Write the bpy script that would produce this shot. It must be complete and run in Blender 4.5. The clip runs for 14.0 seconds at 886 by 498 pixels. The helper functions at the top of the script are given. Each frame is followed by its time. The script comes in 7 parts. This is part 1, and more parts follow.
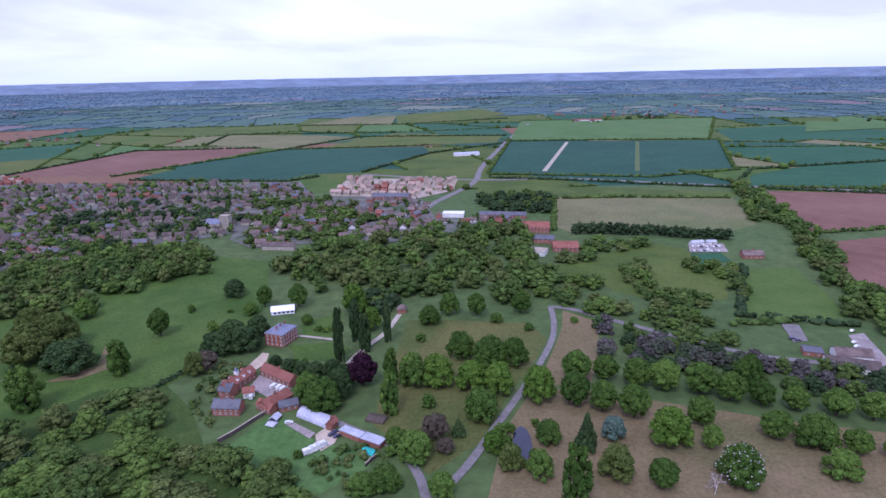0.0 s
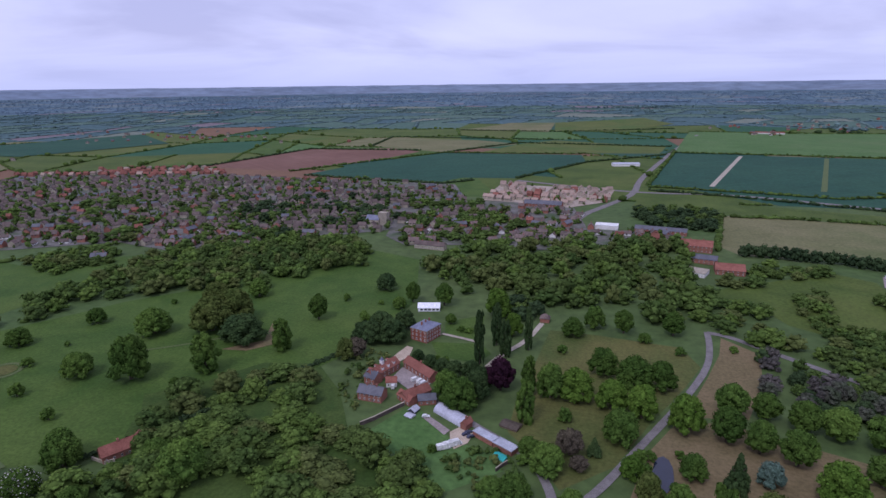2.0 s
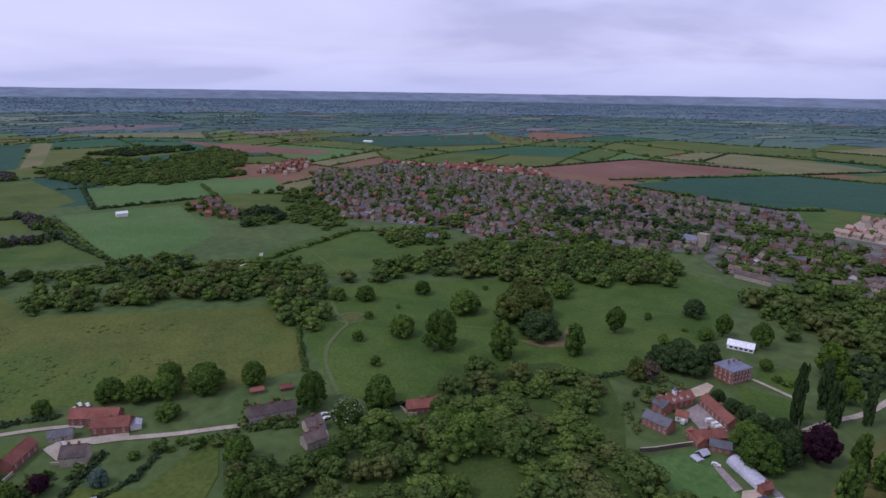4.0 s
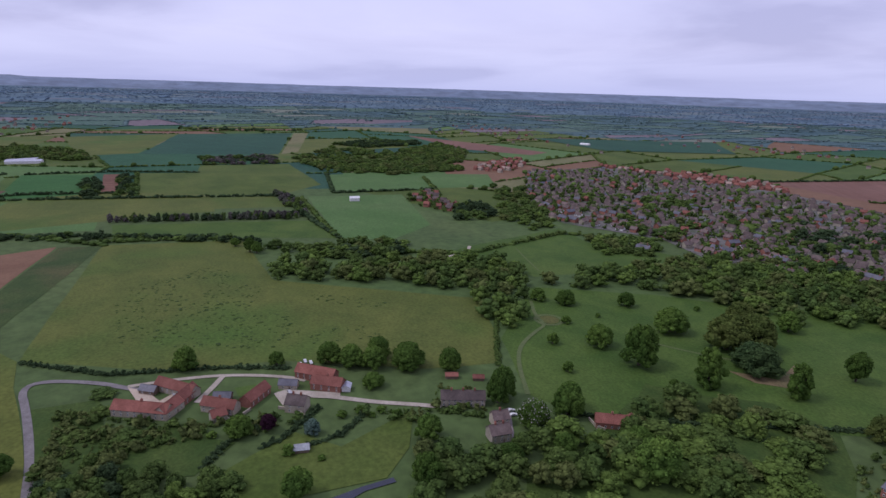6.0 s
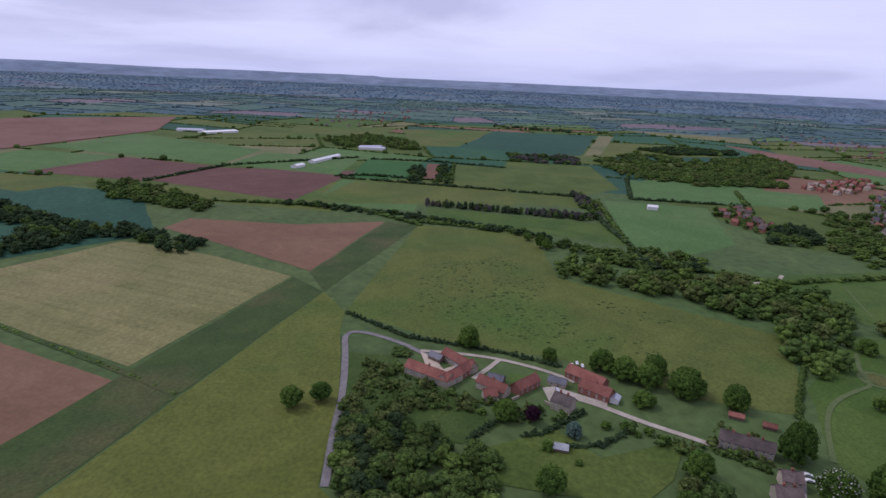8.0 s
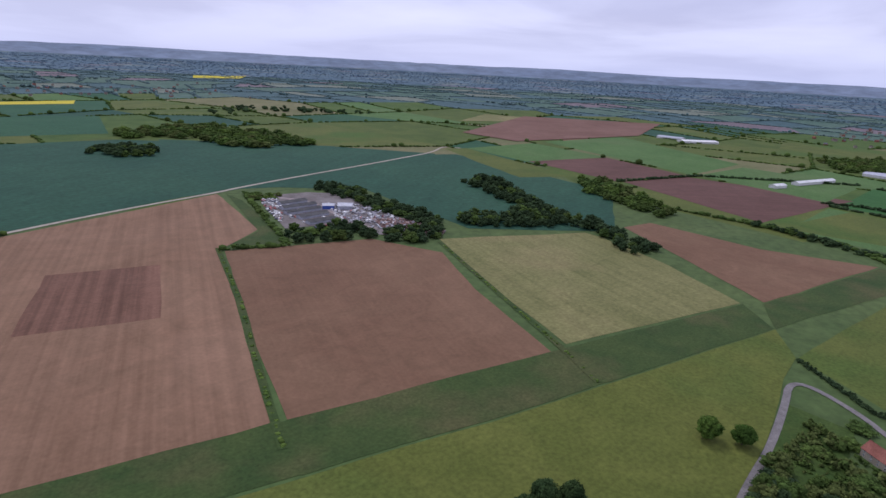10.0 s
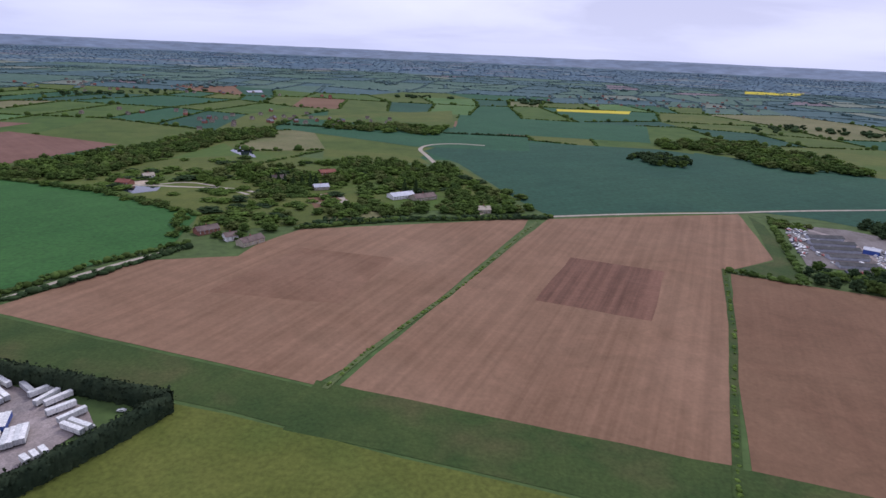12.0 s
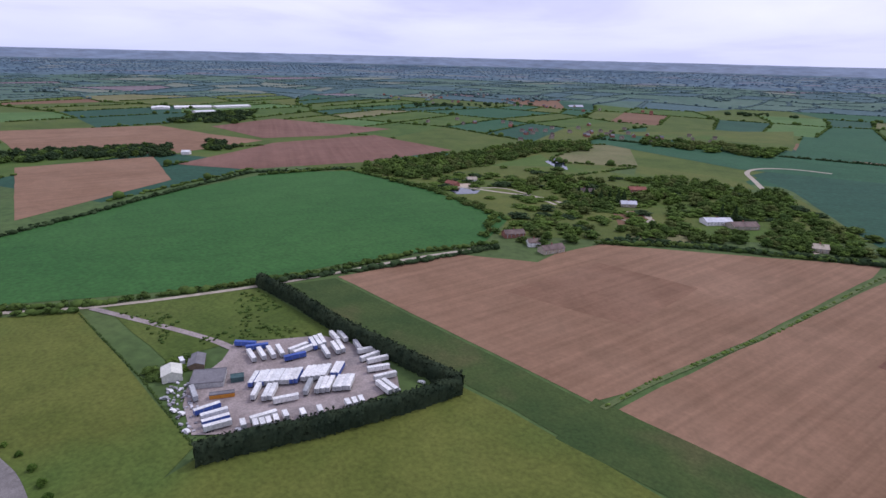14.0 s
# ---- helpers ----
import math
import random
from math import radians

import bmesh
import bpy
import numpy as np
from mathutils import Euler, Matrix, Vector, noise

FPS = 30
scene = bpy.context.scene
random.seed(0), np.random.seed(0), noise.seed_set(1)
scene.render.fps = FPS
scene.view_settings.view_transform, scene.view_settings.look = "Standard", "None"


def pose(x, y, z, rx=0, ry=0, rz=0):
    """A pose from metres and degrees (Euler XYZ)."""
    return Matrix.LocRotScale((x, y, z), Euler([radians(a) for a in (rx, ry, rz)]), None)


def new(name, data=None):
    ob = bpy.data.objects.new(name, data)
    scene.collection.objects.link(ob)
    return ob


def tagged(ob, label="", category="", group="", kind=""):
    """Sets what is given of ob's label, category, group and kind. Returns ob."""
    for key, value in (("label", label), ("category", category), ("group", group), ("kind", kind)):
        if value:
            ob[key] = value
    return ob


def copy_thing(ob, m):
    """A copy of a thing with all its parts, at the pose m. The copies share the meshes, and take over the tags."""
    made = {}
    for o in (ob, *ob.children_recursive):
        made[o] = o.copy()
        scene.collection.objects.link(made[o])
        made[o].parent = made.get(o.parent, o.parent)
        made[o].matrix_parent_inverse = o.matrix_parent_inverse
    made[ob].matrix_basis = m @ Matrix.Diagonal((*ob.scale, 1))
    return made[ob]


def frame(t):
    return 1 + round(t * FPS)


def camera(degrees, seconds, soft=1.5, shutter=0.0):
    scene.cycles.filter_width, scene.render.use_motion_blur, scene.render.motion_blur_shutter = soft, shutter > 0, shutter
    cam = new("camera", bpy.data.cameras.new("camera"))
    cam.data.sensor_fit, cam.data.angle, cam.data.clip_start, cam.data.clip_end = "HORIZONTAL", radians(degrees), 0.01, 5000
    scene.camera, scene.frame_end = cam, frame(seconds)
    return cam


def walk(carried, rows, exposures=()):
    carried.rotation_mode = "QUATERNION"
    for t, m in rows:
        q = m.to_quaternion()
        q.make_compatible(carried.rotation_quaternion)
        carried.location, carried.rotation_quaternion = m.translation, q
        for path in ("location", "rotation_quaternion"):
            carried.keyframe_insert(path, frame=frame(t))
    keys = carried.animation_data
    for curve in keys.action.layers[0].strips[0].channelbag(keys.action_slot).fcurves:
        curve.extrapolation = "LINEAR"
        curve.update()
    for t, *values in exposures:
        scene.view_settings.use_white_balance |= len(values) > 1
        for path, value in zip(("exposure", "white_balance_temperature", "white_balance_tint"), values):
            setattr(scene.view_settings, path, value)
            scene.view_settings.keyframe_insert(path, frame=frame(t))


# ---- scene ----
cam = camera(73.18, 14.0, soft=1.5)
PATH = [
    (0.0, pose(0, 0, 180, 73.710, 1.199, -0.350)),
    (0.5, pose(0, 0, 180, 73.803, 1.214, 0.153)),
    (1.0, pose(0, 0, 180, 73.982, 1.130, 2.304)),
    (1.5, pose(0, 0, 180, 74.189, 1.061, 5.673)),
    (2.0, pose(0, 0, 180, 74.533, 0.665, 14.487)),
    (2.5, pose(0, 0, 180, 74.833, 0.258, 23.402)),
    (3.0, pose(0, 0, 180, 75.026, -0.179, 32.035)),
    (3.5, pose(0, 0, 180, 75.181, -0.508, 38.986)),
    (6.0, pose(0, 0, 180, 74.917, -1.742, 65.151)),
    (6.5, pose(0, 0, 180, 74.775, -1.909, 71.138)),
    (7.0, pose(0, 0, 180, 74.629, -2.129, 77.540)),
    (9.5, pose(0, 0, 180, 73.095, -2.840, 124.963)),
    (10.0, pose(0, 0, 180, 72.748, -2.985, 136.880)),
    (10.5, pose(0, 0, 180, 72.402, -2.874, 147.846)),
    (11.0, pose(0, 0, 180, 72.138, -2.731, 158.890)),
    (11.5, pose(0, 0, 180, 71.887, -2.606, 171.278)),
    (12.0, pose(0, 0, 180, 71.738, -2.404, -175.044)),
    (12.5, pose(0, 0, 180, 71.731, -2.155, -166.318)),
    (13.0, pose(0, 0, 180, 71.853, -1.873, -161.195)),
    (13.5, pose(0, 0, 180, 71.995, -1.590, -157.571)),
    (14.0, pose(0, 0, 180, 72.113, -1.342, -145.843)),
]
EXPOSURES = [(0.0, 0.46, 5150, 32), (1.0, 0.08, 5350, 28), (2.0, -0.14, 5550, 25), (3.0, -0.24, 5650, 25), (7.0, -0.2, 5800, 24), (9.5, -0.1, 5850, 19), (11.0, -0.03, 5900, 18), (14.0, 0.1, 5900, 20)]
walk(cam, PATH, EXPOSURES)

# ---- world and light: bright overcast sky, weak soft sun ----
SUN_EL, SUN_ROT = 52.0, 200.0
world = bpy.data.worlds.new("sky")
scene.world = world
world.use_nodes = True
wn, wl = world.node_tree.nodes, world.node_tree.links
wn.clear()
w_out = wn.new("ShaderNodeOutputWorld")
w_bg = wn.new("ShaderNodeBackground")
w_sky = wn.new("ShaderNodeTexSky")
w_sky.sky_type = "NISHITA"
w_sky.sun_disc = False
w_sky.sun_elevation, w_sky.sun_rotation = radians(SUN_EL), radians(SUN_ROT)
w_tc = wn.new("ShaderNodeTexCoord")
w_sep = wn.new("ShaderNodeSeparateXYZ")
wl.new(w_tc.outputs["Generated"], w_sep.inputs[0])
# cloud sheet: the direction is laid on a flat layer, so that clouds flatten towards the horizon
w_z = wn.new("ShaderNodeMath"); w_z.operation = "MAXIMUM"; w_z.inputs[1].default_value = 0.0
wl.new(w_sep.outputs["Z"], w_z.inputs[0])
w_add = wn.new("ShaderNodeMath"); w_add.operation = "ADD"; w_add.inputs[1].default_value = 0.13
wl.new(w_z.outputs[0], w_add.inputs[0])
w_dx = wn.new("ShaderNodeMath"); w_dx.operation = "DIVIDE"
w_dy = wn.new("ShaderNodeMath"); w_dy.operation = "DIVIDE"
wl.new(w_sep.outputs["X"], w_dx.inputs[0]); wl.new(w_add.outputs[0], w_dx.inputs[1])
wl.new(w_sep.outputs["Y"], w_dy.inputs[0]); wl.new(w_add.outputs[0], w_dy.inputs[1])
w_com = wn.new("ShaderNodeCombineXYZ")
wl.new(w_dx.outputs[0], w_com.inputs[0]); wl.new(w_dy.outputs[0], w_com.inputs[1])
w_n = wn.new("ShaderNodeTexNoise")
w_n.inputs["Scale"].default_value = 0.42
w_n.inputs["Detail"].default_value = 6
w_n.inputs["Roughness"].default_value = 0.5
w_n.inputs["Distortion"].default_value = 0.4
wl.new(w_com.outputs[0], w_n.inputs["Vector"])
w_r = wn.new("ShaderNodeValToRGB")
w_r.color_ramp.elements[0].position, w_r.color_ramp.elements[0].color = 0.38, (0.54, 0.54, 0.70, 1)
w_r.color_ramp.elements[1].position, w_r.color_ramp.elements[1].color = 0.62, (0.78, 0.78, 0.93, 1)
mid = w_r.color_ramp.elements.new(0.5)
mid.color = (0.70, 0.70, 0.86, 1)
wl.new(w_n.outputs["Fac"], w_r.inputs[0])
# thin blue-grey band of haze close to the horizon
w_hr = wn.new("ShaderNodeMapRange")
w_hr.inputs["From Min"].default_value, w_hr.inputs["From Max"].default_value = -0.005, 0.07
w_hr.inputs["To Min"].default_value, w_hr.inputs["To Max"].default_value = 0.75, 0.0
wl.new(w_sep.outputs["Z"], w_hr.inputs["Value"])
w_m = wn.new("ShaderNodeMix"); w_m.data_type = "RGBA"
w_m.inputs["B"].default_value = (0.56, 0.61, 0.83, 1)
wl.new(w_hr.outputs[0], w_m.inputs["Factor"]); wl.new(w_r.outputs[0], w_m.inputs["A"])
w_s = wn.new("ShaderNodeMix"); w_s.data_type = "RGBA"; w_s.blend_type = "ADD"
w_s.inputs["Factor"].default_value = 0.012
wl.new(w_m.outputs["Result"], w_s.inputs["A"]); wl.new(w_sky.outputs[0], w_s.inputs["B"])
wl.new(w_s.outputs["Result"], w_bg.inputs["Color"])
w_bg.inputs["Strength"].default_value = 1.0
wl.new(w_bg.outputs[0], w_out.inputs[0])
sun = new("sun", bpy.data.lights.new("sun", "SUN"))
sun.data.energy, sun.data.angle, sun.data.color = 1.3, radians(14), (1.0, 0.95, 0.87)
sun.matrix_world = pose(0, 0, 600, 90 - SUN_EL, 0, -SUN_ROT + 180)

# ---- the lie of the land: level out to FLAT, then a slow rise to the far ridges ----
FLAT, RISE, EYE = 2400.0, 2300.0, 180.0


def stretch(s):
    """Distance along the plain, drawn in towards the rim of the vale."""
    return s if s <= FLAT else FLAT + (s - FLAT) / (1 + (s - FLAT) / RISE)


def land_z(r):
    if r <= FLAT:
        return 0.0
    u = min((r - FLAT) / RISE, 0.985)
    return EYE * (1 - r / (FLAT + RISE * u / (1 - u)))


def lay(x, y, up=0.0):
    return (x, y, land_z(math.hypot(x, y)) + up)


# ---- materials ----
MATS = {}


def surface(name, a, b, scale=0.05, fine=1.2, rough=0.9, bump=0.0, c=None, stripe=None, island=0.0, objrand=0.0, spec=0.15, metal=0.0, grain=0.24, thin=0.0):
    """Two colours mixed by coarse and fine noise, an optional third in patches, optional drill rows, bump, variation from piece to piece and, for leaves, light that passes through."""
    if name in MATS:
        return MATS[name]
    m = bpy.data.materials.new(name)
    MATS[name] = m
    m.use_nodes = True
    n, l = m.node_tree.nodes, m.node_tree.links
    p = n["Principled BSDF"]
    p.inputs["Roughness"].default_value = rough
    p.inputs["Specular IOR Level"].default_value = spec
    p.inputs["Metallic"].default_value = metal
    geo = n.new("ShaderNodeNewGeometry")

    def tex(s, detail=4, vec=None, dist=0.0):
        t = n.new("ShaderNodeTexNoise")
        t.inputs["Scale"].default_value, t.inputs["Detail"].default_value = s, detail
        t.inputs["Roughness"].default_value, t.inputs["Distortion"].default_value = 0.6, dist
        l.new(vec or geo.outputs["Position"], t.inputs["Vector"])
        return t.outputs["Fac"]

    def mix(f, x, y, mode="MIX"):
        k = n.new("ShaderNodeMix"); k.data_type = "RGBA"; k.blend_type = mode
        for s, v in (("Factor", f), ("A", x), ("B", y)):
            if isinstance(v, (int, float)):
                k.inputs[s].default_value = v
            elif isinstance(v, tuple):
                k.inputs[s].default_value = (*v, 1)
            else:
                l.new(v, k.inputs[s])
        return k.outputs["Result"]

    def span(v, lo, hi, to0=0.0, to1=1.0):
        k = n.new("ShaderNodeMapRange")
        for s, x in zip(("From Min", "From Max", "To Min", "To Max"), (lo, hi, to0, to1)):
            k.inputs[s].default_value = x
        l.new(v, k.inputs["Value"])
        return k.outputs[0]

    coarse = span(tex(scale, 5, dist=0.6), 0.35, 0.65)
    col = mix(coarse, a, b)
    if c:
        col = mix(span(tex(scale * 0.45, 3), 0.5, 0.68, 0, 0.8), col, c)
    if stripe:
        angle, width, depth = stripe
        turn = n.new("ShaderNodeVectorRotate")
        turn.rotation_type = "Z_AXIS"
        turn.inputs["Angle"].default_value = radians(-angle)
        l.new(geo.outputs["Position"], turn.inputs["Vector"])
        mp = n.new("ShaderNodeMapping")
        mp.inputs["Scale"].default_value = (0.02 / width, 1.0 / width, 1)
        l.new(turn.outputs[0], mp.inputs["Vector"])
        rows = tex(1.0, 3, mp.outputs[0])
        col = mix(span(rows, 0.35, 0.65, 0, depth), col, tuple(v * 1.5 for v in b))
    middle = span(tex(scale * 5.5, 4, dist=1.2), 0.32, 0.68)
    col = mix(1.0, col, mix(middle, (0.9, 0.91, 0.9), (1.1, 1.09, 1.1)), "MULTIPLY")
    fine_v = tex(fine, 5)
    col = mix(1.0, col, mix(span(fine_v, 0.3, 0.7), (1 - grain,) * 3, (1 + grain,) * 3), "MULTIPLY")
    if island:
        k = mix(geo.outputs["Random Per Island"], (1 - island,) * 3, (1 + island,) * 3)
        col = mix(1.0, col, k, "MULTIPLY")
    if objrand:
        oi = n.new("ShaderNodeObjectInfo")
        k = mix(oi.outputs["Random"], (1 - objrand, 1 - objrand * 0.8, 1 - objrand), (1 + objrand, 1 + objrand, 1 + objrand * 0.6))
        col = mix(1.0, col, k, "MULTIPLY")
    l.new(col, p.inputs["Base Color"])
    if thin:
        tl = n.new("ShaderNodeBsdfTranslucent")
        ms = n.new("ShaderNodeMixShader")
        ms.inputs[0].default_value = thin
        l.new(col, tl.inputs["Color"])
        l.new(p.outputs[0], ms.inputs[1]); l.new(tl.outputs[0], ms.inputs[2])
        l.new(ms.outputs[0], n["Material Output"].inputs["Surface"])
    if bump:
        bn = n.new("ShaderNodeBump")
        bn.inputs["Strength"].default_value, bn.inputs["Distance"].default_value = bump, 1.0 / fine
        l.new(fine_v, bn.inputs["Height"])
        l.new(bn.outputs[0], p.inputs["Normal"])
    return m


ROWS = -109.5
PASTURE = surface("pasture", (0.053, 0.085, 0.014), (0.081, 0.116, 0.021), 0.015, 0.35, c=(0.097, 0.121, 0.026))
PARK = surface("park_grass", (0.043, 0.086, 0.014), (0.069, 0.116, 0.020), 0.02, 0.5, c=(0.079, 0.122, 0.023))
MEADOW = surface("meadow", (0.076, 0.101, 0.020), (0.105, 0.124, 0.026), 0.012, 0.4, c=(0.055, 0.112, 0.017))
OLIVE = surface("olive_meadow", (0.084, 0.104, 0.018), (0.115, 0.130, 0.026), 0.012, 0.4, c=(0.062, 0.108, 0.020))
LAWN = surface("lawn", (0.062, 0.110, 0.020), (0.080, 0.127, 0.025), 0.05, 1.0)
DRY = surface("dry_grass", (0.144, 0.115, 0.053), (0.185, 0.140, 0.072), 0.02, 0.5, c=(0.088, 0.100, 0.035))
ROUGH = surface("rough_grass", (0.078, 0.094, 0.024), (0.118, 0.114, 0.034), 0.02, 0.5, c=(0.052, 0.095, 0.020))
SCRUB = surface("scrub_grass", (0.037, 0.070, 0.013), (0.058, 0.090, 0.018), 0.04, 0.6)
STRIP = surface("sown_margin", (0.035, 0.064, 0.016), (0.054, 0.082, 0.021), 0.03, 0.5, c=(0.088, 0.085, 0.032))
TEAL = surface("blue_green_crop", (0.018, 0.062, 0.037), (0.027, 0.078, 0.043), 0.004, 0.15, stripe=(35, 14, 0.18))
TEAL2 = surface("green_crop", (0.02, 0.075, 0.034), (0.03, 0.09, 0.04), 0.006, 0.2, stripe=(-20, 12, 0.2))
VIVID = surface("young_crop", (0.028, 0.095, 0.021), (0.038, 0.112, 0.026), 0.006, 0.25, stripe=(60, 10, 0.15))
BRIGHT = surface("bright_pasture", (0.064, 0.132, 0.032), (0.086, 0.156, 0.044), 0.008, 0.3, c=(0.10, 0.15, 0.05))
KHAKI = surface("pale_crop", (0.135, 0.135, 0.055), (0.175, 0.165, 0.075), 0.01, 0.3, c=(0.10, 0.125, 0.04))
GOLD = surface("yellowing_crop", (0.128, 0.132, 0.044), (0.172, 0.164, 0.062), 0.012, 0.3, c=(0.23, 0.185, 0.085), stripe=(72, 9, 0.35))
SOIL = surface("bare_soil", (0.170, 0.098, 0.055), (0.210, 0.126, 0.075), 0.008, 0.35, c=(0.237, 0.149, 0.092), stripe=(ROWS, 6, 0.4), grain=0.1)
SOIL2 = surface("bare_soil_dark", (0.149, 0.082, 0.046), (0.181, 0.106, 0.060), 0.008, 0.35, stripe=(ROWS, 4, 0.12), grain=0.1)
SOIL3 = surface("bare_soil_damp", (0.151, 0.084, 0.047), (0.192, 0.111, 0.066), 0.012, 0.35, c=(0.212, 0.127, 0.077), stripe=(ROWS, 6, 0.3), grain=0.1)
TILLED = surface("tilled_soil", (0.103, 0.051, 0.031), (0.137, 0.072, 0.046), 0.02, 0.4, stripe=(ROWS, 7, 0.95), grain=0.12)
RED = surface("red_soil", (0.135, 0.07, 0.047), (0.178, 0.098, 0.07), 0.006, 0.3, stripe=(-40, 9, 0.25), grain=0.1)
RED_DARK = surface("dark_red_soil", (0.095, 0.048, 0.036), (0.125, 0.066, 0.050), 0.006, 0.3, stripe=(-40, 9, 0.25), grain=0.12)
SCRAP_YARD = surface("oily_hardstanding", (0.13, 0.112, 0.10), (0.19, 0.168, 0.152), 0.06, 0.8, c=(0.24, 0.215, 0.2))
DARK_SHEET = surface("dark_weathered_sheet", (0.06, 0.058, 0.062), (0.10, 0.097, 0.10), 0.15, 1.5, rough=0.7, objrand=0.3)
RAPE = surface("rape_flower", (0.45, 0.38, 0.03), (0.55, 0.46, 0.04), 0.01, 0.3)
ROAD = surface("worn_asphalt", (0.15, 0.137, 0.126), (0.21, 0.194, 0.178), 0.15, 2.0, rough=0.85)
TRACK = surface("pale_track", (0.32, 0.28, 0.21), (0.42, 0.37, 0.29), 0.1, 1.5)
GRAVEL = surface("gravel", (0.40, 0.32, 0.23), (0.52, 0.43, 0.32), 0.1, 2.0, bump=0.2)
CONCRETE = surface("yard_hardcore", (0.24, 0.20, 0.18), (0.34, 0.29, 0.265), 0.06, 1.0, c=(0.2, 0.18, 0.17))
PATHM = surface("trodden_path", (0.085, 0.12, 0.04), (0.11, 0.135, 0.05), 0.2, 1.5)
LAND = surface("open_land", (0.062, 0.10, 0.03), (0.086, 0.122, 0.038), 0.004, 0.1, c=(0.06, 0.11, 0.03))
# far fields: aerial haze painted into the base colours, bluer and paler
FAR_A = surface("haze_tint_pasture", (0.062, 0.118, 0.085), (0.088, 0.142, 0.102), 0.002, 0.05)
FAR_B = surface("haze_tint_crop", (0.052, 0.10, 0.105), (0.066, 0.118, 0.115), 0.002, 0.05)
FAR_C = surface("haze_tint_soil", (0.15, 0.12, 0.125), (0.17, 0.14, 0.145), 0.002, 0.05)
FAR_D = surface("haze_tint_stubble", (0.14, 0.165, 0.125), (0.165, 0.19, 0.14), 0.002, 0.05)
# haze is mixed into this leaf colour for far hedges and copses
FAR_WOOD = surface("haze_tint_woodland", (0.095, 0.154, 0.142), (0.122, 0.182, 0.166), 0.01, 0.1, island=0.25)
# farthest fields: a thicker haze tint in the base colour
FAR2_A = surface("thick_haze_tint_pasture", (0.085, 0.138, 0.162), (0.102, 0.155, 0.175), 0.001, 0.02)
FAR2_B = surface("thick_haze_tint_crop", (0.070, 0.118, 0.152), (0.08, 0.13, 0.16), 0.001, 0.02)
FAR2_C = surface("thick_haze_tint_soil", (0.125, 0.135, 0.15), (0.14, 0.145, 0.16), 0.001, 0.02)
FAR2_D = surface("thick_haze_tint_stubble", (0.13, 0.17, 0.165), (0.145, 0.18, 0.17), 0.001, 0.02)
# leaf colour of the farthest trees, with still more haze painted in
FAR2_WOOD = surface("thick_haze_tint_woodland", (0.128, 0.192, 0.246), (0.149, 0.214, 0.264), 0.005, 0.05, island=0.15)
# pale blue base colour stands in for haze over the ridge
RIDGE = surface("haze_tint_ridge", (0.147, 0.191, 0.248), (0.179, 0.221, 0.276), 0.002, 0.01)

LEAF = surface("leaf_green", (0.054, 0.100, 0.021), (0.093, 0.151, 0.030), 0.05, 0.7, island=0.3, objrand=0.28, bump=0.3, spec=0.02, thin=0.12)
LEAF_BRIGHT = surface("leaf_fresh", (0.074, 0.136, 0.021), (0.111, 0.180, 0.029), 0.1, 0.8, island=0.3, objrand=0.2, spec=0.02, thin=0.12)
LEAF_DARK = surface("leaf_dark", (0.035, 0.062, 0.024), (0.059, 0.093, 0.033), 0.06, 0.8, island=0.3, objrand=0.25, spec=0.02, thin=0.12)
LEAF_OLIVE = surface("leaf_olive", (0.056, 0.081, 0.020), (0.100, 0.123, 0.033), 0.08, 0.8, island=0.3, objrand=0.2, spec=0.02, thin=0.12)
LEAF_PURPLE = surface("leaf_copper", (0.023, 0.010, 0.018), (0.047, 0.018, 0.029), 0.1, 0.8, island=0.3, spec=0.02, thin=0.12)
LEAF_BLUE = surface("leaf_blue_grey", (0.070, 0.119, 0.087), (0.119, 0.175, 0.133), 0.1, 0.8, island=0.3, spec=0.02, thin=0.12)
LEAF_BROWN = surface("leaf_brown_twig", (0.075, 0.063, 0.045), (0.112, 0.096, 0.063), 0.1, 0.8, island=0.28, spec=0.02, thin=0.12)
WOODS = surface("woodland_leaf", (0.056, 0.096, 0.025), (0.097, 0.148, 0.034), 0.03, 0.5, c=(0.075, 0.104, 0.027), island=0.32, spec=0.02, thin=0.12)
WOODS_LIGHT = surface("woodland_fresh_leaf", (0.078, 0.130, 0.027), (0.122, 0.182, 0.038), 0.05, 0.5, island=0.28, spec=0.02, thin=0.12)
WOODS_OLIVE = surface("woodland_olive_leaf", (0.078, 0.104, 0.030), (0.122, 0.150, 0.043), 0.05, 0.5, island=0.28, spec=0.02, thin=0.12)
WOODS_DARK = surface("woodland_dark", (0.033, 0.056, 0.025), (0.054, 0.086, 0.033), 0.05, 0.6, island=0.3, spec=0.02, thin=0.12)
WOODS_BARE = surface("woodland_bare_twigs", (0.080, 0.074, 0.067), (0.128, 0.115, 0.099), 0.05, 0.6, c=(0.040, 0.080, 0.022), island=0.28, spec=0.02, thin=0.12)
BLOSSOM = surface("tree_blossom", (0.30, 0.30, 0.24), (0.40, 0.39, 0.32), 0.2, 1.0, island=0.2)
CONIFER = surface("clipped_conifer_leaf", (0.018, 0.028, 0.016), (0.032, 0.044, 0.023), 0.08, 0.8, island=0.25, spec=0.02)
BARK = surface("bark", (0.07, 0.055, 0.04), (0.11, 0.09, 0.07), 0.6, 4.0, bump=0.4)
TILE = surface("red_roof_tiles", (0.185, 0.072, 0.054), (0.255, 0.105, 0.080), 0.15, 2.2, objrand=0.16, bump=0.25)
TILE_DULL = surface("brown_roof_tiles", (0.085, 0.062, 0.06), (0.155, 0.115, 0.108), 0.15, 2.2, objrand=0.3, island=0.2, bump=0.2)
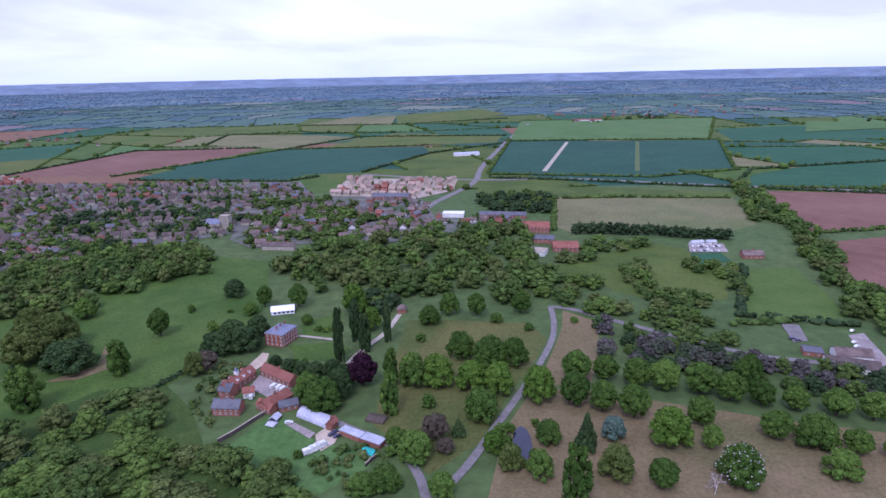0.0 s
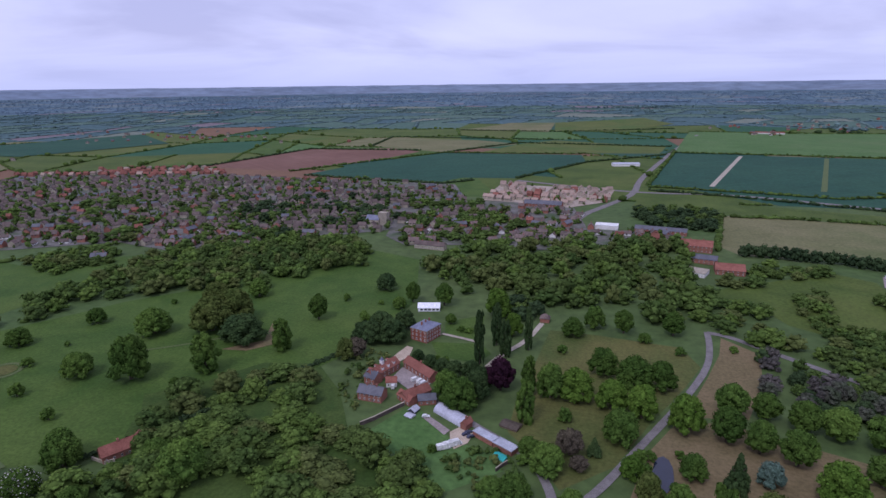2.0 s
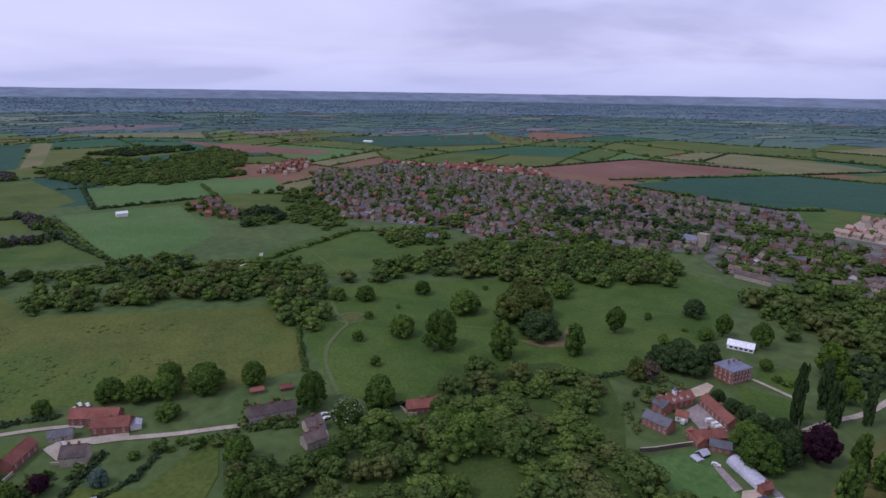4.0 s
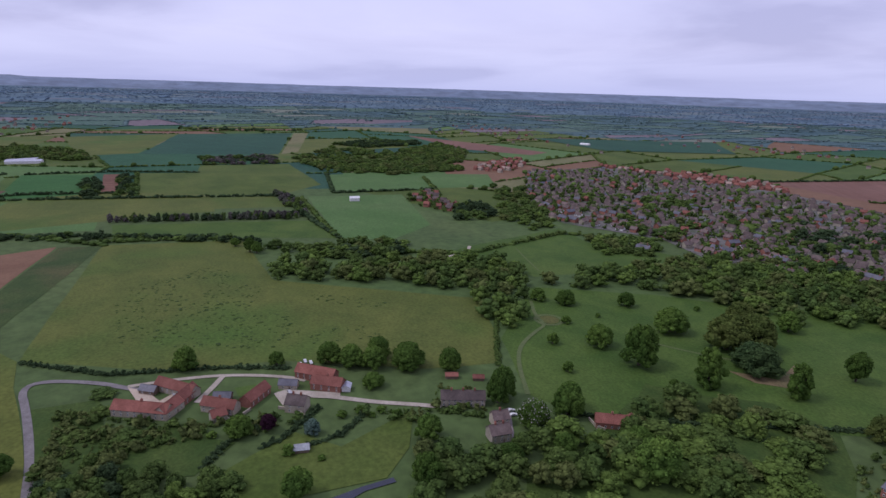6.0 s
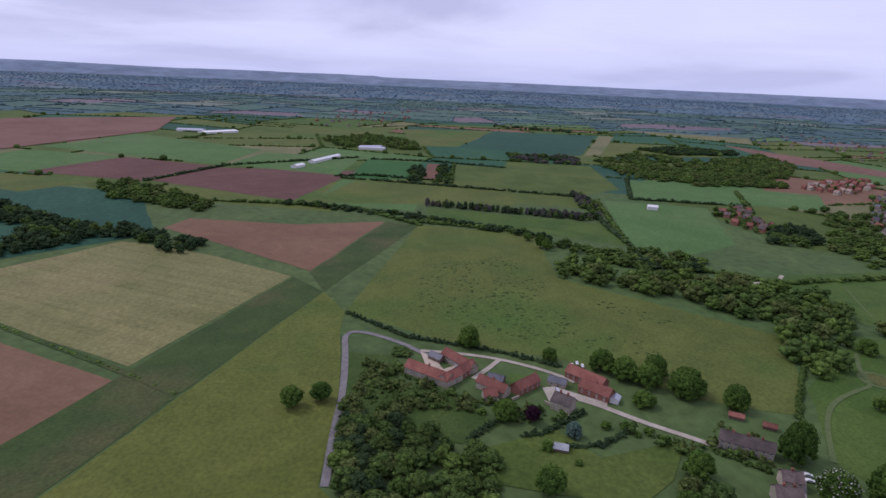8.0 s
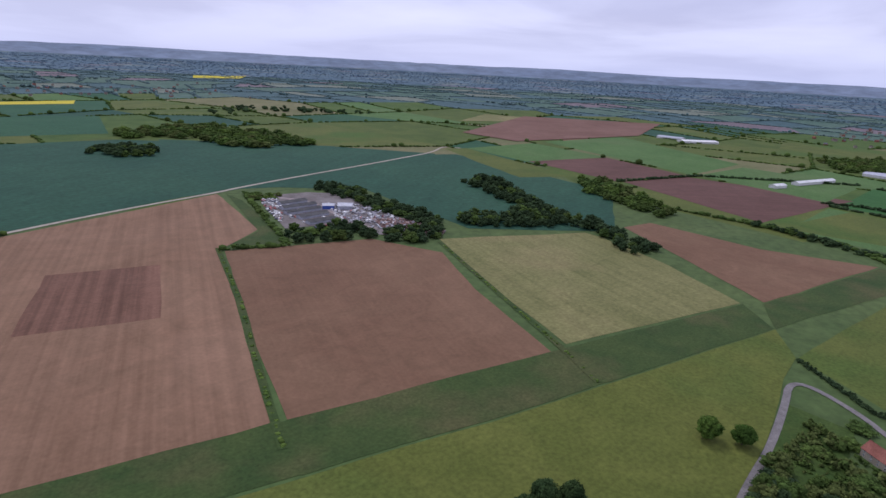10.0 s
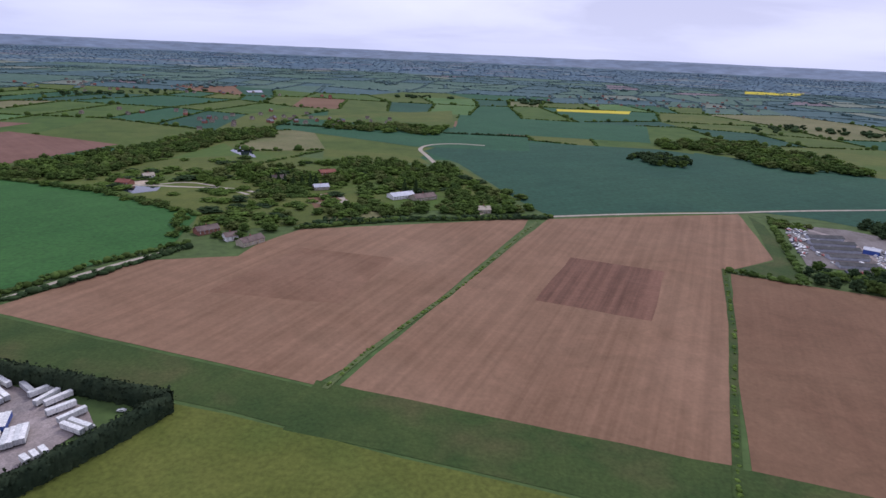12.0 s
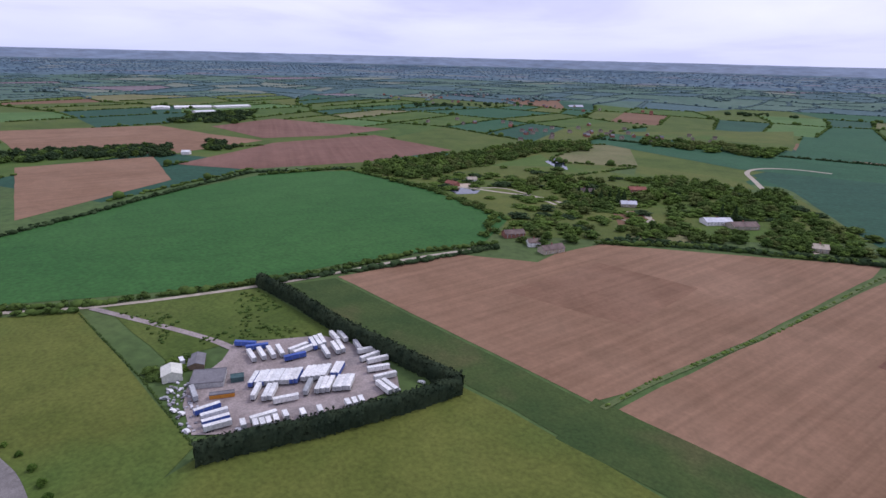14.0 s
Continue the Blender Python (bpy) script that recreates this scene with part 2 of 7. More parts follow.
TILE_TAN = surface("new_tan_roof_tiles", (0.27, 0.195, 0.155), (0.34, 0.25, 0.205), 0.15, 2.2, objrand=0.15, island=0.15)
SLATE = surface("slate", (0.07, 0.07, 0.085), (0.11, 0.108, 0.125), 0.2, 2.0, rough=0.55, objrand=0.15, island=0.15, spec=0.4)
BRICK = surface("brick_wall", (0.225, 0.095, 0.07), (0.295, 0.135, 0.1), 0.4, 4.0, objrand=0.15, island=0.15)
STONE = surface("pale_stone_wall", (0.30, 0.255, 0.20), (0.40, 0.345, 0.275), 0.3, 3.0, objrand=0.15, island=0.15)
RENDER = surface("white_rendered_wall", (0.62, 0.60, 0.56), (0.74, 0.72, 0.68), 0.2, 2.0, island=0.1)
LEAD = surface("lead_roof", (0.12, 0.13, 0.18), (0.20, 0.21, 0.27), 0.2, 1.5, rough=0.5, spec=0.4)
SHEET = surface("grey_metal_sheet", (0.33, 0.34, 0.37), (0.45, 0.46, 0.5), 0.15, 1.5, rough=0.5, island=0.1, spec=0.4)
WHITE = surface("white_painted_panel", (0.60, 0.59, 0.575), (0.76, 0.75, 0.735), 0.12, 1.0, rough=0.5, objrand=0.12, spec=0.4)
GREY = surface("grey_panel", (0.34, 0.34, 0.36), (0.45, 0.45, 0.47), 0.15, 1.0, rough=0.6, objrand=0.2)
BLUE = surface("blue_tarpaulin", (0.035, 0.075, 0.30), (0.06, 0.115, 0.40), 0.2, 1.0, rough=0.5, objrand=0.2, spec=0.4)
ORANGE = surface("orange_paint", (0.50, 0.20, 0.03), (0.6, 0.27, 0.05), 0.3, 2.0, rough=0.5)
TEALTARP = surface("turquoise_tarpaulin", (0.03, 0.32, 0.28), (0.06, 0.42, 0.36), 0.3, 2.0, rough=0.5)
RUST = surface("rusty_scrap", (0.16, 0.09, 0.07), (0.30, 0.22, 0.19), 0.15, 0.9, island=0.6)
SCRAP = surface("car_paint_mixed", (0.22, 0.21, 0.22), (0.5, 0.49, 0.5), 0.08, 0.6, island=0.7, rough=0.4, spec=0.5)
BLACK = surface("black_rubber", (0.02, 0.02, 0.022), (0.035, 0.035, 0.036), 0.5, 3.0, rough=0.8)
TIMBER = surface("weathered_timber", (0.14, 0.10, 0.07), (0.2, 0.15, 0.11), 0.4, 4.0)
CANVAS = surface("white_canvas", (0.78, 0.78, 0.79), (0.86, 0.86, 0.87), 0.1, 1.0, rough=0.7)
POLY = surface("pale_polythene", (0.40, 0.40, 0.45), (0.50, 0.50, 0.55), 0.15, 1.2, rough=0.4, spec=0.5)
GLASS = surface("window_glass", (0.03, 0.035, 0.045), (0.05, 0.055, 0.065), 0.5, 2.0, rough=0.12, spec=0.6)
WATER = surface("still_water", (0.010, 0.014, 0.026), (0.016, 0.021, 0.035), 0.02, 0.3, rough=0.04, spec=0.55)


# ---- mesh helpers ----
def solid(name, verts, faces, mat, parent=None, label="", mats=None, index=None):
    me = bpy.data.meshes.new(name)
    me.from_pydata([tuple(v) for v in verts], [], [tuple(f) for f in faces])
    for m in mats or [mat]:
        me.materials.append(m)
    if index is not None:
        me.polygons.foreach_set("material_index", index)
    me.update()
    ob = new(name, me)
    if parent:
        ob.parent = parent
    if label:
        ob["label"] = label
    return ob


def heap(name, V, F, mat):
    """A mesh from arrays of corners and triangles, quick for large counts."""
    me = bpy.data.meshes.new(name)
    me.vertices.add(len(V))
    me.vertices.foreach_set("co", np.asarray(V, np.float32).ravel())
    me.loops.add(len(F) * 3)
    me.loops.foreach_set("vertex_index", np.asarray(F, np.int32).ravel())
    me.polygons.add(len(F))
    me.polygons.foreach_set("loop_start", np.arange(0, len(F) * 3, 3, dtype=np.int32))
    me.polygons.foreach_set("use_smooth", np.ones(len(F), dtype=bool))
    me.materials.append(mat)
    me.update(calc_edges=True)
    return me


def empty(name, x, y, turn=0.0, z=0.0):
    ob = new(name)
    ob.matrix_basis = pose(*lay(x, y, z), 0, 0, turn)
    return ob


def inside(x, y, poly):
    hit = False
    for (x0, y0), (x1, y1) in zip(poly, poly[1:] + poly[:1]):
        if (y0 > y) != (y1 > y) and x < (x1 - x0) * (y - y0) / (y1 - y0) + x0:
            hit = not hit
    return hit


def along(line, step):
    """Points every step metres on a polyline, with the heading."""
    out = []
    for (x0, y0), (x1, y1) in zip(line, line[1:]):
        d = math.hypot(x1 - x0, y1 - y0)
        k = max(1, int(d / step))
        out += [(x0 + (x1 - x0) * i / k, y0 + (y1 - y0) * i / k, math.atan2(y1 - y0, x1 - x0)) for i in range(k)]
    return out + [(*line[-1], out[-1][2])]


def smooth(line, rounds=2):
    for _ in range(rounds):
        out = [line[0]]
        for (x0, y0), (x1, y1) in zip(line, line[1:]):
            out += [(x0 * 0.75 + x1 * 0.25, y0 * 0.75 + y1 * 0.25), (x0 * 0.25 + x1 * 0.75, y0 * 0.25 + y1 * 0.75)]
        line = out + [line[-1]]
    return line


TAKEN, LAYERS = [], []


def field(name, mat, poly, up, label, category="field", keep=True):
    """A level plot of ground with a slightly wandering edge, laid on the land."""
    bm = bmesh.new()
    ring = []
    for (x0, y0), (x1, y1) in zip(poly, poly[1:] + poly[:1]):
        k = max(1, int(math.hypot(x1 - x0, y1 - y0) / 25))
        for i in range(k):
            x, y = x0 + (x1 - x0) * i / k, y0 + (y1 - y0) * i / k
            if i:
                v = noise.noise_vector((x * 0.02, y * 0.02, 3))
                x, y = x + v.x * 2, y + v.y * 2
            ring.append(bm.verts.new((x, y, 0)))
    f = bm.faces.new(ring)
    if f.calc_area() and f.normal.z < 0:
        f.normal_flip()
    bmesh.ops.triangulate(bm, faces=bm.faces[:])
    if max(math.hypot(*p) for p in poly) > FLAT:
        for _ in range(2):
            bmesh.ops.subdivide_edges(bm, edges=[e for e in bm.edges if e.calc_length() > 150], cuts=1)
            bmesh.ops.triangulate(bm, faces=bm.faces[:])
    far = max(math.hypot(*p) for p in poly) > FLAT
    up = 0.03 + 0.003 * len(LAYERS)
    LAYERS.append(name)
    for v in bm.verts:
        v.co.z = land_z(math.hypot(v.co.x, v.co.y)) + up + (1.2 if far else 0)
    bm.normal_update()
    for f in bm.faces:
        if f.normal.z < 0:
            f.normal_flip()
    me = bpy.data.meshes.new(name)
    bm.to_mesh(me)
    bm.free()
    me.materials.append(mat)
    if keep:
        TAKEN.append(poly)
    return tagged(new(name, me), label, category, kind="structure")


def lane(name, mat, line, width, up, label, category="road"):
    up = 0.04 + 0.003 * len(LAYERS)
    LAYERS.append(name)
    line = smooth(line)
    V, F = [], []
    steps = along(line, 8)
    for x, y, a in steps:
        w = width * (0.5 + 0.05 * noise.noise((x * 0.05, y * 0.05, 7)))
        lift = up + (1.3 if math.hypot(x, y) > FLAT - 200 else 0)
        V += [lay(x - math.sin(a) * w, y + math.cos(a) * w, lift), lay(x + math.sin(a) * w, y - math.cos(a) * w, lift)]
    for i in range(len(steps) - 1):
        F.append((2 * i, 2 * i + 1, 2 * i + 3, 2 * i + 2))
    return tagged(solid(name, V, F, mat), label, category, kind="structure")


# ---- ground: one sheet from the middle to the rim of the vale ----
rings = [0, 60, 150, 300, 600, 1000, 1500, 2000, 2400] + [2400 + 90 * i for i in range(1, 22)]
SEG = 96
gv, gf = [(0, 0, 0)], []
for r in rings[1:]:
    z = land_z(r) - (1.5 if r > FLAT else 0.0)
    gv += [(r * math.cos(2 * math.pi * i / SEG), r * math.sin(2 * math.pi * i / SEG), z) for i in range(SEG)]
for i in range(SEG):
    gf.append((0, 1 + i, 1 + (i + 1) % SEG))
for k in range(len(rings) - 2):
    a, b = 1 + k * SEG, 1 + (k + 1) * SEG
    gf += [(a + i, b + i, b + (i + 1) % SEG, a + (i + 1) % SEG) for i in range(SEG)]
tagged(solid("ground", gv, gf, LAND), "green farmland stretching to the horizon", "ground", kind="structure")

# far ridges behind the plain, with the horizon haze painted into their colour
rv, rf = [], []
N_R = 360
for i in range(N_R):
    a = 2 * math.pi * i / N_R
    az = math.degrees(math.atan2(-math.cos(a), math.sin(a)))
    high = 1.0 if 100 < az < 172 else 0.25
    n1 = 0.5 + 0.5 * noise.fractal((math.cos(a) * 6, math.sin(a) * 6, 2), 1.0, 2.0, 4)
    top = 172 + high * 14 * n1 + 2.5 * noise.noise((math.cos(a) * 60, math.sin(a) * 60, 5))
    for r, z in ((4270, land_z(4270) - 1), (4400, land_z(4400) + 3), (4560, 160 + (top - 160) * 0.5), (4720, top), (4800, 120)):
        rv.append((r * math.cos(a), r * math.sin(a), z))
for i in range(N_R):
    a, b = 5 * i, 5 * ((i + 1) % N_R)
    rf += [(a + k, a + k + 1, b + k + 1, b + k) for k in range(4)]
tagged(solid("backdrop_ridge", rv, rf, RIDGE), "low ridge along the horizon, painted in a blue haze tint", "hills", kind="structure")

# ---- fields, north side ----
field("field_1", DRY, [(7, 185), (32, 278), (48, 309), (73, 317), (157, 286), (229, 263), (282, 236), (239, 165)], 0.10, "dry brownish parkland grass under scattered trees")
field("field_2", DRY, [(93, 437), (114, 413), (105, 368), (88, 323), (53, 318), (74, 370), (87, 407)], 0.12, "dry grass verge inside the bend of a lane")
field("field_3", ROUGH, [(-39, 316), (-28, 424), (6, 422), (63, 413), (72, 384), (59, 354), (35, 306), (16, 263), (-9, 239), (-21, 260), (-39, 281)], 0.10, "rough tussocky grass dotted with trees")
field("field_4", KHAKI, [(168, 877), (420, 848), (375, 690), (327, 662), (152, 671), (136, 704)], 0.2, "pale khaki crop field beyond the village")
field("field_5", PASTURE, [(74, 1010), (458, 887), (424, 852), (168, 881), (50, 910)], 0.2, "bright green pasture strip beside a main road")
field("field_6", TEAL, [(174, 1649), (733, 1584), (549, 1111), (86, 1109)], 0.3, "dark blue-green crop field with tramlines")
field("field_7", BRIGHT, [(314, 2365), (1035, 2314), (714, 1599), (192, 1674)], 0.3, "bright green pasture on level ground")
field("field_8", RED, [(487, 894), (662, 853), (774, 818), (634, 661), (520, 661), (413, 645)], 0.3, "bare reddish ploughed field")
field("field_9", RED, [(399, 609), (497, 629), (595, 617), (340, 331), (331, 408), (359, 484)], 0.3, "bare reddish ploughed field beside a tree belt")
field("field_10", TEAL2, [(542, 1035), (723, 1143), (893, 1165), (1044, 1147), (799, 868), (693, 896), (487, 927)], 0.2, "green cereal crop in a broad field")
field("field_11", RED, [(-904, 1209), (-818, 1614), (-589, 1674), (-479, 1595), (-545, 1354), (-652, 1179)], 0.3, "bare pinkish soil of a ploughed field")
field("field_12", TEAL, [(-595, 1136), (-538, 1335), (-408, 1577), (-43, 1582), (-27, 1430), (-152, 1163), (-259, 1153), (-288, 1095)], 0.3, "dark blue-green crop field behind the village")
field("field_13", KHAKI, [(-672, 1724), (-706, 2019), (-393, 1957), (-235, 1843), (-411, 1590)], 0.2, "pale green field of grass")
field("field_14", MEADOW, [(-235, 1843), (-143, 1981), (184, 1817), (151, 1639), (-44, 1621), (-320, 1580)], 0.2, "yellow-green meadow among hedges")
field("field_15", KHAKI, [(-540, 2375), (-396, 2749), (-198, 2780), (-187, 2307)], 0.2, "pale stubble field")
field("field_16", MEADOW, [(-198, 2780), (195, 3023), (302, 2743), (45, 2375), (-167, 2327)], 0.2, "yellow-green meadow")
field("field_17", LAWN, [(282, 530), (328, 526), (305, 411), (257, 406), (223, 418)], 0.12, "mown green sports field")
field("field_18", PASTURE, [(92, 536), (221, 623), (252, 599), (249, 493), (230, 453), (185, 444), (147, 473), (136, 502)], 0.1, "tussocky green paddock beside trees")
field("field_19", PARK, [(-109, 422), (-82, 443), (-74, 391), (-104, 400)], 0.12, "mown lawn beside a country house", "lawn")
field("field_20", PARK, [(-110, 383), (-74, 388), (-64, 373), (-72, 357), (-99, 361)], 0.12, "mown lawn in front of a country house", "lawn")
field("field_21", BRIGHT, [(-114, 261), (-99, 293), (-89, 290), (-66, 266), (-43, 260), (-36, 247), (-59, 226), (-83, 243)], 0.12, "grass paddock behind a farm drive", "lawn")
field("field_22", BRIGHT, [(1245, 2065), (1495, 1980), (1357, 1794), (1047, 1730)], 0.2, "light green pasture")
field("field_23", TEAL2, [(847, 1876), (1133, 1941), (1309, 1728), (1163, 1531), (753, 1544)], 0.2, "green crop among hedges")
for k, (a, b) in enumerate((([(338, 1610), (196, 1129)]), ([(519, 1588), (365, 1105)]))):
    lane("trim_tramline", PATHM if k else TRACK, [a, b], 9, 0.45, "pale bare strip through a crop", "track")

# ---- fields, park and west side ----
field("field_24", PARK, [(-451, 307), (-393, 403), (-340, 458), (-252, 612), (-178, 583), (-146, 455), (-163, 345), (-230, 230), (-245, 205), (-277, 191), (-356, 219)], 0.06, "green parkland dotted with old trees", keep=False)
field("field_25", MEADOW, [(-435, -96), (-738, -69), (-714, 78), (-552, 85), (-442, 243), (-367, 221), (-321, 195), (-331, 145), (-377, 61), (-386, -5)], 0.08, "wide tussocky green meadow", keep=False)
field("field_26", PARK, [(-572, 256), (-606, 320), (-652, 484), (-574, 470), (-461, 556), (-466, 414), (-477, 328), (-518, 314)], 0.08, "sloping green pasture below the village")
field("field_27", BRIGHT, [(-979, 211), (-956, 370), (-724, 323), (-662, 244), (-691, 186)], 0.12, "vivid green grass field")
field("field_28", MEADOW, [(-1026, -78), (-992, 160), (-902, 163), (-926, -69)], 0.12, "yellow-green crop behind bare poplars")
field("field_29", BRIGHT, [(-1044, -239), (-1032, -84), (-816, -83), (-831, -231)], 0.12, "yellow-green pasture")
field("field_30", PASTURE, [(-1314, -49), (-1296, 59), (-1416, 74), (-1404, 263), (-1093, 263), (-1007, 169), (-1042, -43)], 0.12, "even green cereal field")
field("field_31", VIVID, [(-1330, -242), (-1312, -121), (-1062, -109), (-1069, -233)], 0.12, "green cereal field by a farm")
field("field_32", BRIGHT, [(-1215, 304), (-1194, 520), (-992, 450), (-1000, 261)], 0.12, "green paddock by hedges")
field("field_33", TEAL, [(-2278, 56), (-2291, 445), (-1605, 275), (-1666, -50)], 0.3, "dark blue-green crop field")
field("field_34", MEADOW, [(-2175, -276), (-2278, 56), (-1680, -55), (-1642, -178)], 0.3, "light green pasture")
field("field_36", TILLED, [(-1310, -106), (-1307, -73), (-1040, -64), (-1044, -93)], 0.2, "dark bare soil plot")
field("field_90", PARK, [(-841, -66), (-796, 181), (-691, 184), (-735, 60), (-770, -60)], 0.12, "green grass strip below a row of poplars")
field("field_91", BRIGHT, [(-1177, 519), (-1147, 646), (-988, 577), (-1003, 461)], 0.12, "green paddock at the village edge")
field("field_92", KHAKI, [(-2292, 452), (-2297, 506), (-1660, 338), (-1605, 281)], 0.3, "pale strip of dry grass")
field("field_93", MEADOW, [(-2083, -645), (-2243, -284), (-1855, -313), (-1849, -576)], 0.3, "light green pasture")
field("field_35", RED, [(-2179, 855), (-1740, 1015), (-1528, 1064), (-1473, 970), (-1669, 839)], 0.3, "bare reddish field beyond the village")
field("field_37", TEAL, [(-2018, 1322), (-1735, 2007), (-1374, 1697), (-1536, 1298)], 0.3, "dark blue-green crop field")

# ---- fields, south-west side ----
field("field_38", SOIL, [(-72, -682), (-318, -764), (-285, -581), (-224, -536), (-172, -388), (-122, -244), (76, -287), (63, -327), (14, -458)], 0.15, "bare pinkish-brown drilled soil with pale streaks")
field("field_39", SOIL2, [(-224, -528), (-365, -485), (-381, -442), (-395, -409), (-348, -318), (-306, -207), (-131, -243), (-158, -333)], 0.15, "bare brown drilled soil beside a scrapyard")
field("field_40", SOIL, [(190, -578), (-49, -677), (-41, -634), (7, -495), (69, -322), (90, -287), (337, -345), (289, -459), (218, -485), (215, -518)], 0.15, "bare pinkish-brown drilled soil along a hedge")
field("field_41", TILLED, [(-82, -545), (-164, -522), (-125, -409), (-42, -433)], 0.3, "freshly tilled dark red patch of soil", "soil")
field("field_42", SOIL3, [(172, -520), (81, -508), (102, -400), (208, -402)], 0.3, "slightly darker patch of drilled soil", "soil")
field("field_43", GOLD, [(-425, -446), (-588, -371), (-587, -347), (-557, -253), (-510, -163), (-324, -208), (-367, -323)], 0.15, "yellow-green thinning crop with dry streaks")
field("field_95", OLIVE, [(96, -246), (6, -226), (-115, -200), (-265, -166), (-476, -124), (-436, -97), (-396, -92), (-364, -84), (-311, -73), (-227, -63), (-100, 60), (100, 40), (220, -70), (222, -130), (158, -258)], 0.1, "olive-green rough pasture below bare fields", keep=False)
field("field_44", STRIP, [(-131, -245), (-308, -207), (-510, -161), (-476, -125), (-265, -168), (-115, -202)], 0.5, "dark green sown margin along bare fields", keep=False)
field("field_45", STRIP, [(90, -292), (-128, -245), (-307, -207), (-300, -170), (-263, -168), (-114, -203), (25, -232), (93, -244)], 0.45, "dark green sown margin along bare fields")
field("field_46", STRIP, [(336, -341), (89, -284), (-40, -258), (-128, -247), (-114, -203), (6, -228), (96, -248), (358, -305)], 0.4, "dark green sown margin along bare fields")
field("field_47", SOIL2, [(-652, -358), (-704, -350), (-703, -216), (-745, -113), (-529, -151), (-584, -240)], 0.15, "bare brown soil below a copse")
field("field_48", STRIP, [(-526, -150), (-741, -111), (-734, -68), (-477, -124)], 0.13, "dark green margin strip")
field("field_49", TEAL, [(127, -1126), (67, -1326), (-355, -1327), (-705, -1093), (-790, -926), (-885, -891), (-845, -552), (-860, -504), (-624, -352), (-483, -459), (-506, -687), (-367, -798), (-74, -697), (-41, -766), (54, -1016)], 0.15, "wide dark blue-green crop field")
field("field_50", TEAL, [(-429, -1304), (-576, -1201), (-697, -1098), (-847, -917), (-709, -689), (-524, -733), (-359, -779), (-241, -762)], 0.17, "wide dark blue-green crop field")
field("field_51", RED_DARK, [(-961, -763), (-1176, -710), (-1118, -490), (-930, -535)], 0.3, "dark reddish ploughed field")
field("field_52", RED_DARK, [(-938, -528), (-1106, -491), (-1150, -231), (-842, -264)], 0.3, "dark reddish ploughed field")
field("field_53", RED, [(-1192, -1181), (-1854, -1507), (-2225, -1130), (-1702, -930), (-1194, -987)], 0.3, "far reddish ploughed field")
field("field_54", GOLD, [(-1450, -1450), (-1763, -1628), (-1837, -1488), (-1656, -1371)], 0.5, "far straw-coloured field")
field("field_55", BRIGHT, [(-975, -949), (-1213, -947), (-1184, -715), (-955, -758)], 0.25, "bright green pasture")
field("field_56", BRIGHT, [(-1268, -954), (-1615, -940), (-1399, -510), (-1139, -500), (-1196, -707)], 0.2, "bright green pasture")
field("field_57", BRIGHT, [(-1142, -489), (-1356, -486), (-1357, -260), (-1093, -257)], 0.2, "bright green pasture with pale polytunnels")
field("field_58", MEADOW, [(-837, -242), (-1065, -207), (-1096, -70), (-1035, 64), (-894, 61), (-875, -49), (-845, -173)], 0.12, "yellow-green pasture behind a hedge")
field("field_59", MEADOW, [(-922, -965), (-975, -949), (-902, -600), (-800, -647), (-853, -800)], 0.3, "pale green grass strip through crops")
field("field_60", PASTURE, [(507, -1843), (111, -1859), (99, -1518), (424, -1524)], 0.3, "light green pasture among hedges")
field("field_61", TEAL2, [(104, -1858), (-444, -1795), (-367, -1426), (90, -1456)], 0.3, "green crop among hedges")
field("field_62", MEADOW, [(310, -1089), (130, -1070), (102, -996), (283, -987)], 0.2, "yellow-green meadow")
field("field_63", RAPE, [(-227, -2256), (-507, -2315), (-475, -2187), (-222, -2162)], 0.5, "far yellow strip of flowering rape")
field("field_64", RAPE, [(-1308, -3362), (-1588, -3312), (-1507, -3215), (-1270, -3261)], 0.5, "far yellow strip of flowering rape")
field("field_65", STRIP, [(-328, -759), (-330, -715), (-285, -518), (-224, -536), (-282, -575)], 0.2, "green grass corner beside a scrapyard")

# ---- fields, south side ----
field("field_66", VIVID, [(673, -214), (731, -443), (740, -624), (655, -712), (491, -684), (342, -640), (302, -520), (357, -371), (390, -276), (492, -148)], 0.15, "even vivid green young crop")
field("field_67", SOIL, [(1063, -390), (1009, -585), (804, -489), (730, -258)], 0.2, "pale bare soil field")
field("field_68", RED, [(912, -568), (993, -842), (927, -1086), (660, -1013), (698, -787), (792, -612)], 0.2, "bare reddish soil field")
field("field_69", RED, [(1327, -930), (1367, -1164), (975, -1208), (986, -1018), (1065, -873)], 0.25, "bare reddish soil field")
field("field_70", SOIL, [(1568, -540), (1426, -852), (1198, -838), (1037, -850), (1013, -621), (1246, -462)], 0.2, "pale bare soil field")
field("field_71", PASTURE, [(424, -196), (369, -287), (327, -279), (256, -263), (305, -220), (318, -176)], 0.1, "scrubby grass dotted with small bushes", keep=False)
field("field_72", OLIVE, [(539, -70), (468, -139), (432, -181), (231, -137), (200, -67), (304, -20)], 0.1, "yellow-green meadow beside a hedge")
field("field_74", TEAL2, [(494, -1344), (222, -1552), (-84, -1415), (-77, -1198), (152, -1176)], 0.3, "dark green crop field")
field("field_75", MEADOW, [(568, -1538), (135, -1977), (107, -1644), (421, -1541)], 0.3, "yellow-green field")
field("field_76", LAWN, [(516, -704), (399, -762), (302, -711), (317, -609), (397, -652)], 0.2, "parkland grass around a pond", "lawn")
field("field_77", LAWN, [(511, -908), (500, -1088), (396, -956), (451, -859)], 0.2, "parkland grass beside a lake", "lawn")
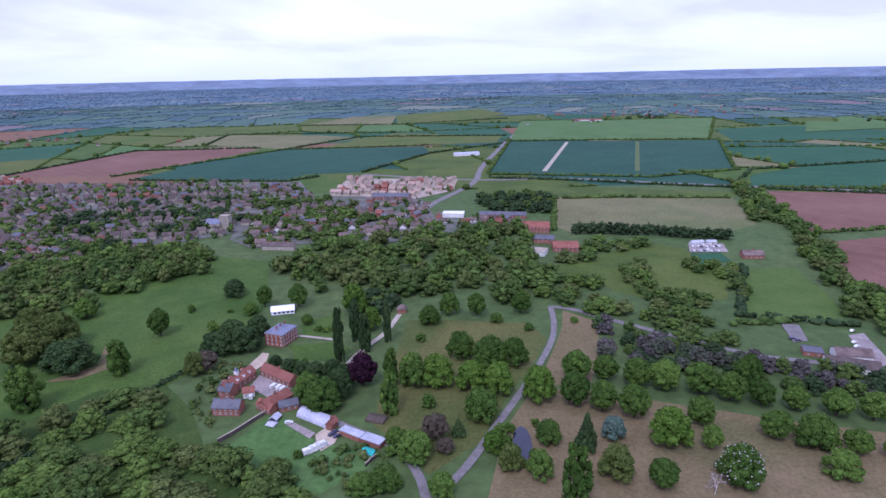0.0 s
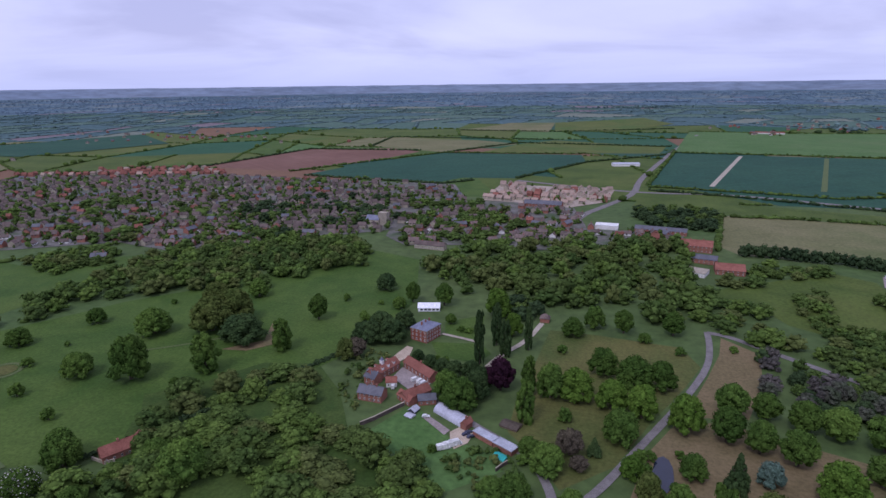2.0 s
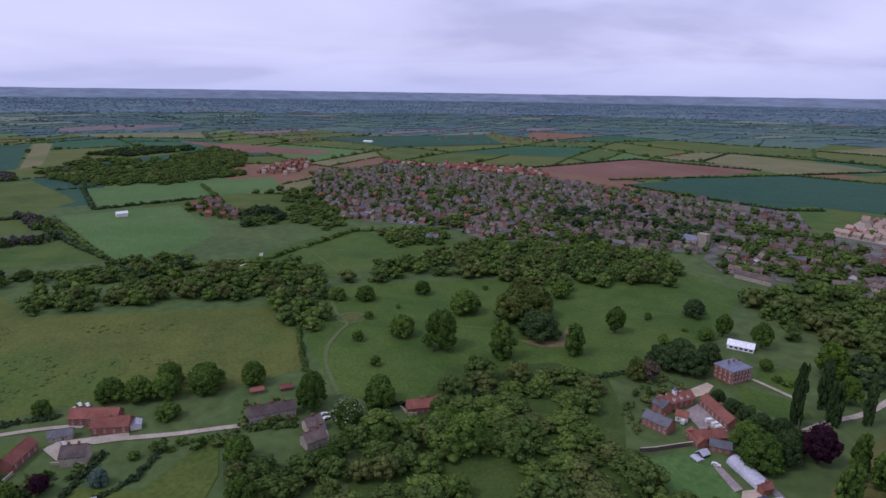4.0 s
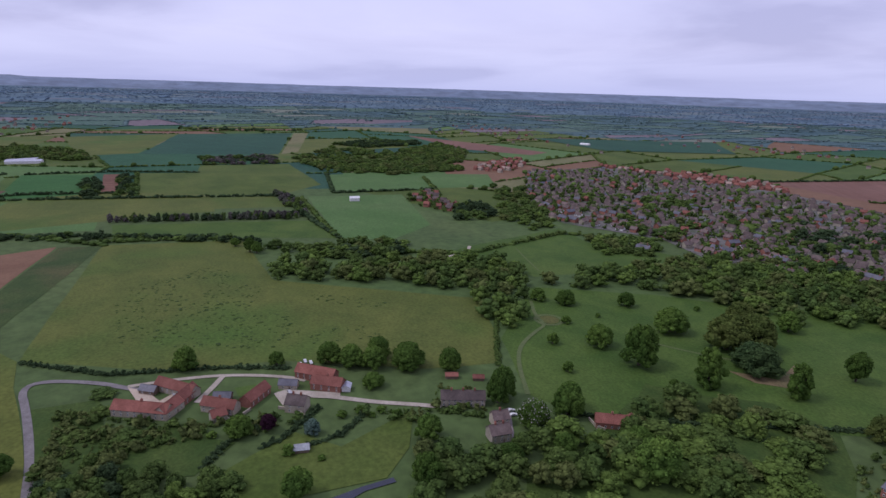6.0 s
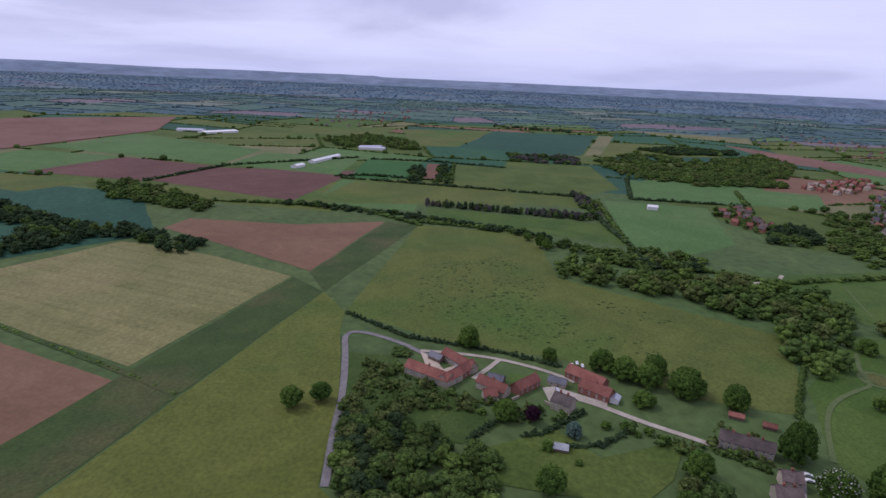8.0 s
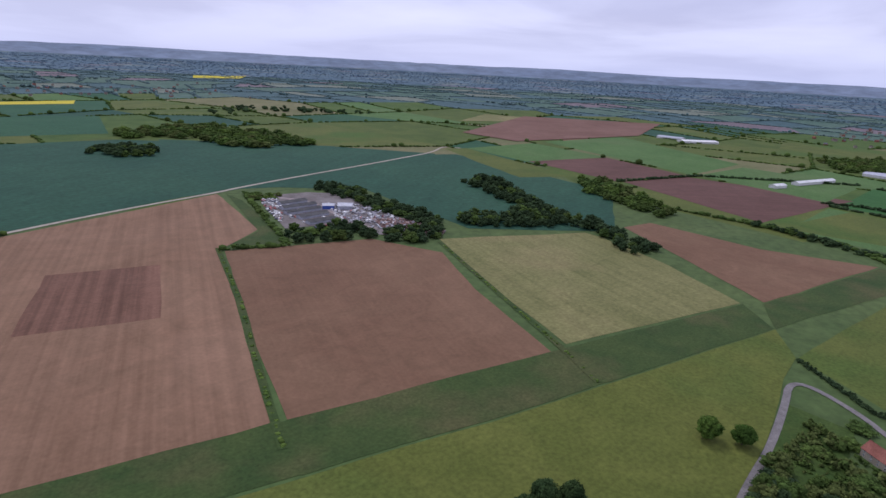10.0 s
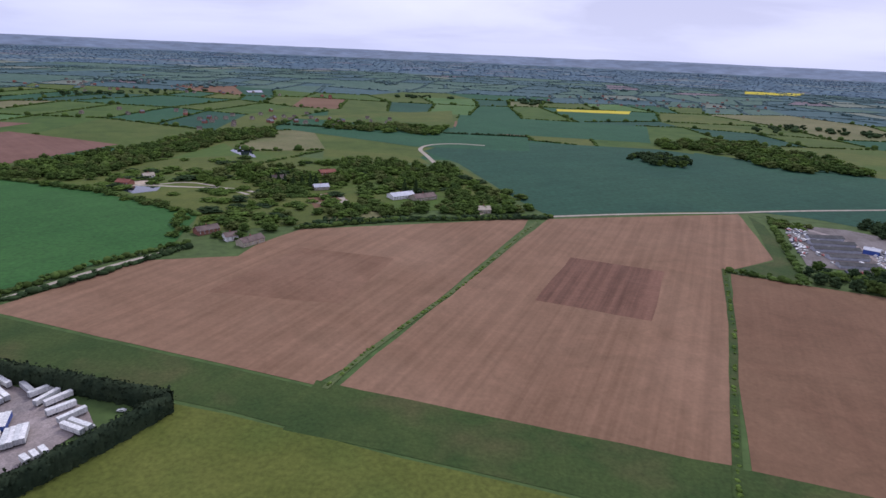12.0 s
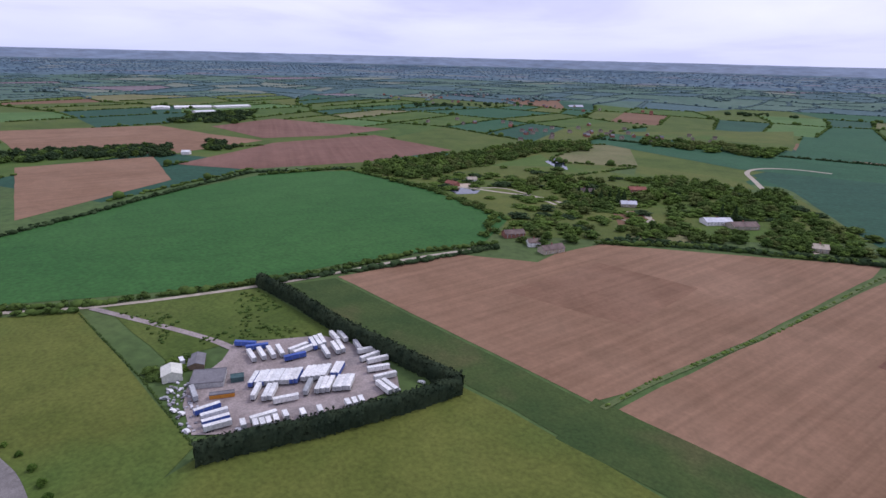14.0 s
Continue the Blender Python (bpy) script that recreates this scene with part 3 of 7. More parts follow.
field("field_94", MEADOW, [(560, -700), (520, -900), (400, -990), (200, -985), (40, -960), (-40, -770), (60, -690), (200, -590), (290, -540), (320, -620)], 0.15, "bright estate grass between trees", "lawn", keep=False)
field("field_78", SOIL2, [(227, -718), (198, -753), (173, -712), (201, -663)], 0.3, "bare earth plot in a park", "soil")
field("field_79", VIVID, [(723, -584), (669, -706), (478, -676), (315, -610), (289, -510), (355, -372), (400, -306)], 0.16, "even vivid green young crop")

field("field_89", SCRUB, [(-259, 269), (-234, 292), (-211, 325), (-174, 332), (-134, 266), (-99, 249), (-65, 230), (-54, 198), (-202, 182)], 0.09, "dark rough grass among scrub trees", keep=False)
field("field_80", SCRUB, [(-224, 198), (-245, 245), (-173, 331), (-145, 301), (-116, 249), (-80, 243), (-64, 203), (-180, 129), (-214, 151)], 0.09, "dark rough grass among scrub", keep=False)
field("field_81", SCRUB, [(-364, -80), (-363, -45), (-321, -39), (-317, 6), (-297, 11), (-289, 22), (-268, 1), (-284, -65)], 0.09, "dark rough grass beside a lane", keep=False)
field("field_82", LAWN, [(-349, 28), (-349, 40), (-341, 41), (-337, 29)], 0.2, "oval mown lawn between barns", "lawn", keep=False)
field("field_83", PASTURE, [(-262, 6), (-287, 52), (-265, 71), (-286, 120), (-251, 103), (-232, 84), (-234, 47), (-240, 7)], 0.1, "garden grass sloping to a stream", "lawn", keep=False)
field("field_84", DRY, [(-252, 337), (-230, 358), (-243, 394), (-215, 358), (-233, 339)], 0.12, "bare dry ground under old trees", "soil", keep=False)
field("field_86", KHAKI, [(183, -591), (176, -626), (114, -693), (110, -644)], 0.2, "pale grass behind a hedge", keep=False)
field("field_87", MEADOW, [(205, -654), (158, -718), (123, -706), (140, -672), (190, -631)], 0.2, "yellow-green garden grass", "lawn", keep=False)
# round bed and its ring path in the park
cx, cy = -374.4, 274.5
lane("path_ring", PATHM, [(cx + 11 * math.cos(a * math.pi / 8), cy + 11 * math.sin(a * math.pi / 8)) for a in range(17)], 3, 0.2, "ring of trodden grass round a bed", "path")
field("field_88", ROUGH, [(cx + 8.5 * math.cos(a * math.pi / 8), cy + 8.5 * math.sin(a * math.pi / 8)) for a in range(16)], 0.2, "round brown planting bed in a park", "bed", keep=False)
lane("path_thin", PATHM, [(-312.8, 318.0), (-283.7, 337.0), (-257.2, 359.5), (-225.4, 374.4)], 2, 0.2, "faint path across parkland", "path")
lane("path_track", PATHM, [(-579, 369), (-533, 355), (-492, 344)], 1.6, 0.2, "row of pale spoil across a pasture", "path")
lane("road_estate", TRACK, [(484, -715), (443, -725), (382, -729), (335, -738), (296, -724)], 6, 0.4, "pale drive through a park")
lane("path_pond", TRACK, [(460, -722), (432, -729), (405, -759), (355, -744), (299, -709)], 5, 0.4, "pale path past ponds", "path")
lane("path_garden", TRACK, [(218, -731), (191, -738), (178, -720), (180, -695), (216, -686)], 3, 0.4, "pale path round a garden plot", "path")
field("pavement_estate", GRAVEL, [(482, -714), (473, -754), (475, -806), (443, -763), (447, -711)], 0.3, "pale gravel forecourt of an estate house", "yard")
field("pavement_sand", GRAVEL, [(11, -704), (0, -727), (-4, -700), (7, -678)], 0.3, "pale sandy plot by a hedge", "yard")
lane("road_gate", TRACK, [(201, -751), (185, -719), (171, -707), (188, -684)], 5, 0.4, "pale looping path in a park", "path")
# ---- roads, tracks, yards and water ----
lane("road_lane", ROAD, [(-11.7, 209.3), (-0.1, 230.6), (10.0, 245.2), (26.3, 278.1), (44.0, 312.3), (62.2, 350.3), (77.4, 387.8), (83.4, 422.7), (84.8, 445.4)], 4.3, 0.25, "narrow grey asphalt country lane")
lane("road_village", ROAD, [(84.6, 444.2), (98.2, 440.9), (119.5, 420.3), (139.8, 403.0), (165.1, 381.6), (199.5, 352.4), (235.6, 341.1)], 5.5, 0.27, "grey asphalt village road between trees")
lane("road_drive", ROAD, [(-9.0, 218.0), (-11.0, 228.6), (-13.8, 239.6), (-22.7, 257.5), (-37.9, 270.1), (-57.2, 282.6), (-73.3, 295.3), (-88.3, 305.8), (-94.7, 312.2)], 4.4, 0.24, "long grey drive leading to stables")
lane("road_main", ROAD, [(-30, 732), (-24, 830), (16, 919), (61, 1023), (75, 1172), (132, 1435), (201, 1748), (323, 2228)], 11, 0.5, "main road leaving the village through fields")
lane("road_bypass", ROAD, [(-149, 1136), (61, 1034), (215, 1051), (351, 983), (481, 932), (671, 865), (809, 824)], 12, 0.5, "bypass road behind hedges")
lane("road_farm", ROAD, [(-227.1, -60.1), (-270.7, -66.2), (-311.2, -70.4), (-364.0, -80.5), (-392.5, -87.8), (-400.4, -77.8), (-385.7, -46.9), (-371.4, -30.7), (-363.1, -18.6)], 4.2, 0.25, "grey lane bending into a farm hamlet")
lane("track_farm", TRACK, [(-373.8, -30.8), (-373.4, -4.9), (-368.6, 24.9), (-354.0, 57.2), (-342.8, 69.6)], 3.6, 0.27, "pale gravel track through a hamlet")
lane("track_fork", TRACK, [(-367.4, 23.0), (-352.7, 14.9), (-338.8, 5.8)], 3.6, 0.29, "pale gravel track between farm buildings")
lane("track_hamlet", TRACK, [(-332.6, 50.2), (-318.2, 78.1), (-301.6, 101.0), (-289.0, 124.3), (-281.9, 135.4)], 4.2, 0.26, "pale gravel drive along cottage gardens")
lane("path_park", PATHM, [(-275.6, 191.2), (-313.2, 207.4), (-339.9, 225.3), (-359.9, 253.9), (-365.6, 265.7), (-388.2, 270.0), (-417.2, 285.2)], 3, 0.2, "trodden path across parkland grass", "path")
lane("path_pasture", TRACK, [(-568.5, 254.8), (-571.9, 279.3), (-588.2, 309.9), (-605.4, 321.4)], 4, 0.2, "pale path over a pasture", "path")
lane("path_lawn", TRACK, [(-106.0, 398.9), (-90.6, 394.5), (-77.0, 390.2)], 3, 0.22, "straight gravel path across a lawn", "path")
lane("path_walk", TRACK, [(-63.6, 352.3), (-56.2, 375.1), (-43.0, 399.2), (-35.3, 435.3)], 4, 0.22, "gravel walk beside tall trees", "path")
lane("track_field", TRACK, [(-73, -692), (-183, -733), (-320, -771), (-360, -788), (-462, -819), (-676, -878), (-776, -909), (-859, -934), (-944, -995), (-961, -954)], 6, 0.5, "pale farm track along field edges")
lane("track_bend", TRACK, [(90, -994), (116, -1079), (141, -1152), (126, -1214), (74, -1249), (13, -1241)], 8, 0.6, "pale chalky track bending over a crop")
lane("track_bank", STRIP, [(-222, -539), (-180, -399), (-148, -313), (-118, -224)], 5, 0.4, "overgrown grass baulk between bare fields", "track")
lane("track_baulk", PATHM, [(-58, -667), (14, -458), (69, -329), (83, -284)], 4, 0.4, "grassy baulk between bare fields", "track")
lane("track_margin", STRIP, [(-418, -438), (-367, -323), (-315, -202), (-296, -164)], 5, 0.4, "grassy baulk between bare field and crop", "track")
lane("track_yard", CONCRETE, [(431, -189), (371, -201), (321, -210), (298, -210)], 5, 0.25, "pale track into a lorry yard")
lane("track_hedge", TRACK, [(494, -125), (430, -190), (382, -270), (349, -335), (314, -430), (272, -503)], 5, 0.3, "narrow lane between hedges")
lane("road_south", ROAD, [(323, -74), (293, -75), (269, -74), (239, -66)], 9, 0.3, "curving grey road by young hedge plants")
field("pavement_stables", CONCRETE, [(-119.4, 324.5), (-117.6, 340.2), (-93.5, 324.1), (-94.1, 309.7), (-104.7, 312.4)], 0.3, "grey hardstanding of a stable courtyard", "yard")
field("pavement_forecourt", GRAVEL, [(-130.3, 346.4), (-124.7, 372.2), (-119.6, 370.3), (-118.2, 355.5), (-123.9, 343.3)], 0.3, "gravel forecourt of a country house", "yard")
field("pavement_gravel", GRAVEL, [(-67.0, 265.7), (-69.0, 273.3), (-64.3, 280.0), (-56.2, 275.6), (-57.5, 265.5), (-63.4, 258.4)], 0.3, "pale gravel parking area by greenhouses", "yard")
field("pavement_paving", CONCRETE, [(-87.9, 284.2), (-83.7, 285.8), (-69.3, 274.9), (-71.3, 269.8)], 0.32, "concrete strip beside greenhouses", "yard")
field("pavement_farm", GRAVEL, [(-372.2, -30.7), (-363.5, -20.3), (-348.5, -13.5), (-354.2, -6.9), (-344.9, 1.1), (-340.6, -10.3), (-351.2, -25.0)], 0.3, "gravel courtyard between barns", "yard")
field("pavement_hamlet", TRACK, [(-333.1, 48.5), (-335.6, 55.8), (-319.8, 85.5), (-312.5, 83.6), (-321.6, 65.2), (-317.0, 50.9)], 0.3, "pale gravel yard of a barn conversion", "yard")
field("pavement_cottage", CONCRETE, [(-265.5, 158.6), (-265.9, 172.2), (-239.0, 159.2), (-235.9, 151.7), (-256.1, 159.5)], 0.3, "gravel yard between cottages", "yard")
field("pavement_lorries", CONCRETE, [(279.5, -164.5), (291.4, -196.9), (304.5, -215.4), (268.7, -255.6), (251.6, -261.5), (231.0, -257.4), (196.7, -248.1), (184.9, -235.7), (191.3, -212.1), (201.3, -188.5), (210.9, -166.8), (225.9, -151.0), (239.4, -140.4), (265.9, -153.2)], 0.3, "worn hardcore surface of a lorry yard", "yard")
field("pavement_scrap", SCRAP_YARD, [(-354, -727), (-424, -716), (-460, -687), (-445, -554), (-454, -465), (-428, -449), (-375, -499), (-369, -555), (-309, -567)], 0.3, "grey hardstanding of a scrapyard", "yard")
field("pavement_courts", CONCRETE, [(264.6, 619.2), (299.5, 612.1), (290.8, 581.2), (252.9, 584.2)], 0.3, "pale hardstanding full of parked trailers", "yard")
field("field_96", TEAL2, [(251, 578), (282, 580), (279, 550), (246, 546)], 0.3, "dark green bowling green", "lawn")
field("pavement_parking", ROAD, [(245.7, 401.9), (257.1, 398.8), (248.0, 372.0), (236.7, 370.2)], 0.3, "dark asphalt car park", "yard")
field("pavement_school", CONCRETE, [(280.1, 379.6), (292.8, 382.4), (279.8, 336.9), (263.6, 330.5)], 0.3, "concrete yard beside a long building", "yard")
field("water_pond", WATER, [(34.5, 269.9), (36.6, 274.9), (39.2, 276.9), (41.7, 274.2), (42.9, 267.9), (42.6, 259.6), (41.3, 252.7), (38.5, 248.3), (35.4, 247.1), (33.1, 250.8), (32.3, 257.8), (33.3, 264.0)], 0.25, "dark still pond shaded by trees", "pond", keep=False)
field("water_park", WATER, [(460.7, -694.9), (451.7, -717.2), (419.4, -720.4), (412.5, -698.4), (431.2, -678.0)], 0.4, "bright pond in a park", "pond", keep=False)
field("water_lake", WATER, [(456.4, -1013.9), (456.9, -1064.9), (424.2, -1028.2), (389.0, -962.8), (402.2, -957.6)], 0.4, "narrow bright lake among trees", "lake", keep=False)
field("water_far", WATER, [(981, -2361), (940, -2424), (896, -2323), (941, -2289)], 0.8, "distant bright water", "lake", keep=False)
field("water_stream", WATER, [(-226.8, 50.6), (-230.1, 71.4), (-231.0, 86.9), (-227.3, 87.1), (-226.6, 71.7), (-219.4, 54.0)], 0.25, "dark stream between lawns", "stream", keep=False)

# ---- far countryside: a patchwork of small fields with hedges ----
rng = random.Random(5)
FLATMATS = [PASTURE, TEAL2, TEAL, MEADOW, SOIL2, BRIGHT, KHAKI, PARK]
HAZE_MATS = [FAR_A, FAR_B, FAR_C, FAR_D, FAR2_A, FAR2_B, FAR2_C, FAR2_D]
CELL, HALF = 300.0, 44


def corner(i, j):
    v = noise.noise_vector((i * 0.83, j * 0.83, 9.1))
    u = noise.noise_vector((i * 0.13, j * 0.13, 4.7))
    return (i + 0.75 * v.x + 1.5 * u.x) * CELL, (j + 0.75 * v.y + 1.5 * u.y) * CELL


def drawn(x, y):
    s = math.hypot(x, y)
    k = stretch(s) / s if s else 1
    return x * k, y * k, s


pv, pf, pm = [], [], []
FAR_HEDGES = []
for i in range(-HALF, HALF):
    for j in range(-HALF, HALF):
        c = [corner(i, j), corner(i + 1, j), corner(i + 1, j + 1), corner(i, j + 1)]
        cx, cy = sum(p[0] for p in c) / 4, sum(p[1] for p in c) / 4
        s = math.hypot(cx, cy)
        if s < 980 or s > CELL * HALF:
            continue
        k = rng.random()
        # from 2700 m out the cells take the haze-tinted colours
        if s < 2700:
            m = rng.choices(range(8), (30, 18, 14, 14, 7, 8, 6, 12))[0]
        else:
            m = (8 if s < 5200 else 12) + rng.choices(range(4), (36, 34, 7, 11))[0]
        split = rng.random() < 0.45
        n0 = len(pv)
        for b in range(3):
            for a in range(3):
                u, v = a / 2, b / 2
                x = (c[0][0] * (1 - u) + c[1][0] * u) * (1 - v) + (c[3][0] * (1 - u) + c[2][0] * u) * v
                y = (c[0][1] * (1 - u) + c[1][1] * u) * (1 - v) + (c[3][1] * (1 - u) + c[2][1] * u) * v
                x, y, _ = drawn(x, y)
                pv.append(lay(x, y, 0.012))
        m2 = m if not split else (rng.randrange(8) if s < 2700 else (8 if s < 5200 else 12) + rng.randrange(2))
        for b in range(2):
            for a in range(2):
                q = n0 + 3 * b + a
                pf.append((q, q + 1, q + 4, q + 3))
                pm.append(m if a else m2)
        for p, q in ((c[0], c[1]), (c[0], c[3])):
            if rng.random() < 0.8:
                FAR_HEDGES.append((p, q, s))
        if split:
            FAR_HEDGES.append((((c[0][0] + c[1][0]) / 2, (c[0][1] + c[1][1]) / 2), ((c[3][0] + c[2][0]) / 2, (c[3][1] + c[2][1]) / 2), s))
tagged(solid("far_fields", pv, pf, None, mats=FLATMATS + HAZE_MATS, index=pm), "patchwork of distant small green fields, the farther ones tinted for haze", "farmland", kind="stuff")


# ---- trees, hedges and woods ----
def ico(level):
    bm = bmesh.new()
    bmesh.ops.create_icosphere(bm, subdivisions=level, radius=1.0)
    bm.verts.ensure_lookup_table()
    V = np.array([v.co[:] for v in bm.verts])
    F = np.array([[v.index for v in f.verts] for f in bm.faces])
    bm.free()
    return V, F


ICO1, ICO2 = ico(1), ico(2)
NR = np.random.RandomState(3)


def lump(base, r, centre, squash=0.85, rough=0.28):
    V, F = base
    d = 1 + rough * (NR.rand(len(V), 1) * 2 - 1)
    return V * d * r * np.array([1, 1, squash]) + np.asarray(centre), F


def join(parts):
    V, F, n = [], [], 0
    for v, f in parts:
        V.append(v)
        F.append(f + n)
        n += len(v)
    return np.concatenate(V), np.concatenate(F)


def sprays(points, normals, size):
    """Small bent leaf sprays, two triangles each, standing off a surface at all angles."""
    n = len(points)
    t = np.cross(normals, NR.randn(n, 3))
    t /= np.linalg.norm(t, axis=1)[:, None] + 1e-9
    b = np.cross(normals, t) + normals * (NR.rand(n, 1) * 1.6 - 0.5)
    s = size * (0.6 + 0.8 * NR.rand(n, 1))
    V = np.stack([points - t * s, points - b * s * 0.6 + normals * s * 0.3, points + t * s, points + b * s], 1).reshape(-1, 3)
    k = np.arange(n)[:, None] * 4
    F = np.concatenate([k + [[0, 1, 2]], k + [[0, 2, 3]]])
    return V, F


def crown(shape, lumps, leaves, base=ICO1, leaf=0.06, size=1.0):
    """A crown one unit high and one wide, of overlapping uneven lumps with leaf sprays all over."""
    parts, cs = [], []
    for i in range(lumps):
        h = (i + NR.rand()) / lumps
        if shape == "round":
            c0, rad = 0.22 + 0.62 * h, 0.37 * math.sqrt(max(0.04, 1 - (2 * h - 0.85) ** 2))
            r = 0.17 + 0.07 * NR.rand()
        elif shape == "dome":
            c0, rad = 0.16 + 0.62 * h, 0.39 * math.sqrt(max(0.04, 1 - h ** 2 * 0.92))
            r = 0.17 + 0.08 * NR.rand()
        elif shape == "column":
            c0, rad = 0.08 + 0.82 * h, 0.34 * (1 - 0.85 * abs(h - 0.4)) * (0.7 + 0.5 * NR.rand())
            r = 0.10 + 0.16 * NR.rand() * (1.1 - h)
        else:
            c0, rad = 0.06 + 0.84 * h, 0.36 * (1 - h) + 0.01
            r = 0.06 + 0.17 * (1 - h)
        r *= size
        a = i * 2.4 + NR.rand()
        k = math.sqrt(NR.rand()) * 0.4 + 0.6
        c = np.array([math.cos(a) * rad * k, math.sin(a) * rad * k, c0])
        parts.append(lump(base, r * 0.85, c, 0.85 if shape != "column" else 1.1, 0.35))
        cs.append((c, r))
    parts.append(lump(base, 0.26 if shape in ("round", "dome") else 0.15, (0, 0, 0.45), 1.3))
    if leaves:
        pick = NR.randint(0, len(cs), leaves)
        d = NR.randn(leaves, 3)
        d /= np.linalg.norm(d, axis=1)[:, None]
        d[:, 2] = np.where(d[:, 2] < -0.3, -d[:, 2], d[:, 2])
        P = np.array([cs[i][0] for i in pick]) + d * np.array([[cs[i][1]] for i in pick]) * (0.8 + 0.3 * NR.rand(leaves, 1)) * [1, 1, 0.9]
        d = d + NR.randn(leaves, 3) * 0.35 + [0, 0, 0.15]
        d /= np.linalg.norm(d, axis=1)[:, None]
        parts.append(sprays(P, d, leaf))
    return join(parts)


def trunk_mesh():
    """Tapered trunk with five limbs, one unit high and one wide."""
    parts = []

    def limb(p, q, r0, r1):
        p, q = np.array(p), np.array(q)
        d = q - p
        x = np.cross(d, [0.3, 0.5, 0.8]); x /= np.linalg.norm(x)
        y = np.cross(d, x); y /= np.linalg.norm(y)
        k = np.arange(6) * math.pi / 3
        ring = np.cos(k)[:, None] * x + np.sin(k)[:, None] * y
        V = np.concatenate([p + ring * r0, q + ring * r1])
        F = []
        for i in range(6):
            j = (i + 1) % 6
            F += [(i, j, 6 + j), (i, 6 + j, 6 + i)]
        parts.append((V, np.array(F)))

    limb((0, 0, -0.02), (0.01, 0, 0.35), 0.045, 0.032)
    limb((0.01, 0, 0.33), (0.0, 0.02, 0.7), 0.032, 0.012)
    for i in range(4):
        a = i * 1.7
        limb((0.01, 0, 0.25 + 0.06 * i), (0.26 * math.cos(a), 0.26 * math.sin(a), 0.45 + 0.08 * i), 0.02, 0.007)
    return join(parts)


TRUNK_V, TRUNK_F = trunk_mesh()
TRUNK = heap("trunk", TRUNK_V, TRUNK_F, BARK)
KINDS = {
    "round": ("round", LEAF, "broadleaf_tree", "full round broadleaf tree in green leaf"),
    "dome": ("dome", LEAF, "parkland_tree", "broad spreading parkland tree in green leaf"),
    "fresh": ("dome", LEAF_BRIGHT, "lime_tree", "fresh light-green broadleaf tree"),
    "olive": ("dome", LEAF_OLIVE, "oak_tree", "olive-green spreading oak tree"),
    "dark": ("dome", LEAF_DARK, "yew_tree", "dense dark evergreen tree"),
    "column": ("column", LEAF_DARK, "poplar_tree", "tall narrow dark columnar tree"),
    "tall": ("column", LEAF, "tall_tree", "tall slender green tree"),
    "cone": ("cone", LEAF_DARK, "conifer_tree", "dark pointed conifer on grass"),
    "copper": ("round", LEAF_PURPLE, "copper_beech_tree", "dark purple copper beech tree"),
    "blue": ("dome", LEAF_BLUE, "cedar_tree", "blue-grey cedar tree on grass"),
    "brown": ("round", LEAF_BROWN, "budding_tree", "thin brownish tree just coming into leaf"),
    "chestnut": ("dome", LEAF, "chestnut_tree", "horse chestnut covered in pale blossom"),
    "bush": ("dome", LEAF, "bush", "rounded green bush on open grass"),
}
TEMPLATES = {}


def template(kind, variant):
    key = (kind, variant)
    if key not in TEMPLATES:
        shape, mat, name, label = KINDS[kind]
        small = kind == "bush"
        V, F = crown(shape, 14 if small else 52, 700 if small else 3600, leaf=0.04 if small else 0.024, size=0.85 if small else 0.62)
        me = heap("crown", V, F, mat)
        if kind == "chestnut":
            P, FF = sprays(V[NR.randint(0, len(V), 520)] * [1.02, 1.02, 1.01], NR.randn(520, 3) * [0.3, 0.3, 0.1] + [0, 0, 0.8], 0.022)
            TEMPLATES[key] = (me, name, label, heap("blossom", P, FF, BLOSSOM))
        else:
            TEMPLATES[key] = (me, name, label, None)
    return TEMPLATES[key]


TREE_COUNT = 0


def tree(kind, x, y, h, w, group=""):
    global TREE_COUNT
    TREE_COUNT += 1
    me, name, label, extra = template(kind, TREE_COUNT % 3)
    ob = empty(name, x, y, (TREE_COUNT * 137) % 360, -0.1)
    ob.scale = (w, w, h)
    for n, d in (("trunk", TRUNK), ("crown", me), ("blossom", extra)):
        if d:
            part = new(n, d)
            part.parent = ob
    return tagged(ob, label, "bush" if kind == "bush" else "tree", group)


def trees(kind, rows, group=""):
    for x, y, h, w in rows:
        if kind == "bush":
            tree(kind, x, y, max(h, 1.5), w, group)
        else:
            tree(kind, x, y, max(h, 4) * 1.04, w * 1.1, group)


SIMPLE = [crown(k, 9, 130, leaf=0.06) for k in ("round", "dome", "round", "dome")]
FINE = [crown(k, 22, 620, leaf=0.036, size=0.74) for k in ("round", "dome", "round", "dome", "dome")]
MIDDLE = [crown("round", 3, 45, leaf=0.12), crown("dome", 3, 45, leaf=0.12)]
TINY = [join([lump(ico(1), 0.55, (0, 0, 0.45), 0.9, 0.3)]), crown("dome", 1, 16, leaf=0.16)]


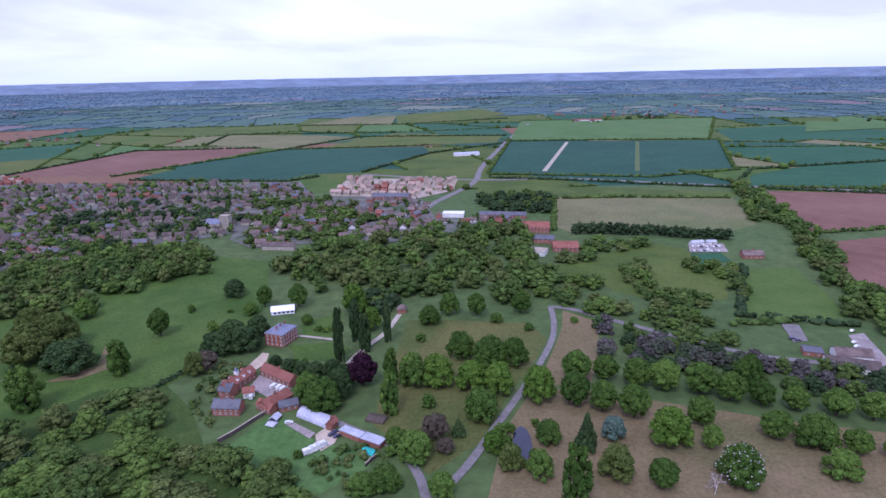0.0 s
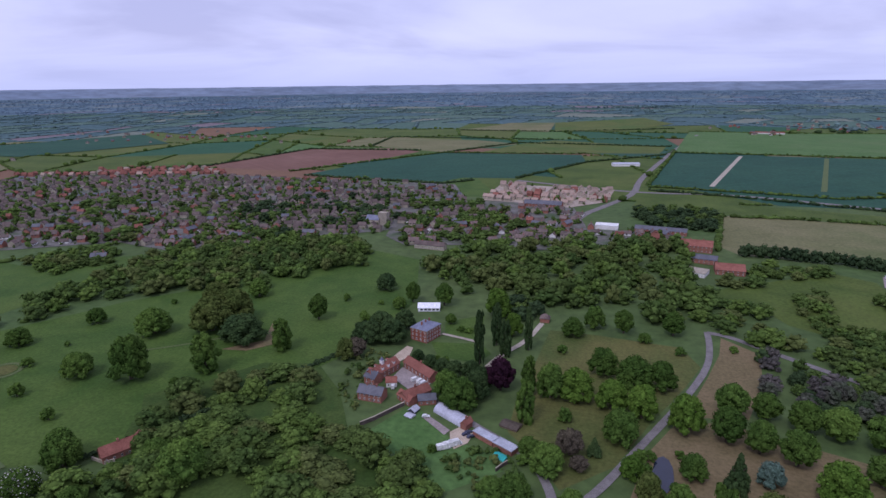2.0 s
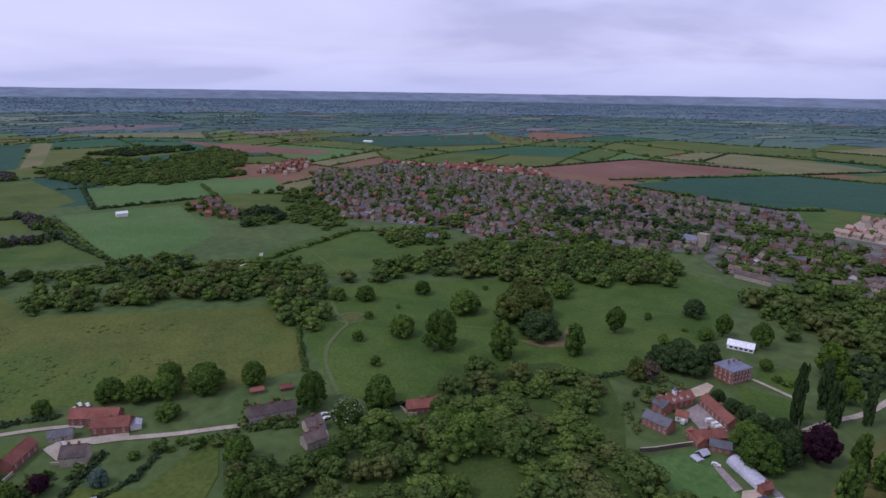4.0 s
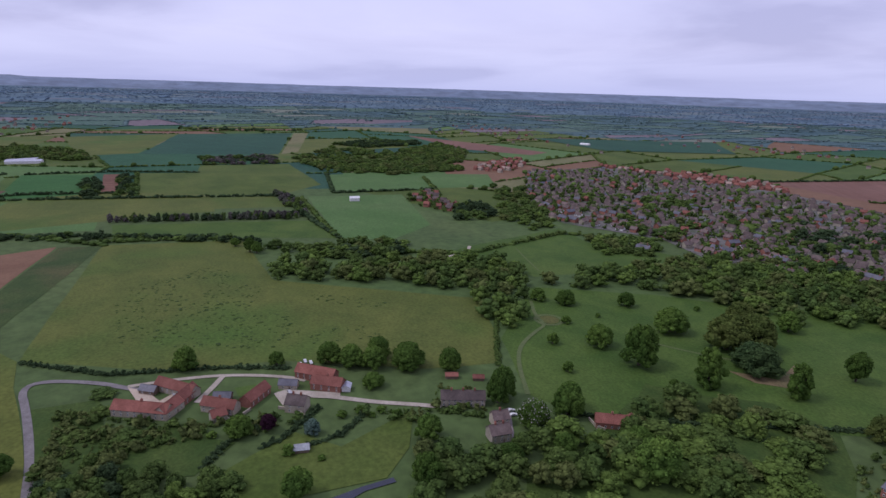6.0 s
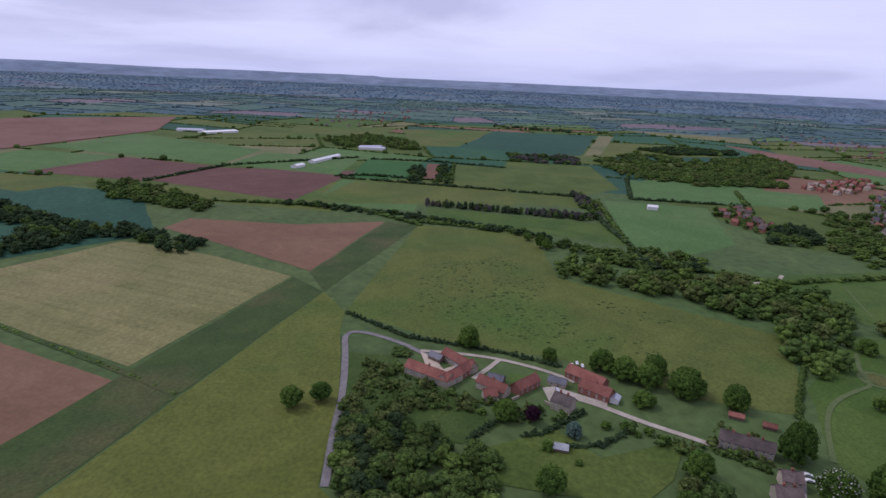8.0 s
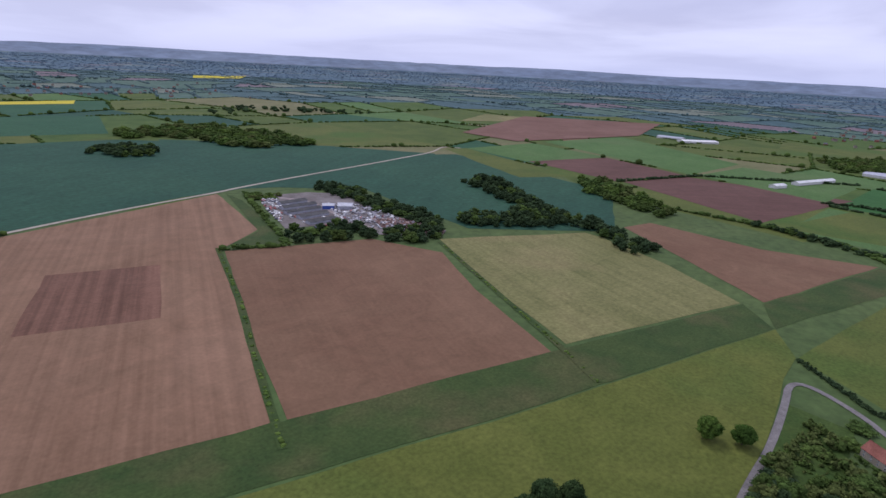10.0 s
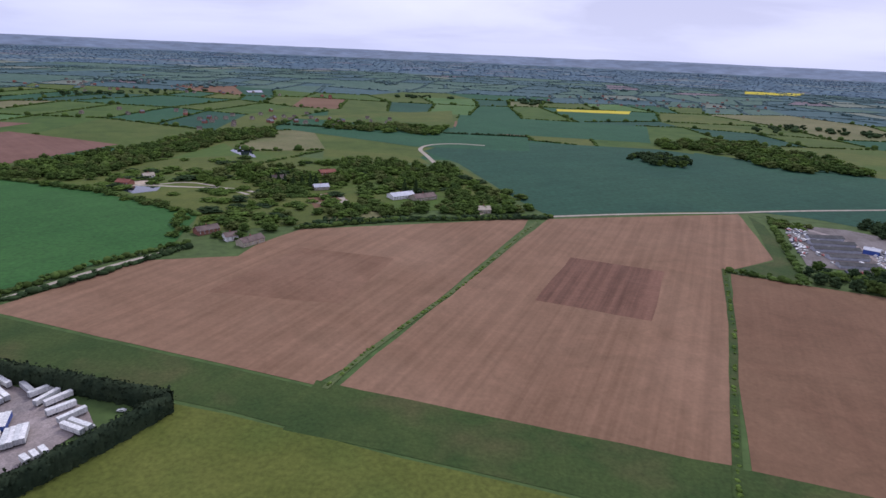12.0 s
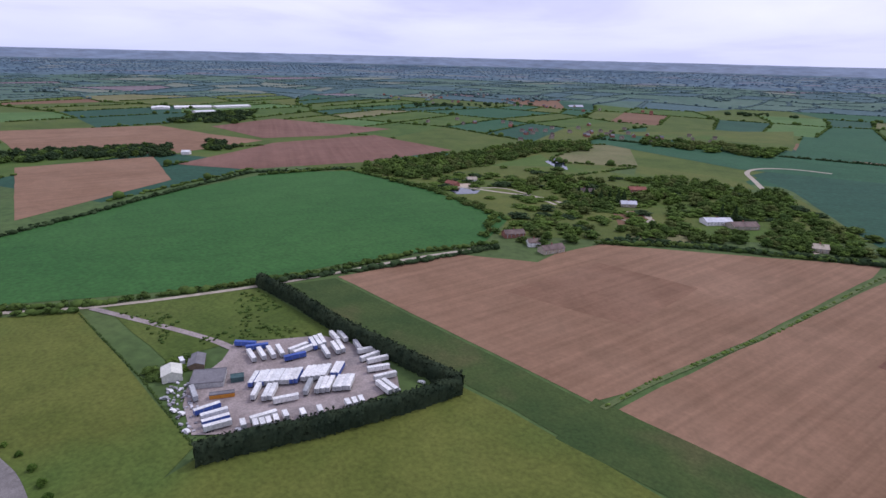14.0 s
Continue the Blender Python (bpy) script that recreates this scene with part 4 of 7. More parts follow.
def mass(name, spots, mat, label, category, pool=SIMPLE):
    """Many crowns in one mesh: woods and hedges, in which nobody counts the trees."""
    if not spots:
        return None
    V, F, n = [], [], 0
    for x, y, h, w in spots:
        use = FINE if pool is SIMPLE and math.hypot(x, y) < 400 and h > 3 else pool
        v, f = use[NR.randint(len(use))]
        a = NR.rand() * 6.28
        c, s = math.cos(a), math.sin(a)
        q = v @ np.array([[c, s, 0], [-s, c, 0], [0, 0, 1]]) * [w, w, h]
        V.append(q + lay(x, y, -0.08 * h))
        F.append(f + n)
        n += len(v)
    ob = new(name, heap(name, np.concatenate(V), np.concatenate(F), mat))
    return tagged(ob, label, category, kind="stuff")


def wood(poly, mat, label, step=11, h=(12, 19), name="woodland", gap=0.1):
    """A wood as three stands: the main leaf colour, a fresher one and an olive or dark one, mixed tree by tree."""
    xs, ys = [p[0] for p in poly], [p[1] for p in poly]
    stands = [[], [], []]
    step *= 1.1
    y = min(ys)
    while y < max(ys):
        x = min(xs)
        while x < max(xs):
            px, py = x + step * (NR.rand() - 0.5) * 0.95, y + step * (NR.rand() - 0.5) * 0.95
            drift = noise.noise((px * 0.02, py * 0.02, 1.5))
            if inside(px, py, poly) and NR.rand() > gap * (1 + 1.5 * drift):
                k = (h[0] + (h[1] - h[0]) * NR.rand()) * (0.75 if NR.rand() < 0.2 else 1)
                r = NR.rand() + 0.35 * drift
                stands[0 if r < 0.55 else 1 if r < 0.8 else 2].append((px, py, k, step * (0.85 + 0.75 * NR.rand())))
            x += step
        y += step
    if mat == WOODS:
        mats = (WOODS, WOODS_LIGHT, WOODS_OLIVE)
    elif mat == WOODS_DARK:
        mats = (WOODS_DARK, WOODS, WOODS_DARK)
    else:
        mats = (mat, WOODS_DARK, WOODS)
    for m, spots in zip(mats, stands):
        mass(name, spots, m, label, "wood")


def hedge(line, label, h=3.0, w=3.0, mat=WOODS, ragged=0.35, gap=0.0, pool=TINY, name="hedge", step=0.6):
    spots = []
    for x, y, a in along(line, w * step):
        if NR.rand() < gap:
            continue
        spots.append((x + NR.randn() * w * 0.12, y + NR.randn() * w * 0.12, h * (1 + ragged * (NR.rand() * 2 - 1)), w * (1.1 + 0.5 * NR.rand())))
    return mass(name, spots, mat, label, "hedge", pool)


def box_hedge(line, label, h, w, mat):
    """A clipped hedge: a rounded uneven bank of leaf with sprays standing off it."""
    prof = [(-0.5, -0.03), (-0.54, 0.35), (-0.5, 0.75), (-0.34, 0.97), (0, 1.02), (0.34, 0.97), (0.5, 0.75), (0.54, 0.35), (0.5, -0.03)]
    steps = along(line, 1.3)
    V, F, n = [], [], len(prof)
    for x, y, a in steps:
        c, s = math.cos(a), math.sin(a)
        for u, v in prof:
            u, v = u * w * (1 + 0.16 * NR.randn()), v * h * (1 + 0.05 * NR.randn())
            d = NR.randn() * 0.3
            V.append((x - s * u + c * d, y + c * u + s * d, v))
    for i in range(len(steps) - 1):
        for j in range(n - 1):
            p = i * n + j
            F += [(p, p + n, p + n + 1), (p, p + n + 1, p + 1)]
    V, F = np.array(V), np.array(F)
    k = NR.randint(0, len(V), int(len(steps) * 16))
    d = NR.randn(len(k), 3)
    d /= np.linalg.norm(d, axis=1)[:, None]
    d[:, 2] = np.abs(d[:, 2])
    V, F = join([(V, F), sprays(V[k] + d * 0.25 + NR.randn(len(k), 3) * 0.5, d, 0.7)])
    return tagged(new("conifer_hedge", heap("conifer_hedge", V, F, mat)), label, "hedge")


# parkland and avenue trees, north side
trees("round", [(79, 325, 20.5, 18.4), (72, 298, 20.3, 18.0), (86, 291, 19.2, 15.9), (97, 326, 16.4, 16.1), (101, 284, 19.9, 17.3), (113, 317, 18.6, 18.0), (128, 313, 18.8, 19.4), (147, 307, 19.9, 19.8), (160, 299, 17.7, 17.5), (177, 313, 21.6, 15.6), (175, 293, 15.6, 15.3), (191, 288, 14.7, 14.5), (209, 281, 16.1, 16.0), (226, 276, 17.1, 16.4), (134, 276, 16.2, 15.8), (130, 254, 14.1, 10.9), (166, 262, 15.9, 16.2), (198, 248, 13.7, 13.4), (96, 226, 15.6, 13.9), (213, 243, 12.4, 12.1)], "avenue trees on dry grass")
trees("dome", [(182, 255, 18.1, 19.1), (180, 232, 14.3, 16.2), (19, 286, 19.8, 19.2), (29, 348, 21.2, 22.0), (44, 348, 19.5, 18.5), (10, 360, 20.1, 18.3), (-16, 251, 16.5, 16.7), (43, 236, 14.8, 12.3), (51, 262, 14.4, 12.9), (-70, 299, 20.2, 20.5), (-80, 311, 17.6, 16.1), (-20, 323, 23.9, 16.7), (-11, 417, 15.1, 15.9), (4, 435, 19.5, 15.6)], "trees on parkland grass")
trees("fresh", [(53, 304, 23.0, 18.9), (-5, 325, 20.2, 20.7), (15, 318, 19.5, 18.4), (31, 312, 21.7, 16.8), (-71, 442, 25.8, 19.8), (-54, 408, 19.5, 14.4), (23, 256, 12.4, 11.5), (111, 259, 21.6, 20.9)], "trees on parkland grass")
trees("olive", [(78, 235, 17.4, 16.8), (-159, 344, 15.9, 14.1), (30, 243, 13.9, 11.8)], "trees on parkland grass")
trees("blue", [(85, 265, 13.3, 11.9)])
trees("tall", [(-31, 293, 25.9, 12.3), (55, 217, 30.4, 15.8), (-33, 325, 24.9, 12.1)])
trees("cone", [(69, 257, 20.9, 12.7), (6, 270, 10.8, 8.6)])
trees("copper", [(-50, 325, 22.2, 18.1)])
trees("column", [(-69, 356, 39.4, 8.8), (-63, 388, 33.2, 10.2), (-54, 371, 27.9, 9.8), (-40, 385, 32.5, 7.8)], "tall narrow trees by a garden walk")
trees("bush", [(33, 273, 5.7, 6.4), (30, 260, 6.8, 6.7), (30, 249, 6.0, 6.5), (47, 278, 4.6, 5.3), (42, 250, 5.4, 6.0), (35, 245, 4.5, 6.9), (39, 242, 4.7, 5.8), (28, 270, 7.5, 7.5)], "shrubs round a pond")
trees("chestnut", [(132, 229, 20.2, 19.9)])
trees("dark", [(-152, 373, 18.5, 21.1), (-138, 378, 18.6, 22.1), (-151, 392, 18.0, 18.9), (-135, 400, 17.9, 16.1), (-159, 375, 15.0, 17.5), (-62, 311, 19.9, 14.2)], "dark evergreens beside a country house")
trees("brown", [(-154, 349, 14.2, 15.7), (-6, 268, 14.4, 14.2), (-1, 256, 8.1, 9.9)])
trees("round", [(-147, 459, 18.9, 12.8), (-119, 457, 20.3, 16.3), (25, 430, 19.3, 15.5), (60, 434, 19.2, 17.3), (-104, 419, 8.8, 9.3)], "trees around garden lawns")
trees("bush", [(-10, 299, 8.7, 8.8), (-97, 351, 7.2, 5.8), (-91, 351, 6.4, 5.8), (97, 413, 5.4, 6.7), (195, 458, 7.6, 9.1), (204, 457, 6.9, 7.3), (213, 450, 7.6, 8.1), (61, 400, 6.8, 8.1)], "bushes on grass")
# park west of the house
trees("dome", [(-282, 285, 32.6, 24.2), (-319, 281, 17.6, 20.4), (-319, 351, 21.4, 25.7), (-252, 204, 18.8, 17.1), (-274, 169, 23.9, 13.9), (-327, 162, 14.4, 13.5), (-339, 137, 17.7, 22.6), (-359, 123, 16.5, 16.6), (-401, 310, 14.0, 16.9), (-418, 293, 12.2, 13.9), (-378, 358, 14.0, 14.9), (-285, 443, 17.8, 16.5)], "old trees in parkland")
trees("dark", [(-245, 354, 21.9, 31.9), (-180, 484, 16.9, 17.9)], "dark old trees in parkland")
trees("tall", [(-241, 305, 27.4, 22.0), (-209, 347, 23.7, 19.0)], "old trees in parkland")
trees("olive", [(-279, 366, 29.8, 31.5), (-272, 385, 28.8, 30.4), (-314, 422, 18.9, 23.5)], "pale old trees in parkland")
trees("round", [(-209, 405, 22.0, 16.0)])
trees("bush", [(-334, 250, 9.8, 9.4), (-292, 233, 8.4, 7.9), (-364, 284, 7.3, 8.7), (-243, 275, 8.1, 6.3), (-204, 450, 7.4, 6.8), (-174, 413, 8.5, 7.5), (-365, 317, 4.3, 4.6), (-347, 410, 4.8, 6.3), (-172, 448, 4.3, 5.6)], "bushes on parkland grass")
trees("chestnut", [(-246, 176, 16.1, 17.0)])
# hamlet and west meadow
trees("round", [(-292, -95, 13.4, 13.6), (-301, -81, 11.7, 12.6)], "pair of round trees in a meadow")
trees("dome", [(-386, 2, 16.6, 14.8), (-372, 57, 10.1, 10.5), (-363, 90, 15.7, 17.3), (-353, 103, 15.6, 17.1), (-345, 115, 16.3, 16.9), (-335, 136, 18.2, 19.7), (-324, 161, 16.5, 14.6), (-278, 175, 22.4, 14.5), (-247, 200, 20.5, 18.0), (-296, 24, 12.2, 14.4), (-256, 116, 14.7, 14.7), (-321, 107, 9.5, 13.9)], "garden and field trees of a hamlet")
trees("chestnut", [(-245, 175, 16.6, 17.5)])
trees("copper", [(-294, 39, 10.4, 9.1)])
trees("blue", [(-283, 60, 9.0, 9.0)])
trees("round", [(-234, 42, 15.9, 15.1), (-218, 99, 19.3, 15.4), (-217, 143, 13.7, 13.4), (-216, 175, 12.1, 13.3), (-181, 204, 23.2, 22.9), (-204, 214, 13.5, 15.6), (-248, 283, 6.5, 6.8)], "trees in dense growth by cottages")
trees("dark", [(-182, -118, 16.2, 14.4), (-192, -111, 14.9, 12.7), (-171, -120, 12.8, 11.6)])
trees("bush", [(-293, 79, 4.7, 6.3), (-293, 90, 5.5, 6.4), (-287, 95, 3.6, 4.4), (-258, 59, 3.2, 4.5), (-269, 45, 6.1, 7.4), (-282, 108, 5.4, 6.9), (-290, 101, 4.2, 5.8), (-316, 2, 2.8, 4.4), (-299, 11, 3.8, 6.0)], "shrubs in gardens")

trees("dark", [(-100, 346, 8.9, 9.3), (-91, 342, 9.5, 9.8), (-82, 339, 9.9, 11.9), (-71, 339, 11.5, 11.9), (-111, 354, 7.6, 8.7), (-62, 326, 14.8, 12.8)], "dark evergreens above a stable court")
trees("bush", [(-172, 411, 7.8, 8.3), (-163, 415, 6.3, 6.7), (-93, 408, 4.4, 7.4), (-87, 406, 4.3, 7.4), (-33, 317, 4.9, 6.6), (-23, 323, 4.5, 5.4), (-28, 255, 5.9, 7.1), (-74, 255, 4.1, 6.0), (-24, 232, 4.1, 7.6), (-17, 386, 6.6, 7.8)], "shrubs in gardens and paddocks")
trees("dome", [(-26, 265, 9.4, 11.3), (-29, 230, 11.4, 15.0), (-39, 228, 9.6, 13.9), (-3, 226, 11.3, 12.4), (-154, 443, 10.9, 11.5), (53, 470, 15.0, 15.8), (39, 417, 7.7, 10.1)], "trees beside a drive")
trees("cone", [(272, -767, 18, 9), (259, -764, 20, 9), (250, -773, 17, 8), (237, -767, 21, 10), (235, -785, 18, 9), (296, -779, 16, 8), (283, -774, 19, 9), (112, -780, 18, 9), (96, -772, 20, 10)], "dark pointed evergreens on an estate")
# garden shrubs of the hamlet
shrubs = []
for poly, many in (([(-360, -61), (-337, -37), (-322, -9), (-312, 12), (-299, 5), (-299, -18), (-293, -40), (-293, -59), (-328, -67)], 210), ([(-318, -12), (-315, 12), (-315, 33), (-307, 49), (-295, 60), (-291, 34), (-306, -0)], 50), ([(-304, 81), (-281, 128), (-267, 122), (-284, 95)], 30), ([(-304, 142), (-289, 168), (-266, 156), (-276, 129)], 34), ([(-160, 363), (-127, 354), (-130, 318), (-127, 282), (-144, 293)], 60), ([(-65, 261), (-37, 260), (-27, 238), (-49, 230), (-67, 243)], 40)):
    xs, ys = [p[0] for p in poly], [p[1] for p in poly]
    k = 0
    while k < many:
        x, y = NR.uniform(min(xs), max(xs)), NR.uniform(min(ys), max(ys))
        if inside(x, y, poly):
            k += 1
            h = NR.uniform(0.9, 4.2) if NR.rand() < 0.8 else NR.uniform(4, 6.5)
            shrubs.append((x, y, h, h * NR.uniform(0.9, 1.5)))
mass("garden_shrubs", shrubs[0::2], WOODS, "mixed green garden shrubs", "shrubs", MIDDLE)
mass("garden_shrubs", shrubs[1::2], WOODS_OLIVE, "mixed olive-green garden shrubs", "shrubs", MIDDLE)

# bare bleached tree on the dry grass
def dead_tree(x, y, h):
    ob = empty("dead_tree", x, y)
    bits = []

    def limb(p, d, l, r, depth):
        q = p + d * l
        s1 = d.orthogonal().normalized()
        s2 = d.cross(s1)
        k = [2 * math.pi * i / 5 for i in range(5)]
        V = [tuple(p + (s1 * math.cos(a) + s2 * math.sin(a)) * r) for a in k] + [tuple(q + (s1 * math.cos(a) + s2 * math.sin(a)) * r * 0.6) for a in k]
        bits.append((V, [(i, (i + 1) % 5, 5 + (i + 1) % 5, 5 + i) for i in range(5)]))
        if depth:
            for _ in range(3):
                e = (d + Vector(NR.randn(3) * 0.55) + Vector((0, 0, 0.1))).normalized()
                limb(q, e, l * 0.72, r * 0.58, depth - 1)

    limb(Vector((0, 0, -0.2)), Vector((0.1, 0, 1)).normalized(), h * 0.3, 0.35, 5)
    V, F = [], []
    for v, f in bits:
        F += [tuple(i + len(V) for i in q) for q in f]
        V += v
    solid("branches", V, F, surface("bleached_wood", (0.34, 0.29, 0.27), (0.44, 0.38, 0.36), 0.5, 3.0), ob)
    return tagged(ob, "bare bleached dead tree on dry grass", "tree")


dead_tree(117.5, 221.5, 11)

# woods
wood([(-170, 563), (-136, 633), (-52, 649), (11, 675), (96, 686), (86, 554), (106, 504), (89, 454), (59, 447), (21, 481), (-30, 459), (-65, 486), (-89, 456), (-133, 512)], WOODS, "mixed dark woodland between village and house", 14, (9, 22), gap=0.12)
wood([(-90, 462), (-66, 493), (-30, 452), (-37, 435), (-72, 437)], WOODS_DARK, "dark evergreens behind garden lawns", 12, (10, 17))
wood([(-417, 397), (-416, 480), (-385, 586), (-324, 642), (-257, 623), (-222, 555), (-266, 505), (-280, 465), (-368, 440)], WOODS, "belt of trees between village and park", 13, (12, 19))
wood([(113, 410), (136, 391), (187, 349), (226, 338), (268, 316), (308, 304), (287, 279), (248, 289), (201, 307), (127, 338), (100, 352)], WOODS_BARE, "dark thicket just coming into leaf", 9, (8, 13))
wood([(142, 424), (189, 421), (200, 379), (185, 354), (153, 383)], WOODS, "scrubby trees beside a road", 11, (7, 12))
wood([(463, 933), (473, 865), (411, 631), (359, 484), (327, 398), (307, 369), (305, 411), (341, 534), (407, 682), (380, 713)], WOODS, "belt of trees beside ploughed fields", 13, (11, 17))
wood([(109, 561), (167, 627), (219, 634), (214, 602), (168, 585), (119, 543)], WOODS, "scrub trees beside the village", 12, (7, 12))
wood([(174, 547), (193, 555), (180, 484), (217, 454), (206, 431), (170, 428), (155, 465)], WOODS, "thick scrub along a paddock", 10, (6, 11))
wood([(234, 551), (272, 531), (264, 492), (240, 434), (231, 434), (249, 493), (226, 526)], WOODS, "thick scrub along a paddock", 10, (7, 12))
wood([(99, 507), (137, 509), (136, 448), (162, 407), (121, 426), (90, 457)], WOODS, "roadside trees", 11, (8, 14))
wood([(53, 901), (164, 903), (149, 778), (128, 764), (51, 804)], WOODS_DARK, "dark belt of trees by the village", 13, (9, 14))
wood([(-245, 245), (-233, 276), (-199, 303), (-173, 331), (-151, 305), (-139, 274), (-116, 249), (-80, 243), (-72, 223), (-118, 155), (-170, 120), (-207, 136), (-229, 182), (-217, 216)], WOODS, "mixed woodland and scrub below a park", 15, (5, 18), gap=0.4)
wood([(-215, 92), (-251, 103), (-236, 140), (-221, 195), (-216, 215), (-194, 205), (-148, 166), (-177, 78)], WOODS, "dense mixed woodland beside cottages", 13, (9, 16))
wood([(-251, 259), (-223, 275), (-205, 315), (-175, 318), (-146, 282), (-132, 261), (-101, 246), (-70, 230), (-54, 198), (-202, 182)], WOODS, "scrubby woodland below a farm", 14, (5, 15), gap=0.42)
wood([(-294, -65), (-292, -40), (-271, -7), (-257, 24), (-195, 18), (-212, -52)], WOODS, "dark thicket beside a lane", 9, (8, 13), gap=0)
wood([(-556, 80), (-603, 99), (-575, 152), (-565, 273), (-540, 327), (-479, 320), (-368, 248), (-374, 225), (-416, 237), (-453, 243), (-510, 190)], WOODS, "dark belt of woodland along a meadow", 13, (11, 18))
wood([(-680, 86), (-659, 161), (-650, 254), (-589, 232), (-607, 148), (-654, 89)], WOODS, "belt of trees between fields", 12, (8, 13))
wood([(-1471, 300), (-1400, 366), (-1364, 597), (-1262, 637), (-1193, 603), (-1207, 439), (-1271, 308)], WOODS, "belt of trees by the village", 13, (8, 13))
wood([(-1831, 478), (-1945, 643), (-1931, 799), (-1799, 764), (-1730, 555)], WOODS_DARK, "belt of trees by the village", 16, (9, 14))
wood([(-1667, 691), (-1838, 840), (-1579, 813), (-1474, 751), (-1476, 661)], WOODS, "copse by the village", 14, (9, 14))
wood([(-660, 154), (-630, 205), (-620, 249), (-586, 236), (-600, 152)], WOODS_DARK, "copse between fields", 12, (8, 13))
wood([(-832, 411), (-837, 472), (-733, 434), (-731, 365)], WOODS_DARK, "copse by a pasture", 13, (9, 14))
wood([(-1644, 624), (-1706, 775), (-1552, 787), (-1343, 678), (-1318, 559), (-1413, 532)], WOODS, "wood beyond the village", 15, (9, 14))
wood([(-989, 567), (-949, 623), (-677, 507), (-642, 438), (-726, 438)], WOODS, "trees at the edge of the village", 12, (6, 12), gap=0.4)
wood([(-583, 476), (-582, 511), (-544, 553), (-497, 508), (-525, 443)], WOODS, "trees round houses on a pasture", 11, (7, 13), gap=0.4)
wood([(-455, 314), (-474, 420), (-459, 563), (-395, 659), (-323, 551), (-370, 462), (-422, 446), (-430, 352)], WOODS, "wood along the edge of a park", 13, (10, 17))
wood([(-366, -58), (-370, -42), (-322, -42), (-312, -12), (-290, -26), (-297, -56)], WOODS, "overgrown scrub beside a lane", 10, (2, 5), "scrub", 0.68)
wood([(-290, -68), (-308, -53), (-277, -33), (-225, -27), (-213, -43), (-262, -61)], WOODS_DARK, "dark thicket beside a lane", 9, (7, 12), gap=0)
wood([(-1065, -127), (-1228, -130), (-1225, -105), (-1050, -95)], WOODS_DARK, "clump of dark trees by a bare plot", 11, (8, 13), gap=0.2)
wood([(-1057, -71), (-1275, -78), (-1273, -52), (-1043, -46)], WOODS_DARK, "clump of dark trees by a bare plot", 11, (7, 12), gap=0.3)
wood([(-1697, -443), (-1870, -346), (-1736, -177), (-1534, -146), (-1543, -356)], WOODS, "wood beside a farm", 17, (10, 15), gap=0.2)
wood([(-1492, 278), (-1735, 450), (-1612, 584), (-1264, 529), (-1165, 475), (-1230, 320)], WOODS, "wide wood between fields and village", 17, (8, 13), gap=0.55)
wood([(-1560, 71), (-1554, 253), (-1405, 242), (-1416, 76)], WOODS_BARE, "thin trees just coming into leaf", 14, (8, 12), gap=0.3)
wood([(-855, -70), (-837, 34), (-814, 147), (-822, 178), (-836, 178), (-850, 34), (-868, -70)], WOODS_BARE, "row of poplars just coming into leaf", 6, (9, 13), gap=0.0)
wood([(-1000, 160), (-835, 172), (-835, 188), (-1000, 182)], WOODS_BARE, "row of poplars just coming into leaf", 9, (9, 13), gap=0.1)
wood([(-812, -268), (-786, -160), (-762, -60), (-720, 40), (-690, 90), (-702, 98), (-736, 48), (-780, -56), (-806, -160), (-832, -268)], WOODS_DARK, "thick hedge with trees along a meadow", 9, (5, 10), gap=0.3)
trees("round", [(-660, 78, 17, 13), (-652, 84, 14, 12), (-690, 66, 10, 11)], "hedgerow trees beside a meadow")
# large trees standing among the village houses
wood([(-291, 872), (-188, 899), (-113, 839), (-89, 647), (-137, 638), (-211, 635)], WOODS, "tall trees among village gardens", 15, (8, 15), gap=0.5)
wood([(-109, 814), (-60, 765), (-16, 717), (94, 721), (92, 681), (-15, 646), (-89, 647)], WOODS, "tall trees among village gardens", 15, (8, 14), gap=0.6)
wood([(-919, 747), (-792, 825), (-565, 861), (-435, 662), (-480, 576), (-561, 581), (-695, 560)], WOODS, "tall trees among village gardens", 17, (8, 14), gap=0.78)
wood([(-565, 861), (-343, 915), (-245, 785), (-316, 657), (-393, 598)], WOODS_DARK, "tall dark trees among village gardens", 16, (9, 16), gap=0.68)
trees("bush", [(273, -84, 3.9, 4.5), (259, -82, 4.2, 4.8), (302, -84, 3.0, 3.7), (247, -79, 4.6, 5.1), (314, -83, 2.5, 3.2), (289, -85, 2.9, 3.8)], "young roadside hedge plants")
# copses of the south-west fields
wood([(-678, -665), (-744, -673), (-706, -569), (-637, -456), (-634, -376), (-586, -268), (-554, -292), (-607, -375), (-546, -423), (-481, -476), (-508, -508), (-570, -477), (-617, -497), (-652, -589)], WOODS_DARK, "dark belt of conifers between crops", 11, (10, 15))
wood([(-878, -584), (-903, -542), (-794, -360), (-743, -345), (-786, -500)], WOODS, "belt of trees by ploughed fields", 12, (9, 14))
wood([(-308, -567), (-396, -532), (-365, -485), (-287, -518)], WOODS_DARK, "thick belt of dark trees hiding a scrapyard", 11, (9, 13))
wood([(-387, -508), (-450, -482), (-418, -440), (-373, -465)], WOODS_DARK, "thick belt of dark trees hiding a scrapyard", 11, (8, 12))
wood([(-451, -748), (-495, -742), (-485, -657), (-481, -505), (-442, -464), (-441, -606), (-444, -677)], WOODS_DARK, "belt of trees behind a scrapyard", 11, (8, 12))
